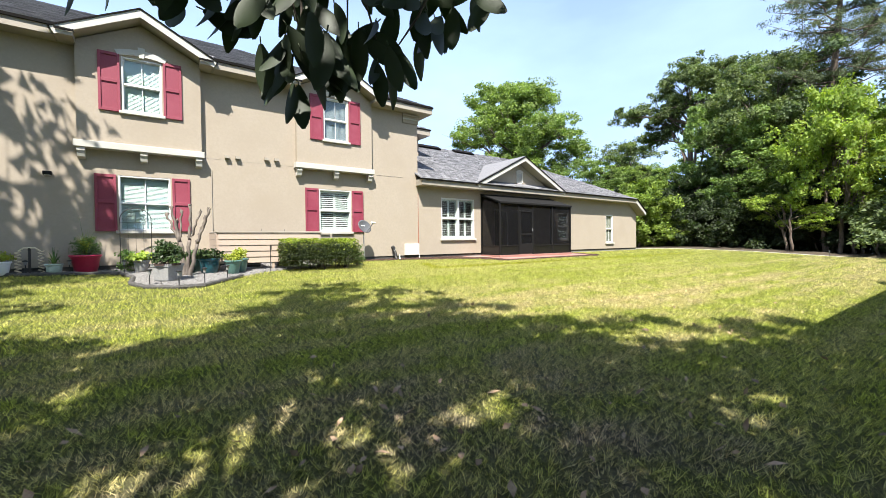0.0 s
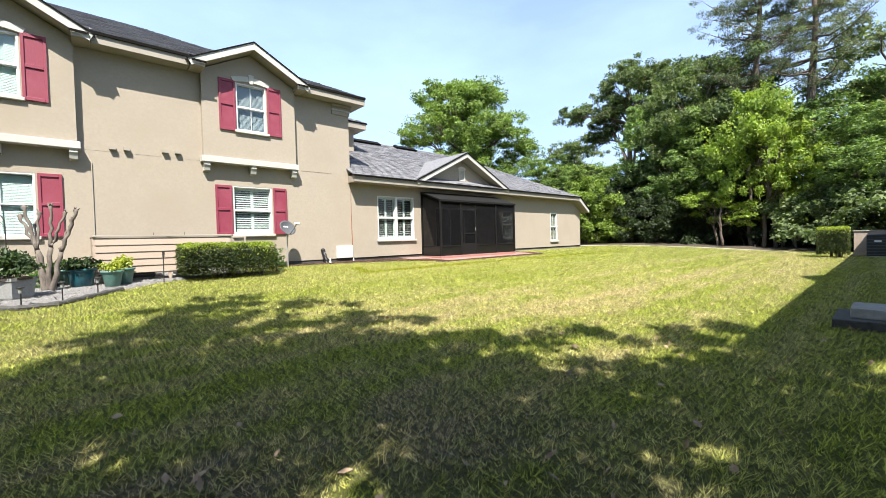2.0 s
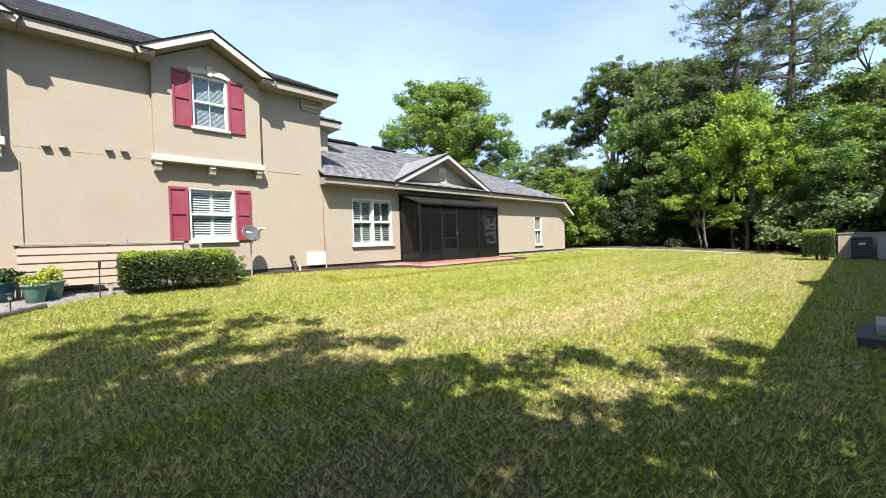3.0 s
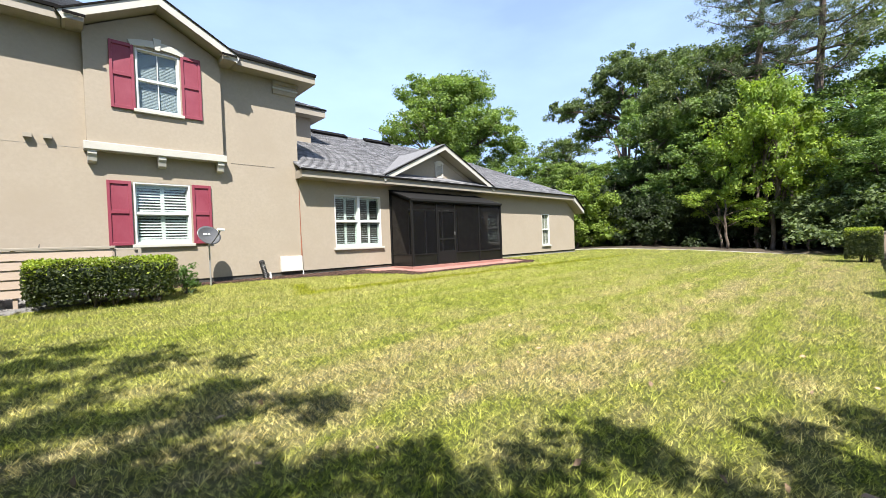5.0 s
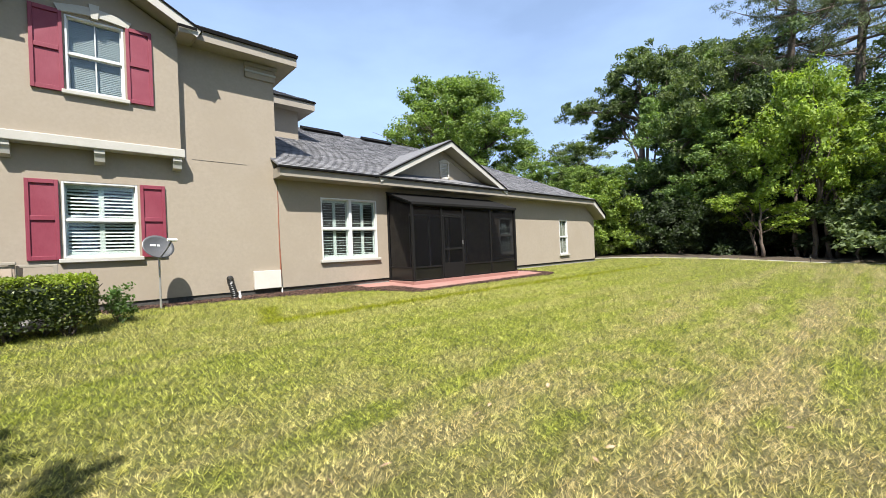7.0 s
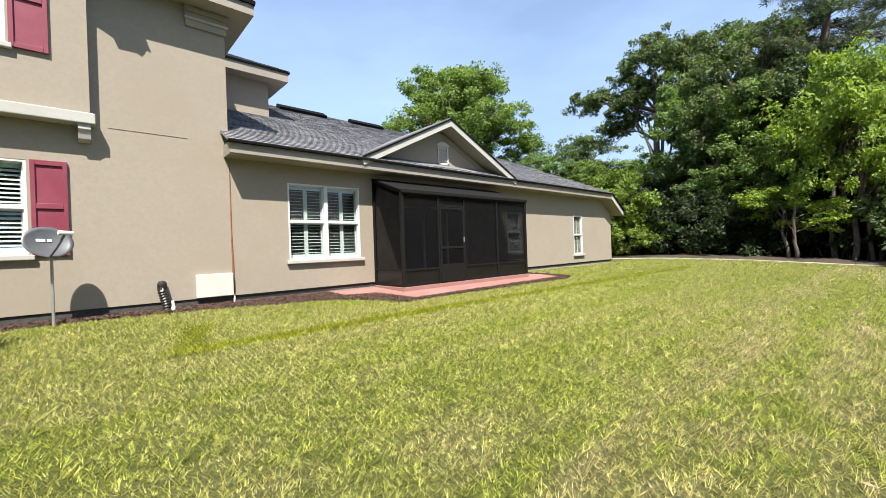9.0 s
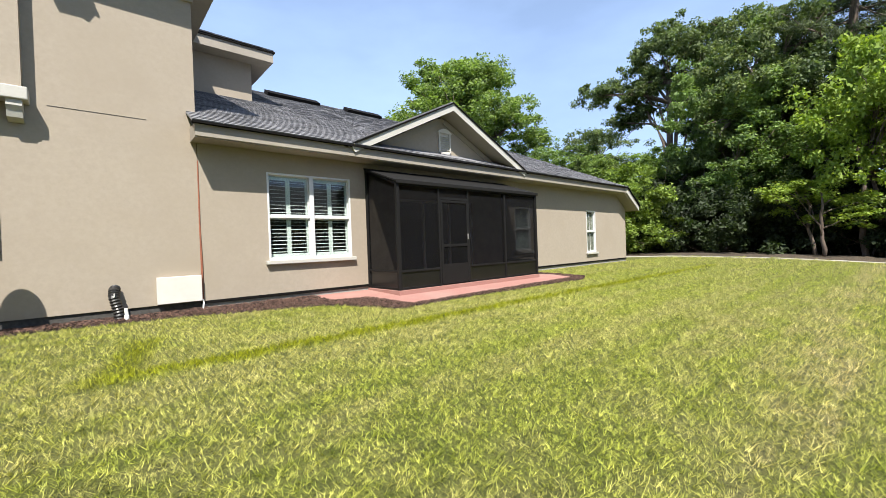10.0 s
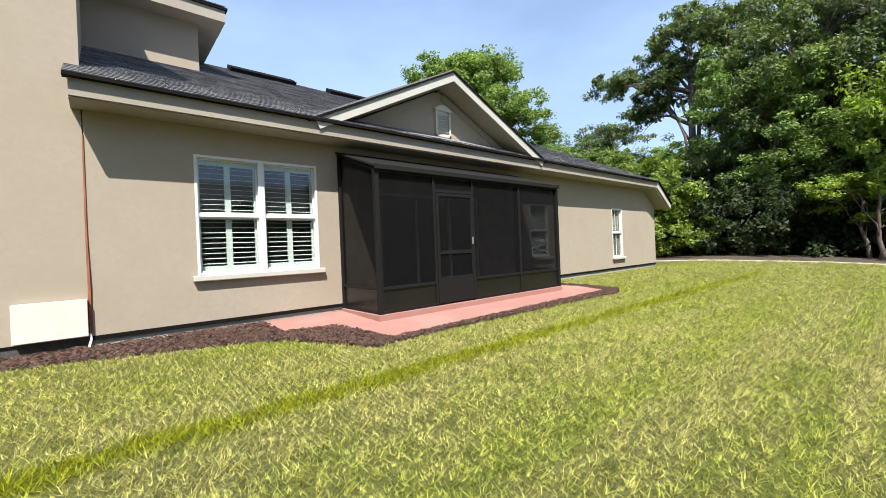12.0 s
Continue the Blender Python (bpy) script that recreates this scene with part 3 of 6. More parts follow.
# ---- windows
def window(parent, x0, x1, z0, z1, y, style, sill=True, units=1, tilt=0.0, blind_mat=None):
    """A white vinyl sash window in the wall plane y. style: 'louver' plantation shutters behind the glass, or 'blind'."""
    w = Geo()
    f = 0.042
    yf, yb = y - 0.025, y + 0.10
    w.box(x0, x0 + f, yf, yb, z0, z1, 0.006)
    w.box(x1 - f, x1, yf, yb, z0, z1, 0.006)
    w.box(x0 + f, x1 - f, yf, yb, z1 - f, z1, 0.006)
    w.box(x0 + f, x1 - f, yf, yb, z0, z0 + f, 0.006)
    win = part("window", w, WHITE, parent, "white vinyl window frame")
    span = (x1 - x0) / units
    zm = (z0 + z1) / 2
    for u in range(units):
        a, b = x0 + u * span, x0 + (u + 1) * span
        if u:
            part("mullion", Geo().box(a - 0.05, a + 0.05, yf - 0.004, yb, z0 + f, z1 - f, 0.006), WHITE, win)
        ia = a + (f if u == 0 else 0.05)
        ib = b - (f if u == units - 1 else 0.05)
        rail = 0.012 if style == 'picture' else 0.028
        part("meeting_rail", Geo().box(ia, ib, y + (0.02 if style == 'picture' else -0.005), y + 0.06, zm - rail, zm + rail, 0.004), WHITE, win)
        for k, (c, d) in enumerate(((z0 + f, zm - rail), (zm + rail, z1 - f))):
            yy = y + 0.03 + 0.02 * k
            s = Geo()
            t = 0.012 if style == 'picture' else 0.022
            s.box(ia, ia + t, yy, yy + 0.03, c, d)
            s.box(ib - t, ib, yy, yy + 0.03, c, d)
            s.box(ia + t, ib - t, yy, yy + 0.03, c, c + t)
            s.box(ia + t, ib - t, yy, yy + 0.03, d - t, d)
            part("sash", s, WHITE, win)
            p = part("pane", Geo().box(ia + t, ib - t, yy + 0.010, yy + 0.016, c + t, d - t), GLASS, win)
            p.visible_shadow = False
            if style != 'louver':
                g = Geo()
                g.box((ia + ib) / 2 - 0.010, (ia + ib) / 2 + 0.010, yy + 0.006, yy + 0.022, c + t, d - t)
                part("muntin", g, WHITE, win)
        if style == 'louver':
            mid = (ia + ib) / 2
            for p0, p1 in ((ia, mid), (mid, ib)):
                fr = Geo()
                st = 0.045
                ys, ye = y + 0.10, y + 0.135
                fr.box(p0, p0 + st, ys, ye, z0 + f, z1 - f)
                fr.box(p1 - st, p1, ys, ye, z0 + f, z1 - f)
                for c, d in ((z0 + f, z0 + f + 0.09), (zm - 0.06, zm + 0.06), (z1 - f - 0.09, z1 - f)):
                    fr.box(p0 + st, p1 - st, ys, ye, c, d)
                part("louver_frame", fr, BLIND, win)
                for c, d in ((z0 + f + 0.09, zm - 0.06), (zm + 0.06, z1 - f - 0.09)):
                    n = max(3, round((d - c) / 0.078))
                    for i in range(n):
                        zc = c + (i + 0.5) * (d - c) / n
                        key = round((p1 - p0 - 2 * st) * 1000)
                        me = SLATS.get(key)
                        if me is None:
                            h = (p1 - p0 - 2 * st) / 2
                            sl = Geo().add([(-h, -0.028, -0.004), (h, -0.028, -0.004), (h, 0, 0.002), (-h, 0, 0.002), (h, 0.028, 0.004), (-h, 0.028, 0.004),
                                            (-h, -0.028, -0.010), (h, -0.028, -0.010), (h, 0.028, -0.002), (-h, 0.028, -0.002)],
                                           [(0, 1, 2, 3), (3, 2, 4, 5), (6, 9, 8, 7), (0, 6, 7, 1), (5, 4, 8, 9)])
                            me = SLATS[key] = sl.mesh("slat", BLIND)
                        so = new("slat", me)
                        so.parent = win
                        so.location = ((p0 + p1) / 2, (ys + ye) / 2, zc)
                        so.rotation_euler = (tilt, 0, 0)
        else:
            # a slatted blind, drawn down
            g = Geo()
            n = int((z1 - z0 - 2 * f) / 0.038)
            for i in range(n):
                zc = z0 + f + (i + 0.5) * 0.038
                g.add([(ia, y + 0.10, zc - 0.021), (ib, y + 0.10, zc - 0.021), (ib, y + 0.114, zc + 0.022), (ia, y + 0.114, zc + 0.022),
                       (ia, y + 0.104, zc - 0.022), (ib, y + 0.104, zc - 0.022), (ib, y + 0.118, zc + 0.021), (ia, y + 0.118, zc + 0.021)],
                      [(0, 1, 2, 3), (4, 7, 6, 5), (0, 4, 5, 1), (3, 2, 6, 7)])
            part("blind", g, blind_mat or BLINDGREY, win, "pale horizontal slat blind")
    if sill:
        part("sill", Geo().box(x0 - 0.07, x1 + 0.07, y - 0.11, y + 0.02, z0 - 0.085, z0 - 0.002, 0.012), TRIM, win, "white painted sill")
    return win


SLATS = {}


def shutter(parent, x0, x1, z0, z1, y):
    g = Geo()
    st = 0.062
    g.box(x0 + 0.01, x1 - 0.01, y - 0.022, y - 0.001, z0 + 0.01, z1 - 0.01)
    zm = z0 + (z1 - z0) * 0.52
    for a, b, c, d in ((x0, x0 + st, z0, z1), (x1 - st, x1, z0, z1)):
        g.box(a, b, y - 0.05, y - 0.001, c, d, 0.006)
    for c, d in ((z0, z0 + 0.085), (zm - 0.045, zm + 0.045), (z1 - 0.085, z1)):
        g.box(x0 + st, x1 - st, y - 0.05, y - 0.001, c, d, 0.006)
    return part("shutter", g, MAROON, parent, "maroon painted panel shutter")


# ---- the two-storey townhouse
town = thing("townhouse", "two-storey beige stucco townhouse with maroon shutters and grey roof", "house")
BAYS = (0.0, BAY_STEP, 2 * BAY_STEP)
holes = []
for o in BAYS:
    holes += [(4.64 + o, 5.88 + o, 1.44, 3.02), (4.78 + o, 5.72 + o, 4.82, 6.36)]
part("wall", pierced_wall(-16.0, SEAM, BASE, SOFFIT2 + 0.05, WALL, WALL + 0.2, holes), STUCCO, town, "sand-beige stucco wall")
part("side_wall", Geo().box(SEAM - 0.2, SEAM, WALL + 0.2, 26.0, BASE, SOFFIT2 + 0.05), STUCCO, town)
# slab edge given a dark colour for the shade under the stucco
part("foundation", Geo().box(-16.0, SEAM - 0.02, WALL + 0.03, WALL + 0.4, -0.6, BASE + 0.01), EDGING, town, "dark shaded slab edge")
part("upper_side_wall", Geo().box(SEAM, 10.85, 17.3, 26.0, 4.0, SOFFIT2 + 0.05), STUCCO, town)
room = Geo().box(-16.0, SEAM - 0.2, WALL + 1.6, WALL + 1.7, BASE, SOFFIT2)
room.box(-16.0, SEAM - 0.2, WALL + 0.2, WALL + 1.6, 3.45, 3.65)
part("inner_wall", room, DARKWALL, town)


def bay(parent, o):
    x0, x1 = 3.8 + o, 6.7 + o
    xc = (x0 + x1) / 2
    hole = [(4.78 + o, 5.72 + o, 4.82, 6.36)]
    part("bay_wall", pierced_wall(x0, x1, 3.76, 6.55, BAY_Y, WALL - 0.002, hole), STUCCO, parent, "shallow projecting stucco bay")
    rise = 0.54
    pk = 6.55 + (x1 - x0) / 2 * rise
    part("bay_gable", Geo().prism([(x0, 6.55), (x1, 6.55), (xc, pk)], BAY_Y, WALL + 0.3), STUCCO, parent)
    # cream belt below the bay, on three corbels
    part("belt", Geo().box(x0 - 0.07, x1 + 0.07, BAY_Y - 0.09, WALL - 0.003, 3.69, 3.88, 0.015), TRIM, parent, "cream moulded belt course")
    for cx in (x0 + 0.08, xc, x1 - 0.08):
        g = Geo()
        prof = [(BAY_Y - 0.05, 3.69), (BAY_Y - 0.05, 3.60), (BAY_Y - 0.01, 3.54), (BAY_Y + 0.02, 3.44), (WALL - 0.003, 3.40), (WALL - 0.003, 3.69)]
        n = len(prof)
        vs = [(cx - 0.085, p, q) for p, q in prof] + [(cx + 0.085, p, q) for p, q in prof]
        g.add(vs, [tuple(range(n)), tuple(range(2 * n - 1, n - 1, -1))] + [(i, i + n, (i + 1) % n + n, (i + 1) % n) for i in range(n)])
        part("corbel", g, TRIM, parent, "cream scrolled corbel")
    # windows and shutters of both floors
    # the bay at o == 0 gets the blind coloured for eave shadow
    window(parent, 4.78 + o, 5.72 + o, 4.82, 6.36, BAY_Y + 0.03, 'blind', blind_mat=BLIND_IN_SHADE if o == 0 else None)
    window(parent, 4.64 + o, 5.88 + o, 1.44, 3.02, WALL + 0.03, 'louver' if o == 0 else 'picture', tilt=0.62)
    shutter(parent, 4.27 + o, 4.75 + o, 4.77, 6.40, BAY_Y)
    shutter(parent, 5.75 + o, 6.21 + o, 4.77, 6.40, BAY_Y)
    shutter(parent, 4.12 + o, 4.60 + o, 1.42, 3.03, WALL)
    shutter(parent, 5.92 + o, 6.38 + o, 1.42, 3.03, WALL)
    # segmental head with a keystone
    g = Geo()
    n = 8
    pts_o, pts_i = [], []
    for i in range(n + 1):
        t = i / n
        x = 4.70 + o + t * 1.10
        up = 0.10 * math.sin(math.pi * t)
        pts_o.append((x + (t - 0.5) * 0.12, 6.50 + up))
        pts_i.append((x, 6.37 + up * 0.6))
    g.prism(pts_i + pts_o[::-1], BAY_Y - 0.05, BAY_Y - 0.001)
    part("window_head", g, TRIM, parent, "cream arched window head")
    g = Geo().prism([(xc - 0.055, 6.38), (xc + 0.055, 6.38), (xc + 0.085, 6.67), (xc - 0.085, 6.67)], BAY_Y - 0.075, BAY_Y - 0.001)
    part("keystone", g, TRIM, parent)
    # gable roof: rake boards, soffits, drip edges and roof planes
    ex, ez, ridge = 1.86, 6.58, 7.58
    yf, yb = 13.72, 16.2
    for s in (-1, 1):
        e = (xc + s * ex, ez)
        p = (xc, ridge)
        d = Vector((e[0] - p[0], 0, e[1] - p[1])).normalized()
        dn = Vector((-d.z, 0, d.x)) if s < 0 else Vector((d.z, 0, -d.x))     # downwards
        if dn.z > 0:
            dn = -dn
        def Q(along, down):
            v = Vector((p[0], 0, p[1])) + d * along + dn * down
            return (v.x, v.z)
        ln = math.hypot(ex, ridge - ez)
        mi = -dn.x / d.x          # mitre at the peak
        board = [Q(0, 0.0), Q(mi * 0.19, 0.19), Q(ln, 0.19), Q(ln, 0.0)]
        part("rake_board", Geo().prism(board if s > 0 else board[::-1], yf, yf + 0.03), TRIM, parent, "cream rake board")
        sof = [Q(mi * 0.15, 0.15), Q(mi * 0.185, 0.185), Q(ln, 0.185), Q(ln, 0.15)]
        part("rake_soffit", Geo().prism(sof if s > 0 else sof[::-1], yf + 0.03, BAY_Y + 0.1), FASCIA, parent)
        edge = [Q(-mi * 0.035, -0.035), Q(0, 0.0), Q(ln + 0.02, 0.0), Q(ln + 0.02, -0.035)]
        part("drip_edge", Geo().prism(edge if s > 0 else edge[::-1], yf - 0.025, yf + 0.06), DRIP, parent)
        pl = [Q(-mi * 0.04, -0.04), Q(-mi * 0.01, -0.01), Q(ln + 0.03, -0.01), Q(ln + 0.03, -0.04)]
        part("bay_roof", Geo().prism(pl if s > 0 else pl[::-1], yf + 0.06, yb), SHINGLE, parent, "grey shingled gable roof slope")
        # boxed return where the rake meets the eave
        part("eave_return", Geo().box(xc + s * (ex - 0.28) - 0.16, xc + s * (ex - 0.28) + 0.16, yf + 0.005, WALL - 0.01, SOFFIT2 - 0.01, ez - 0.005, 0.01), FASCIA, parent)
        part("return_drip", Geo().box(xc + s * (ex - 0.28) - 0.19, xc + s * (ex - 0.28) + 0.19, yf - 0.045, yf - 0.028, ez - 0.045, ez + 0.02, 0.004), DRIP, parent)


for o in BAYS:
    bay(town, o)

# eaves of the townhouse between and beside the bays
spans = []
edges = sorted((3.8 + o - 0.35, 6.7 + o + 0.35) for o in BAYS)
cur = -16.4
for a, b in edges:
    spans.append((cur, a))
    cur = b
spans.append((cur, 9.42))
for a, b in spans:
    g = Geo().box(a, b, 13.90, 13.93, SOFFIT2, EAVE2)
    part("fascia", g, FASCIA, town, "beige painted fascia")
    part("soffit", Geo().box(a, min(b, 9.388), 13.93, WALL - 0.002, SOFFIT2, SOFFIT2 + 0.03), FASCIA, town)
    part("drip_edge", Geo().box(a - 0.01, b + 0.02, 13.85, 13.94, EAVE2 - 0.03, EAVE2 + 0.045), DRIP, town)
part("end_fascia", Geo().box(9.39, 9.42, 13.93, 16.85, SOFFIT2, EAVE2), FASCIA, town)
part("end_soffit", Geo().box(SEAM + 0.002, 9.388, WALL, 16.848, SOFFIT2, SOFFIT2 + 0.03), FASCIA, town)
part("end_drip_edge", Geo().box(9.38, 9.46, 13.95, 16.85, EAVE2, EAVE2 + 0.045), DRIP, town)
# boxed frieze at the corner
part("frieze", Geo().box(8.22, SEAM + 0.03, WALL - 0.05, WALL - 0.002, 6.04, SOFFIT2 - 0.002, 0.008), STUCCO, town)
part("frieze_moulding", Geo().box(8.20, SEAM + 0.06, WALL - 0.08, WALL - 0.05, 6.18, 6.24, 0.012), TRIM, town)
part("frieze_moulding", Geo().box(8.20, SEAM + 0.08, WALL - 0.10, WALL - 0.05, 6.33, 6.44, 0.012), FASCIA, town)
# upper block set back behind the one-storey roof
part("fascia", Geo().box(SEAM, 11.30, 16.85, 16.88, SOFFIT2, EAVE2), FASCIA, town)
part("fascia", Geo().box(11.27, 11.30, 16.88, 26.4, SOFFIT2, EAVE2), FASCIA, town)
part("soffit", Geo().box(SEAM, 11.27, 16.88, 17.3, SOFFIT2, SOFFIT2 + 0.03), FASCIA, town)
part("soffit", Geo().box(10.85, 11.27, 17.3, 26.4, SOFFIT2, SOFFIT2 + 0.03), FASCIA, town)
part("drip_edge", Geo().box(9.46, 11.34, 16.81, 16.9, EAVE2, EAVE2 + 0.045), DRIP, town)
part("drip_edge", Geo().box(11.26, 11.34, 16.9, 26.4, EAVE2, EAVE2 + 0.045), DRIP, town)
# hipped roofs
ze = EAVE2 + 0.045
P2 = 0.5
g = Geo()
y0, y1 = 13.86, 26.4
yr = (y0 + y1) / 2
zr = ze + (yr - y0) * P2
xr = 9.46 - (yr - y0)
yg = 14.45                     # behind the bay gables the main slope starts higher
zg = ze + (yg - y0) * P2
g.sheet([(-16.4, yg, zg), (9.46 - (yg - y0), yg, zg), (xr, yr, zr), (-16.4, yr, zr)], 0.03)
for a, b in spans:
    if b > 9.4:
        g.sheet([(a, y0, ze), (9.46, y0, ze), (9.46 - (yg - y0), yg, zg), (a, yg, zg)], 0.03)
    else:
        g.sheet([(a, y0, ze), (b, y0, ze), (b, yg, zg), (a, yg, zg)], 0.03)
g.sheet([(9.46, y0, ze), (9.46, y1, ze), (xr, yr, zr)], 0.03)
g.sheet([(-16.4, yr, zr), (xr, yr, zr), (9.46, y1, ze), (-16.4, y1, ze)], 0.03)
y0b = 16.81
yrb = (y0b + y1) / 2
zrb = ze + (yrb - y0b) * P2
xrb = 11.34 - (yrb - y0b)
g.sheet([(2.0, y0b, ze + 0.004), (11.34, y0b, ze + 0.004), (xrb, yrb, zrb), (2.0, yrb, zrb)], 0.03)
g.sheet([(11.34, y0b, ze + 0.004), (11.34, y1, ze + 0.004), (xrb, yrb, zrb)], 0.03)
part("roof", g, SHINGLE, town, "grey asphalt shingle hip roof")
sl = math.hypot(1, P2)
roof_shingles(town, "shingles", (-10.0, 13.86, ze + 0.004), (1, 0, 0), (0, 1, P2), 19.4, (yr - y0) * sl,
              lambda u, v: u < 19.4 - v / sl and (v / sl > 0.6 or any(a < u - 10.0 < b for a, b in spans)), seed=3)
roof_shingles(town, "shingles", (9.4, 16.81, ze + 0.008), (1, 0, 0), (0, 1, P2), 1.9, 2.1, lambda u, v: u < 1.9 - v / sl, seed=4)
# vent hoods and the control joint
for vx, vz in ((1.62, 3.84), (1.93, 3.85), (2.82, 3.90), (3.14, 3.91)):
    g = Geo().prism([(vx - 0.07, vz - 0.04), (vx + 0.07, vz - 0.04), (vx + 0.07, vz + 0.05), (vx - 0.07, vz + 0.05)], WALL - 0.11, WALL - 0.001)
    part("vent_hood", g, FASCIA, town, "small beige vent hood")
part("control_joint", Geo().box(6.95, 8.2, WALL - 0.006, WALL - 0.001, 3.727, 3.732), EDGING, town)
part("control_joint", Geo().box(0.95, 3.78, WALL - 0.004, WALL - 0.001, 3.745, 3.755), FASCIA, town)
part("conduit", Geo().tube([(1.17, WALL - 0.02, 0.5), (1.17, WALL - 0.02, 3.40), (1.14, WALL + 0.0, 3.46)], 0.014), FASCIA, town, "thin painted conduit")
lampg = Geo().box(-2.70, -2.52, WALL - 0.10, WALL - 0.001, 2.90, 3.0, 0.012)
wl_ = thing("wall_light", "small dark square wall light on stucco", "light")
part("housing", lampg, BRONZE, wl_)
part("lens", Geo().box(-2.67, -2.55, WALL - 0.092, WALL - 0.02, 2.885, 2.899), WHITE, wl_)

# ---- the one-storey house
low = thing("bungalow", "one-storey beige stucco house with gabled grey shingle roof", "house")
W1 = (10.2, 12.13, 1.15, 3.0)
W2 = (18.36, 19.26, 1.05, 2.58)
W3 = (23.14, 23.92, 0.83, 2.60)
DOORWAY = (13.45, 16.3, 0.30, 2.62)
part("wall", pierced_wall(SEAM + 0.012, 25.75, BASE, SOFFIT1 + 0.05, WALL, WALL + 0.2, [W1, W2, W3, (DOORWAY[0], DOORWAY[1], 0.46, 2.62)]), STUCCO, low, "sand-beige stucco wall")
part("wall", Geo().prism([(25.75, BASE), (END, BASE), (END, 2.76), (25.75, 3.48)], WALL, WALL + 0.2), STUCCO, low)
part("end_wall", Geo().box(END - 0.2, END, WALL + 0.2, 25.6, BASE, 2.9), STUCCO, low)
part("foundation", Geo().box(SEAM, END - 0.02, WALL + 0.02, WALL + 0.4, -0.6, BASE + 0.01), CONCRETE, low, "grey slab edge")
# black strip that stands for the shadow line below the stucco
part("base_shadow_strip", Geo().box(SEAM, END, WALL - 0.012, WALL + 0.03, BASE - 0.06, BASE - 0.001), DRIP, low, "black strip for the shadow line at the wall's foot")
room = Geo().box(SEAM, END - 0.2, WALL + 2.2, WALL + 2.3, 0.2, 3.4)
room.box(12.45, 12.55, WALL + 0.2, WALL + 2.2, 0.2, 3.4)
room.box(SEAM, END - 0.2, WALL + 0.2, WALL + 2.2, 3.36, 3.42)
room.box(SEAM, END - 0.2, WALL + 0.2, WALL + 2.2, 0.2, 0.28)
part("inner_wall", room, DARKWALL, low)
window(low, *W1, WALL + 0.02, 'louver', units=2)
window(low, *W2, WALL + 0.02, 'blind')
window(low, *W3, WALL + 0.02, 'blind', blind_mat=BEIGEBLIND)
# sliding glass door inside the screened porch
sd = Geo()
for a in (13.45, 14.38, 15.35, 16.24):
    sd.box(a, a + 0.06, WALL + 0.04, WALL + 0.10, 0.36, 2.62)
sd.box(13.45, 16.3, WALL + 0.035, WALL + 0.105, 2.55, 2.62)
sd.box(13.45, 16.3, WALL + 0.035, WALL + 0.105, 0.32, 0.40)
sdoor = part("sliding_door", sd, WHITE, low, "closed white-framed sliding glass door")
for a in (13.51, 14.44, 15.41):
    p = part("pane", Geo().box(a, a + 0.86, WALL + 0.06, WALL + 0.07, 0.40, 2.55), GLASS, sdoor)
    p.visible_shadow = False
# rust-stained joint between the houses
part("sealant_joint", Geo().tube([(SEAM + 0.006, WALL - 0.004, 0.48), (SEAM + 0.012, WALL - 0.012, 1.1), (SEAM + 0.004, WALL - 0.006, 1.8), (SEAM + 0.008, WALL - 0.006, 3.1)],
                                 [0.022, 0.020, 0.014, 0.010], 6), RUST, low, "rust-brown sealant line")

# eave
part("fascia", Geo().box(8.85, 25.9, 13.90, 13.93, SOFFIT1 + 0.02, EAVE1), FASCIA, low, "beige painted fascia")
part("soffit", Geo().box(8.88, 25.9, 13.93, WALL - 0.002, SOFFIT1, SOFFIT1 + 0.03), FASCIA, low)
part("eave_end", Geo().prism([(8.85, SOFFIT1), (8.88, SOFFIT1), (8.88, EAVE1 + 0.02), (8.85, EAVE1 + 0.02)], 13.93, WALL - 0.003), FASCIA, low)
part("drip_edge", Geo().box(8.80, 25.95, 13.82, 13.94, EAVE1 + 0.002, EAVE1 + 0.04), DRIP, low, "dark metal drip edge")
# low hip end that falls away past the end of the wall
rk = [(25.9, 3.71), (27.15, 2.86), (27.15, 2.66), (25.9, 3.44)]
part("rake_board", Geo().prism(rk[::-1], 13.88, 13.92), TRIM, low, "cream rake board")
part("rake_soffit", Geo().prism([(25.75, 3.46), (27.1, 2.66), (27.1, 2.69), (25.75, 3.49)], 13.92, 17.5), FASCIA, low)
part("rake_drip", Geo().prism([(25.9, 3.71), (27.2, 2.86), (27.2, 2.90), (25.9, 3.75)], 13.82, 13.95), DRIP, low)
ze1 = EAVE1 + 0.05
P1 = 0.50
y0, y1 = 13.84, 26.0
yr = (y0 + y1) / 2
zr = ze1 + (yr - y0) * P1
xh = 26.0
xr = xh - (yr - y0)
g = Geo()
g.sheet([(8.80, y0, ze1), (xh, y0, ze1), (xr, yr, zr), (8.80, yr, zr)], 0.03)
g.sheet([(8.80, yr, zr), (xr, yr, zr), (xh, y1, ze1), (8.80, y1, ze1)], 0.03)
g.sheet([(xh, y0, ze1), (xh, y1, ze1), (xr, yr, zr)], 0.03)
g.sheet([(25.9, 13.84, 3.76), (27.2, 13.84, 2.90), (27.2, 26.0, 2.90), (25.9, 26.0, 3.76)], 0.03)
part("roof", g, SHINGLE, low, "grey asphalt shingle hip roof")
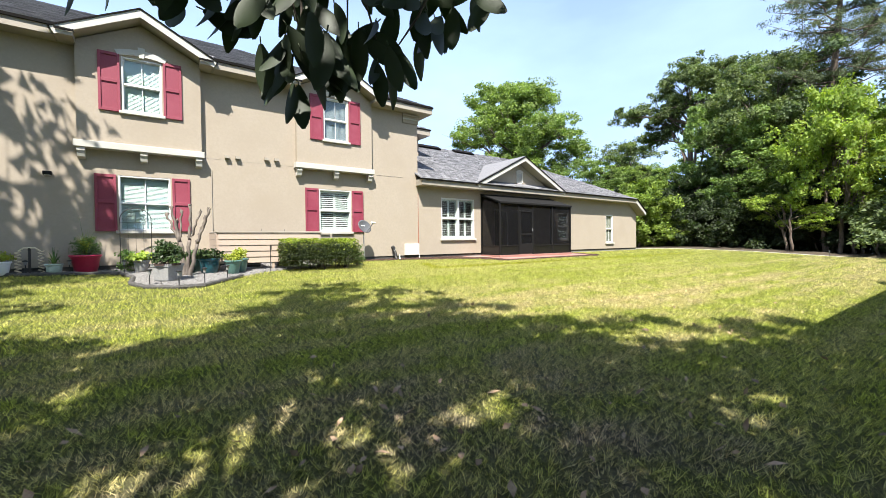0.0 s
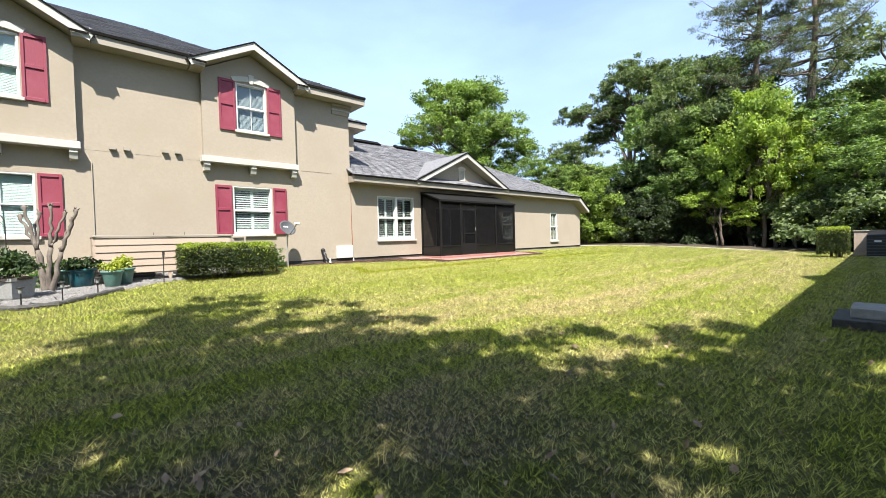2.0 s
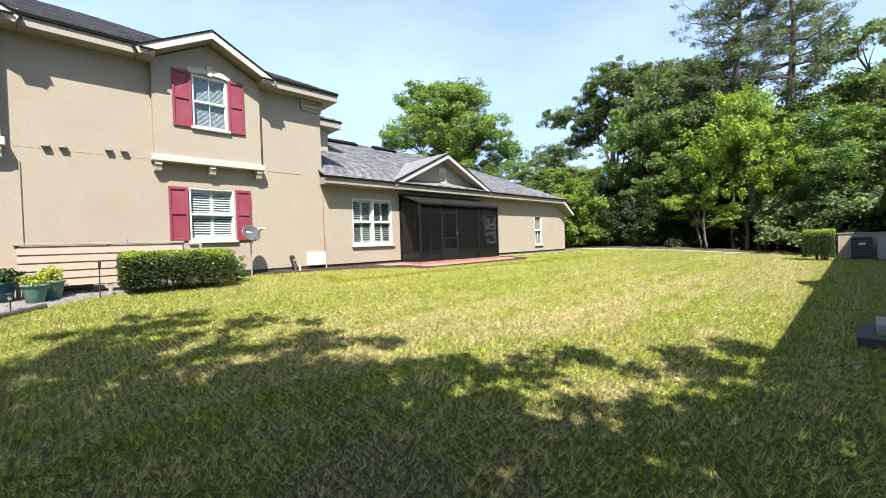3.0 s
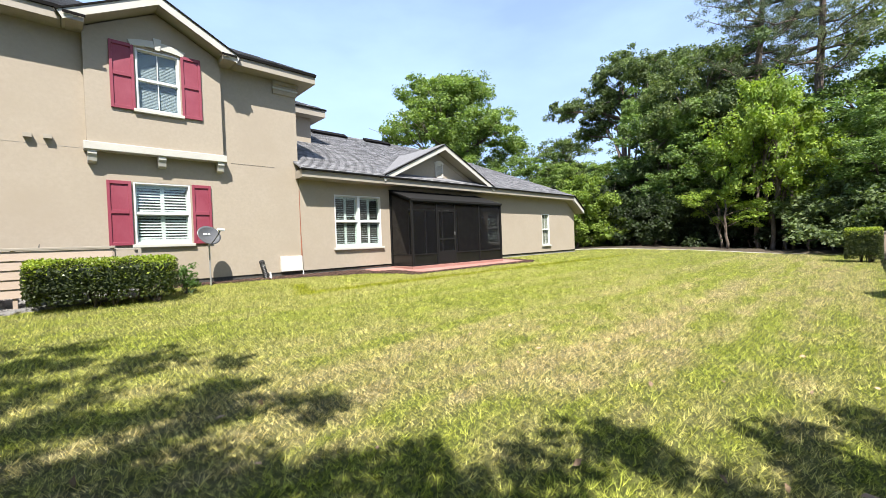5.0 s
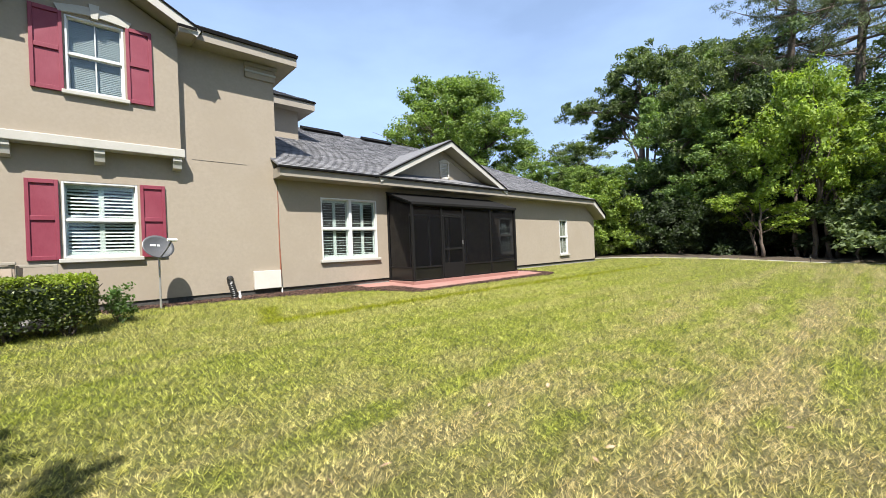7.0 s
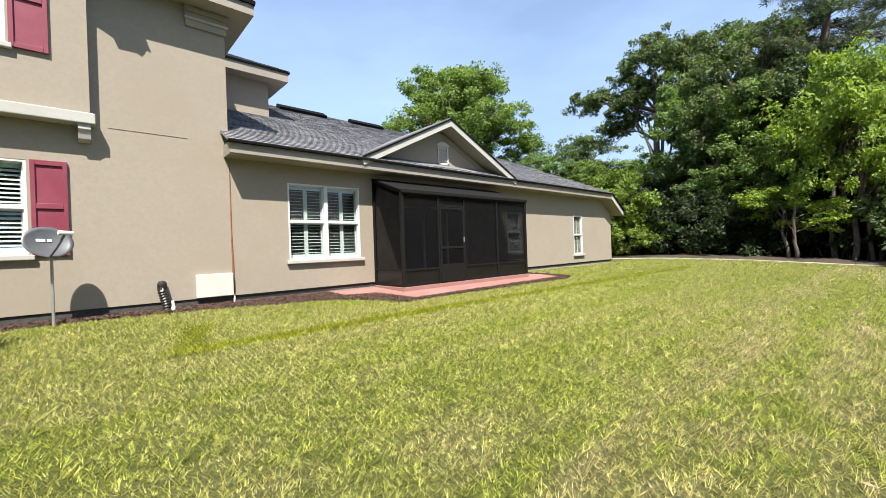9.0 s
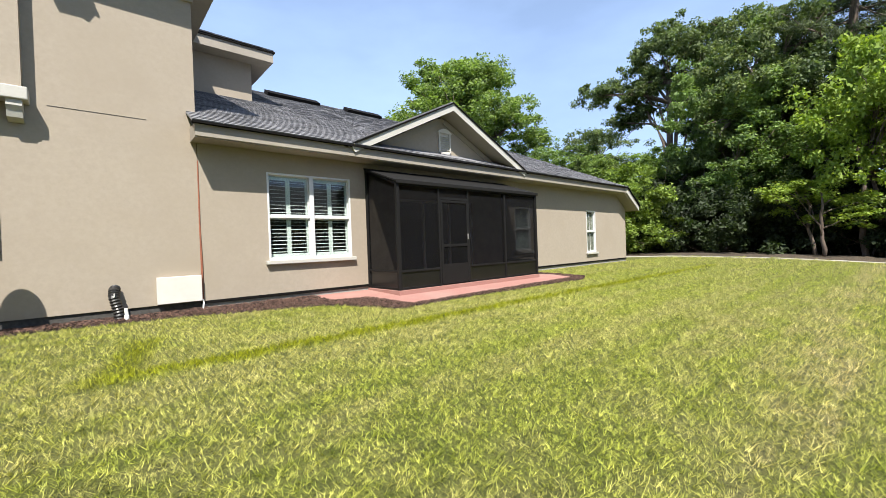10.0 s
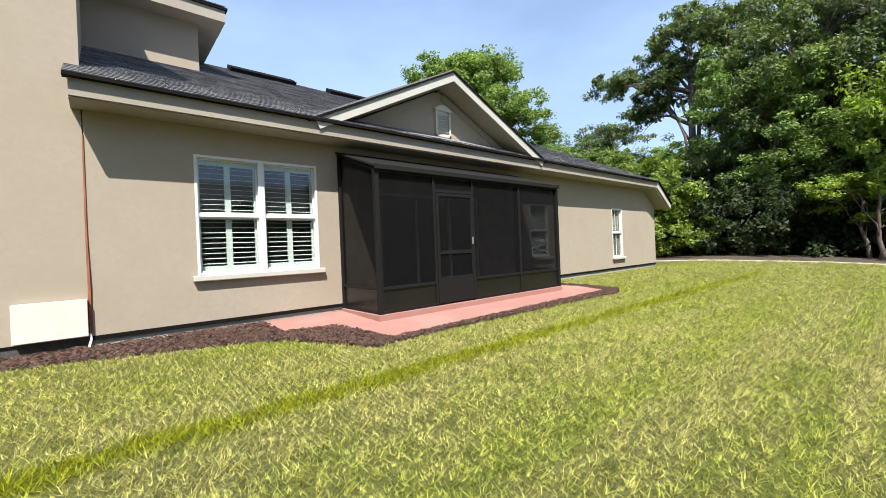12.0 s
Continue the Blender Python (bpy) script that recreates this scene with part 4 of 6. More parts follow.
# roof-mounted ridge vents
for a, b in ((11.95, 13.75), (14.85, 16.35)):
    yv = yr - 0.42
    zv = ze1 + (yv - y0) * P1
    part("ridge_vent", Geo().sheet([(a, yv - 0.22, zv + 0.02), (b, yv - 0.22, zv + 0.02), (b, yv + 0.12, zv + 0.22), (a, yv + 0.12, zv + 0.22)], 0.12), DRIP, low, "dark metal roof vent")
# reverse gable over the porch
GX, GHW, GP, GE = 15.15, 3.28, 5.28, 3.66
gw = Geo().prism([(GX - 2.75, 3.72), (GX + 2.75, 3.72), (GX, 5.02)], WALL, WALL + 0.3)
part("gable_wall", gw, STUCCO, low)
for s in (-1, 1):
    p, e = Vector((GX, 0, GP)), Vector((GX + s * GHW, 0, GE))
    d = (e - p).normalized()
    dn = Vector((-d.z, 0, d.x))
    if dn.z > 0:
        dn = -dn
    ln = (e - p).length
    def Q(a, b):
        v = p + d * a + dn * b
        return (v.x, v.z)
    def lay(name, a0, a1, b0, b1, ya, yb, m, label=""):
        mi = -dn.x / d.x if a0 <= 0 else 0.0          # mitre at the peak
        a0 = max(a0, 0.0)
        q = [Q(a0 + mi * b0, b0), Q(a0 + mi * b1, b1), Q(a1, b1), Q(a1, b0)]
        part(name, Geo().prism(q if s > 0 else q[::-1], ya, yb), m, low, label)
    lay("rake_board", 0.0, ln - 0.06, 0.0, 0.17, 13.86, 13.89, TRIM, "cream rake board")
    lay("rake_soffit", 0.0, ln - 0.35, 0.14, 0.17, 13.89, WALL + 0.1, FASCIA)
    lay("frieze_board", 0.25, ln - 0.45, 0.20, 0.36, WALL - 0.02, WALL - 0.001, FASCIA)
    lay("drip_edge", -0.02, ln + 0.06, -0.035, 0.0, 13.83, 13.92, DRIP)
    yb = y0 + (GP - ze1) / P1
    pts = [(GX, 13.92, GP + 0.045), (GX + s * (GHW + 0.03), 13.92, GE + 0.045), (GX + s * (GHW + 0.03), y0 + 0.3, GE + 0.05), (GX, yb + 0.25, GP + 0.045)]
    part("gable_roof", Geo().sheet(pts if s < 0 else pts[::-1], 0.03), SHINGLE, low, "grey shingled gable slope")
# louvred gable vent with an arched top
gv = Geo()
vx0, vx1, vz0, vz1 = 15.00, 15.45, 3.98, 4.58
gv.box(vx0, vx0 + 0.05, WALL - 0.05, WALL - 0.001, vz0, vz1)
gv.box(vx1 - 0.05, vx1, WALL - 0.05, WALL - 0.001, vz0, vz1)
gv.box(vx0, vx1, WALL - 0.05, WALL - 0.001, vz0, vz0 + 0.05)
gv.box(vx0 + 0.05, vx1 - 0.05, WALL - 0.012, WALL - 0.001, vz0 + 0.05, vz1)
vent = part("gable_vent", gv, BOXWHITE, low, "cream louvred gable vent")
arch = [(vx0 - 0.03, vz1)] + [(vx0 - 0.03 + t / 8 * (vx1 - vx0 + 0.06), vz1 + 0.03 + 0.10 * math.sin(math.pi * t / 8)) for t in range(9)] + [(vx1 + 0.03, vz1)]
part("arched_head", Geo().prism(arch[::-1], WALL - 0.065, WALL - 0.001), BOXWHITE, vent)
for i in range(8):
    z = vz0 + 0.07 + i * 0.062
    part("slat", Geo().add([(vx0 + 0.05, WALL - 0.045, z - 0.018), (vx1 - 0.05, WALL - 0.045, z - 0.018), (vx1 - 0.05, WALL - 0.008, z + 0.03), (vx0 + 0.05, WALL - 0.008, z + 0.03),
                            (vx0 + 0.05, WALL - 0.04, z - 0.024), (vx1 - 0.05, WALL - 0.04, z - 0.024), (vx1 - 0.05, WALL - 0.003, z + 0.024), (vx0 + 0.05, WALL - 0.003, z + 0.024)],
                           [(0, 1, 2, 3), (7, 6, 5, 4), (0, 4, 5, 1)]), TRIM, vent)
sl = math.hypot(1, P1)


def low_cut(u, v):
    x = 8.80 + u
    y = v / sl                      # up the slope, in plan
    if y > yr - y0 or x > xh - y:
        return False
    h = GP - abs(x - GX) * (GP - GE) / GHW     # the gable covers this part
    return not (abs(x - GX) < GHW + 0.02 and y > 0.22 and ze1 + y * P1 < h + 0.03)


NEAR_SHINGLES = roof_shingles(low, "shingles", (8.80, y0, ze1 + 0.004), (1, 0, 0), (0, 1, P1), 17.2, (yr - y0) * sl, low_cut,
                              near=lambda u, v: u < 4.2 and v < 3.2, seed=5)

# ---- the screened porch
porch = thing("screen_porch", "dark bronze aluminium screened porch under a sloping roof", "screen porch")
PX0, PX1, PY, PZ0, PZT, PZW = 12.58, 17.72, 13.10, 0.36, 2.80, 3.28


def post(x, y, z0, z1, w=0.05, d=0.05):
    part("post", Geo().box(x - w / 2, x + w / 2, y - d / 2, y + d / 2, z0, z1, 0.004), BRONZE, porch)


post(PX0, PY, PZ0, PZT, 0.08, 0.08)
post(PX1, PY, PZ0, PZT, 0.08, 0.08)
post(13.80, PY, PZ0, PZT)
post(14.80, PY, PZ0, PZT)
post(16.26, PY, PZ0, PZT, 0.06)
post(PX0, WALL - 0.03, PZ0, PZW, 0.08)
post(PX1, WALL - 0.03, PZ0, PZW, 0.08)
DOOR_L, DOOR_R = 13.83, 14.77
for a, b in ((PX0, 13.80), (14.80, 16.26), (16.26, PX1)):
    part("kick_rail", Geo().box(a + 0.03, b - 0.03, PY - 0.025, PY + 0.025, 0.76, 0.81, 0.004), BRONZE, porch)
    part("bottom_rail", Geo().box(a + 0.03, b - 0.03, PY - 0.025, PY + 0.025, PZ0, PZ0 + 0.05, 0.004), BRONZE, porch)
part("top_rail", Geo().box(PX0, PX1, PY - 0.035, PY + 0.035, PZT - 0.07, PZT, 0.004), BRONZE, porch)
part("door_header", Geo().box(13.82, 14.78, PY - 0.022, PY + 0.022, 2.46, 2.52, 0.004), BRONZE, porch)
for x in (PX0, PX1):
    part("kick_rail", Geo().box(x - 0.025, x + 0.025, PY + 0.04, WALL - 0.06, 0.76, 0.81, 0.004), BRONZE, porch)
    part("bottom_rail", Geo().box(x - 0.025, x + 0.025, PY + 0.04, WALL - 0.06, PZ0, PZ0 + 0.05, 0.004), BRONZE, porch)
    part("sloping_rail", Geo().add([(x - 0.03, PY, PZT - 0.06), (x + 0.03, PY, PZT - 0.06), (x + 0.03, WALL, PZW - 0.06), (x - 0.03, WALL, PZW - 0.06),
                                    (x - 0.03, PY, PZT), (x + 0.03, PY, PZT), (x + 0.03, WALL - 0.004, PZW), (x - 0.03, WALL - 0.004, PZW)],
                                   [(0, 3, 2, 1), (4, 5, 6, 7), (0, 1, 5, 4), (1, 2, 6, 5), (2, 3, 7, 6), (3, 0, 4, 7)]), BRONZE, porch)


def screen(pts, mat=SCREEN):
    part("screen_panel" if mat is SCREEN else "kick_panel", Geo().add(pts, [tuple(range(len(pts)))]), mat, porch)


for a, b in ((PX0 + 0.04, 13.775), (14.825, 16.23), (16.29, PX1 - 0.04)):
    screen([(a, PY, PZ0 + 0.05), (b, PY, PZ0 + 0.05), (b, PY, 0.76), (a, PY, 0.76)], KICK)
    screen([(a, PY, 0.81), (b, PY, 0.81), (b, PY, PZT - 0.07), (a, PY, PZT - 0.07)])
screen([(13.83, PY, 2.52), (14.77, PY, 2.52), (14.77, PY, PZT - 0.07), (13.83, PY, PZT - 0.07)])
for x in (PX0, PX1):
    screen([(x, PY + 0.04, PZ0 + 0.05), (x, WALL - 0.06, PZ0 + 0.05), (x, WALL - 0.06, 0.76), (x, PY + 0.04, 0.76)], KICK)
    screen([(x, PY + 0.04, 0.81), (x, WALL - 0.06, 0.81), (x, WALL - 0.06, PZW - 0.07), (x, PY + 0.04, PZT - 0.05)])
# solid sloping roof panel with a front lip
part("roof_panel", Geo().sheet([(PX0 - 0.06, PY - 0.07, PZT + 0.035), (PX1 + 0.06, PY - 0.07, PZT + 0.035), (PX1 + 0.06, WALL - 0.004, PZW + 0.03), (PX0 - 0.06, WALL - 0.004, PZW + 0.03)], 0.03),
     ROOFPANEL, porch, "dark aluminium roof panel")
part("gutter_lip", Geo().box(PX0 - 0.06, PX1 + 0.06, PY - 0.085, PY - 0.06, PZT - 0.035, PZT + 0.05, 0.006), ROOFPANEL, porch)
# screen door
df = Geo()
df.box(DOOR_L, DOOR_L + 0.06, PY - 0.04, PY - 0.012, PZ0 + 0.03, 2.45, 0.004)
df.box(DOOR_R - 0.06, DOOR_R, PY - 0.04, PY - 0.012, PZ0 + 0.03, 2.45, 0.004)
df.box(DOOR_L + 0.06, DOOR_R - 0.06, PY - 0.04, PY - 0.012, 2.39, 2.45, 0.004)
df.box(DOOR_L + 0.06, DOOR_R - 0.06, PY - 0.04, PY - 0.012, 1.30, 1.37, 0.004)
df.box(DOOR_L + 0.06, DOOR_R - 0.06, PY - 0.036, PY - 0.016, PZ0 + 0.03, 0.88, 0.004)
pdoor = part("door", df, BRONZE, porch, "closed bronze screen door with a kick plate")
part("screen_panel", Geo().add([(DOOR_L + 0.06, PY - 0.026, 0.88), (DOOR_R - 0.06, PY - 0.026, 0.88), (DOOR_R - 0.06, PY - 0.026, 1.30), (DOOR_L + 0.06, PY - 0.026, 1.30)], [(0, 1, 2, 3)]), SCREEN, pdoor)
part("screen_panel", Geo().add([(DOOR_L + 0.06, PY - 0.026, 1.37), (DOOR_R - 0.06, PY - 0.026, 1.37), (DOOR_R - 0.06, PY - 0.026, 2.39), (DOOR_L + 0.06, PY - 0.026, 2.39)], [(0, 1, 2, 3)]), SCREEN, pdoor)
part("handle", Geo().box(DOOR_R - 0.05, DOOR_R - 0.025, PY - 0.065, PY - 0.038, 1.48, 1.62, 0.005), STEEL, pdoor, "small steel handle")

# ---- patio slab, porch curb
sp = [(11.1, 13.45), (11.9, 13.30), (12.15, 12.12), (18.5, 12.36), (18.75, 13.2), (18.2, 14.38), (11.1, 14.38)]
ns = len(sp)
slab = Geo().add([(x, y, 0.0) for x, y in sp] + [(x, y, 0.218 + (y - 12.12) * 0.042) for x, y in sp],
                 [tuple(range(ns - 1, -1, -1)), tuple(range(ns, 2 * ns))] + [(i, (i + 1) % ns, (i + 1) % ns + ns, i + ns) for i in range(ns)])
tagged(part("patio_slab", slab, PINK), "faded pink painted concrete patio slab", "patio", kind="structure")
curb = Geo().box(PX0 - 0.06, PX1 + 0.06, PY - 0.06, WALL - 0.01, 0.22, PZ0 - 0.002, 0.008)
tagged(part("porch_slab", curb, PINK), "pink concrete curb under the screened porch", "slab", kind="structure")


# ---- ground coverings
def inside(poly, x, y):
    """Which of the points x, y lie in the polygon."""
    x, y = np.asarray(x), np.asarray(y)
    c = np.zeros(x.shape, bool)
    n = len(poly)
    for i in range(n):
        (x0, y0), (x1, y1) = poly[i], poly[(i + 1) % n]
        if y0 == y1:
            continue
        hit = ((y0 > y) != (y1 > y)) & (x < (x1 - x0) * (y - y0) / (y1 - y0) + x0)
        c ^= hit
    return c


def covering(name, poly, lift, rough, mat, label, category, step=0.09, hole=None):
    """A ground covering that follows the slope, inside a polygon."""
    px = [p[0] for p in poly]
    py = [p[1] for p in poly]
    xs = np.arange(min(px) - step, max(px) + step, step)
    ys = np.arange(min(py) - step, max(py) + step, step)
    X, Y = np.meshgrid(xs, ys, indexing='ij')
    ins = inside(poly, X, Y)
    if hole:
        ins &= ~inside(hole, X, Y)
    rng = np.random.default_rng(7)
    Z = ground_z(X, Y) + lift + rng.uniform(0, rough, X.shape)
    Z = np.where(ins, Z, ground_z(X, Y) - 0.05)
    ny = len(ys)
    i, j = np.meshgrid(np.arange(len(xs) - 1), np.arange(ny - 1), indexing='ij')
    a = (i * ny + j).ravel()
    q = np.stack([a, a + ny, a + ny + 1, a + 1], -1)
    q = q[ins.ravel()[q].any(1)]
    used, inv = np.unique(q, return_inverse=True)
    verts = np.stack([X, Y, Z], -1).reshape(-1, 3)[used]
    ob = new(name, fast_mesh(name, verts, inv.reshape(q.shape), mat))
    ob.data.shade_smooth()
    return tagged(ob, label, category, kind="structure")


MULCH_POLY = [(5.15, 14.36), (5.2, 13.9), (6.4, 13.98), (7.4, 13.92), (8.2, 13.80), (9.0, 13.62), (9.7, 13.42), (10.5, 13.22), (11.0, 12.95), (11.35, 12.45),
              (11.75, 11.86), (13.2, 11.98), (14.6, 11.95), (16.5, 11.97), (18.4, 11.92), (19.1, 12.25), (19.0, 13.2), (18.7, 13.9), (18.3, 14.36)]
BED_POLY = [(-6.5, 14.38), (-6.5, 14.0), (-3.5, 13.95), (-2.1, 13.66), (-1.1, 13.15), (-0.80, 12.2), (-0.82, 11.0), (-0.55, 10.35), (0.05, 9.96), (0.5, 10.05),
            (1.0, 10.7), (1.6, 11.5), (2.3, 12.2), (3.2, 12.6), (4.6, 12.9), (4.6, 14.38)]
SLAB_POLY = [(11.1, 13.45), (11.9, 13.30), (12.15, 12.12), (18.5, 12.36), (18.75, 13.2), (18.2, 14.38), (11.1, 14.38)]
PATH_POLY = [(29.0, 17.7), (30.6, 15.1), (32.4, 12.8), (34.0, 9.7), (34.6, 7.1), (34.8, 3.0), (35.0, -6.0), (35.5, -6.0), (35.3, 3.0), (35.1, 7.4), (34.5, 10.0), (32.9, 13.2), (31.2, 15.6), (29.6, 18.0)]
WOOD_POLY = [(29.8, 18.3), (31.4, 15.8), (33.1, 13.4), (34.7, 10.1), (35.3, 7.4), (35.5, 3.0), (35.7, -9.0), (75, -30), (75, 60), (25, 60), (27.6, 19)]
covering("mulch_bed", MULCH_POLY, 0.012, 0.03, MULCHSOIL, "dark brown bark mulch bed along the wall", "mulch", hole=SLAB_POLY)
covering("gravel_bed", BED_POLY, 0.02, 0.03, GRAVELBASE, "pale gravel planting bed by the house wall", "gravel bed")
covering("path", PATH_POLY, 0.02, 0.004, PALE, "pale concrete path at the lawn's far edge", "path", 0.3)
LITTER = surface("leaf_litter", (0.03, 0.022, 0.014), (0.075, 0.055, 0.034), 6, 0.95, bump=0.9, bscale=12, bdist=0.06)
covering("woodland_floor", WOOD_POLY, 0.03, 0.12, LITTER, "dark leaf-littered woodland floor under the trees", "forest floor", 0.8)


def chips(name, poly, n, size, mat, label, holes=(), seed=3, flat=0.3, lift=0.03):
    rng = np.random.default_rng(seed)
    px = [p[0] for p in poly]
    py = [p[1] for p in poly]
    x = rng.uniform(min(px), max(px), n * 3)
    y = rng.uniform(min(py), max(py), n * 3)
    ok = inside(poly, x, y)
    for h in holes:
        ok &= ~inside(h, x, y)
    x, y = x[ok][:n], y[ok][:n]
    n = len(x)
    c = np.stack([x, y, ground_z(x, y) + lift + rng.uniform(0, 0.02, n)], -1)
    a = rng.uniform(0, math.tau, n)
    t = rng.normal(0, 0.35, n)
    L = rng.uniform(0.6, 1.4, n) * size
    W = L * rng.uniform(0.14, 0.38, n) if flat < 0.5 else L * rng.uniform(0.6, 1.0, n)
    H = L * flat * rng.uniform(0.5, 1.0, n)
    ux = np.stack([np.cos(a), np.sin(a), t], -1)
    uy = np.stack([-np.sin(a), np.cos(a), rng.normal(0, 0.3, n)], -1)
    uz = np.stack([np.zeros(n), np.zeros(n), np.ones(n)], -1)
    vs = [c + ux * L[:, None] / 2, c + uy * W[:, None] / 2, c - ux * L[:, None] / 2, c - uy * W[:, None] / 2, c + uz * H[:, None]]
    V = np.stack(vs, 1).reshape(-1, 3)
    base = (np.arange(n) * 5)[:, None]
    F = np.concatenate([base + np.array([0, 1, 4]), base + np.array([1, 2, 4]), base + np.array([2, 3, 4]), base + np.array([3, 0, 4])], 0)
    ob = new(name, fast_mesh(name, V, F, mat))
    return tagged(ob, label, "mulch" if mat is MULCH else "gravel", kind="stuff")


chips("bark_chips", MULCH_POLY, 20000, 0.055, MULCH, "loose reddish-brown bark chips beside the patio", holes=(SLAB_POLY,))
chips("gravel", BED_POLY, 9000, 0.030, GRAVELM, "loose pale gravel stones among the pots", flat=0.55, seed=4)
# dark edging round the front of the bed
eg = Geo()
front = BED_POLY[2:12]
fine = []
for (x0, y0), (x1, y1) in zip(front, front[1:]):
    for i in range(6):
        t = i / 6
        fine.append((x0 + (x1 - x0) * t, y0 + (y1 - y0) * t))
eg.tube([(x, y, gz(x, y) + 0.035) for x, y in fine], [0.055 + 0.012 * math.sin(i * 2.3) for i in range(len(fine))], 8)
tagged(part("bed_edging", eg, EDGING), "low dark rough edging round the gravel bed", "edging", kind="structure")


# ---- grass
def grass():
    rng = np.random.default_rng(11)
    ax, ay, bx, by = 0.5, 1.2, 12.5, 10.5           # the middle of the lawn

    def dist(x, y):
        t = np.clip(((x - ax) * (bx - ax) + (y - ay) * (by - ay)) / ((bx - ax) ** 2 + (by - ay) ** 2), 0, 1)
        return np.hypot(x - ax - t * (bx - ax), y - ay - t * (by - ay))

    n = 4200000
    x = rng.uniform(-6, 36, n)
    y = rng.uniform(-4, 14.3, n)
    d = dist(x, y)
    # blades per square metre fall off away from the middle; the trial density is n / area
    dens = np.interp(d, [0, 1.8, 3.0, 4.5, 7, 11, 20], [5400, 5200, 4300, 3000, 1500, 620, 180])
    ok = rng.uniform(0, n / (42 * 18.3), n) < dens
    ok &= ~(inside(MULCH_POLY, x, y) | inside(SLAB_POLY, x, y) | inside(BED_POLY, x, y) | inside(PATH_POLY, x, y) | inside(WOOD_POLY, x, y))
    x, y, d = x[ok], y[ok], d[ok]
    n = len(x)
    # tufts: pull blades together
    cell = 0.055
    jx = np.floor(x / cell)
    jy = np.floor(y / cell)
    hsh = np.sin(jx * 12.9898 + jy * 78.233) * 43758.5453
    hx = hsh - np.floor(hsh)
    hsh2 = np.sin(jx * 39.3 + jy * 11.13) * 24634.63
    hy = hsh2 - np.floor(hsh2)
    k = 0.45
    x = x * (1 - k) + (jx + hx) * cell * k
    y = y * (1 - k) + (jy + hy) * cell * k
    z = ground_z(x, y) - 0.004
    far = np.interp(d, [0, 4, 8, 20], [1.0, 1.1, 1.5, 2.8])
    h = rng.uniform(0.024, 0.058, n) * np.interp(d, [0, 20], [1.0, 1.3]) * (0.5 + 0.95 * hx)
    lush = (np.abs(y - 10.86) < 0.17) & (x > 7.2) & (x < 27)
    h = np.where(lush, h * 1.5, h)
    w = rng.uniform(0.0032, 0.0064, n) * far
    a = rng.uniform(0, math.tau, n)
    lean = rng.uniform(0.3, 1.5, n) * h
    la = hx * math.tau + rng.normal(0, 1.0, n)
    p = np.stack([x, y, z], -1)
    side = np.stack([np.cos(a), np.sin(a), np.zeros(n)], -1) * w[:, None] / 2
    tip = p + np.stack([np.cos(la) * lean, np.sin(la) * lean, h], -1)
    V = np.stack([p - side, p + side, tip], 1).reshape(-1, 3)
    F = np.arange(3 * n).reshape(-1, 3)
    ob = new("grass", fast_mesh("grass", V, F, BLADES))
    tagged(ob, "short mown lawn grass, green with straw-dry blades", "grass", kind="stuff")


grass()


# ---- plants
def leaf_quads(rng, centers, per, spread, length, width, flat=0.7, up=0.6, tri=False):
    """Pointed leaves in compact clumps round the centers: diamonds, or plain triangles for far crowns."""
    k = len(centers)
    n = k * per
    c = np.repeat(centers, per, 0)
    sp = np.repeat(spread, per) if np.ndim(spread) else np.full(n, spread)
    v = rng.normal(0, 1, (n, 3))
    v /= np.linalg.norm(v, axis=1)[:, None]
    p = c + v * (sp * 1.75 * rng.uniform(0, 1, n) ** 0.5)[:, None] * np.array([1, 1, flat])
    nrm = rng.normal(0, 1, (n, 3)) + np.array([0, 0, up]) + v * 0.5 * up
    nrm /= np.linalg.norm(nrm, axis=1)[:, None]
    t = np.cross(nrm, rng.normal(0, 1, (n, 3)))
    t /= np.linalg.norm(t, axis=1)[:, None]
    s = np.cross(nrm, t)
    L = (length * rng.uniform(0.6, 1.3, n))[:, None]
    W = (width * rng.uniform(0.6, 1.3, n))[:, None]
    if tri:
        V = np.stack([p - t * L / 2 - s * W / 2, p - t * L / 2 + s * W / 2, p + t * L / 2], 1).reshape(-1, 3)
        return V, np.arange(3 * n).reshape(-1, 3)
    V = np.stack([p - t * L / 2, p + s * W / 2 + nrm * W * 0.15, p + t * L / 2, p - s * W / 2 + nrm * W * 0.15], 1).reshape(-1, 3)
    return V, np.arange(4 * n).reshape(-1, 4)


def shell(rng, blobs, n, inner=0.45):
    """Points in the outer part of some ellipsoids (cx, cy, cz, rx, ry, rz)."""
    vol = np.array([b[3] * b[4] * b[5] for b in blobs]) ** 0.7
    pick = rng.choice(len(blobs), n, p=vol / vol.sum())
    v = rng.normal(0, 1, (n, 3))
    v /= np.linalg.norm(v, axis=1)[:, None]
    r = inner + (1 - inner) * rng.uniform(0, 1, n) ** 0.6
    B = np.array(blobs)[pick]
    return B[:, :3] + v * r[:, None] * B[:, 3:]


def limb_path(a, b, sag, rng, n=5):
    a, b = Vector(a), Vector(b)
    out = []
    for i in range(n + 1):
        t = i / n
        p = a.lerp(b, t)
        p.z += sag * math.sin(math.pi * t)
        if 0 < i < n:
            p += Vector(rng.normal(0, 0.05, 3)) * (b - a).length * 0.5
        out.append(p)
    return out


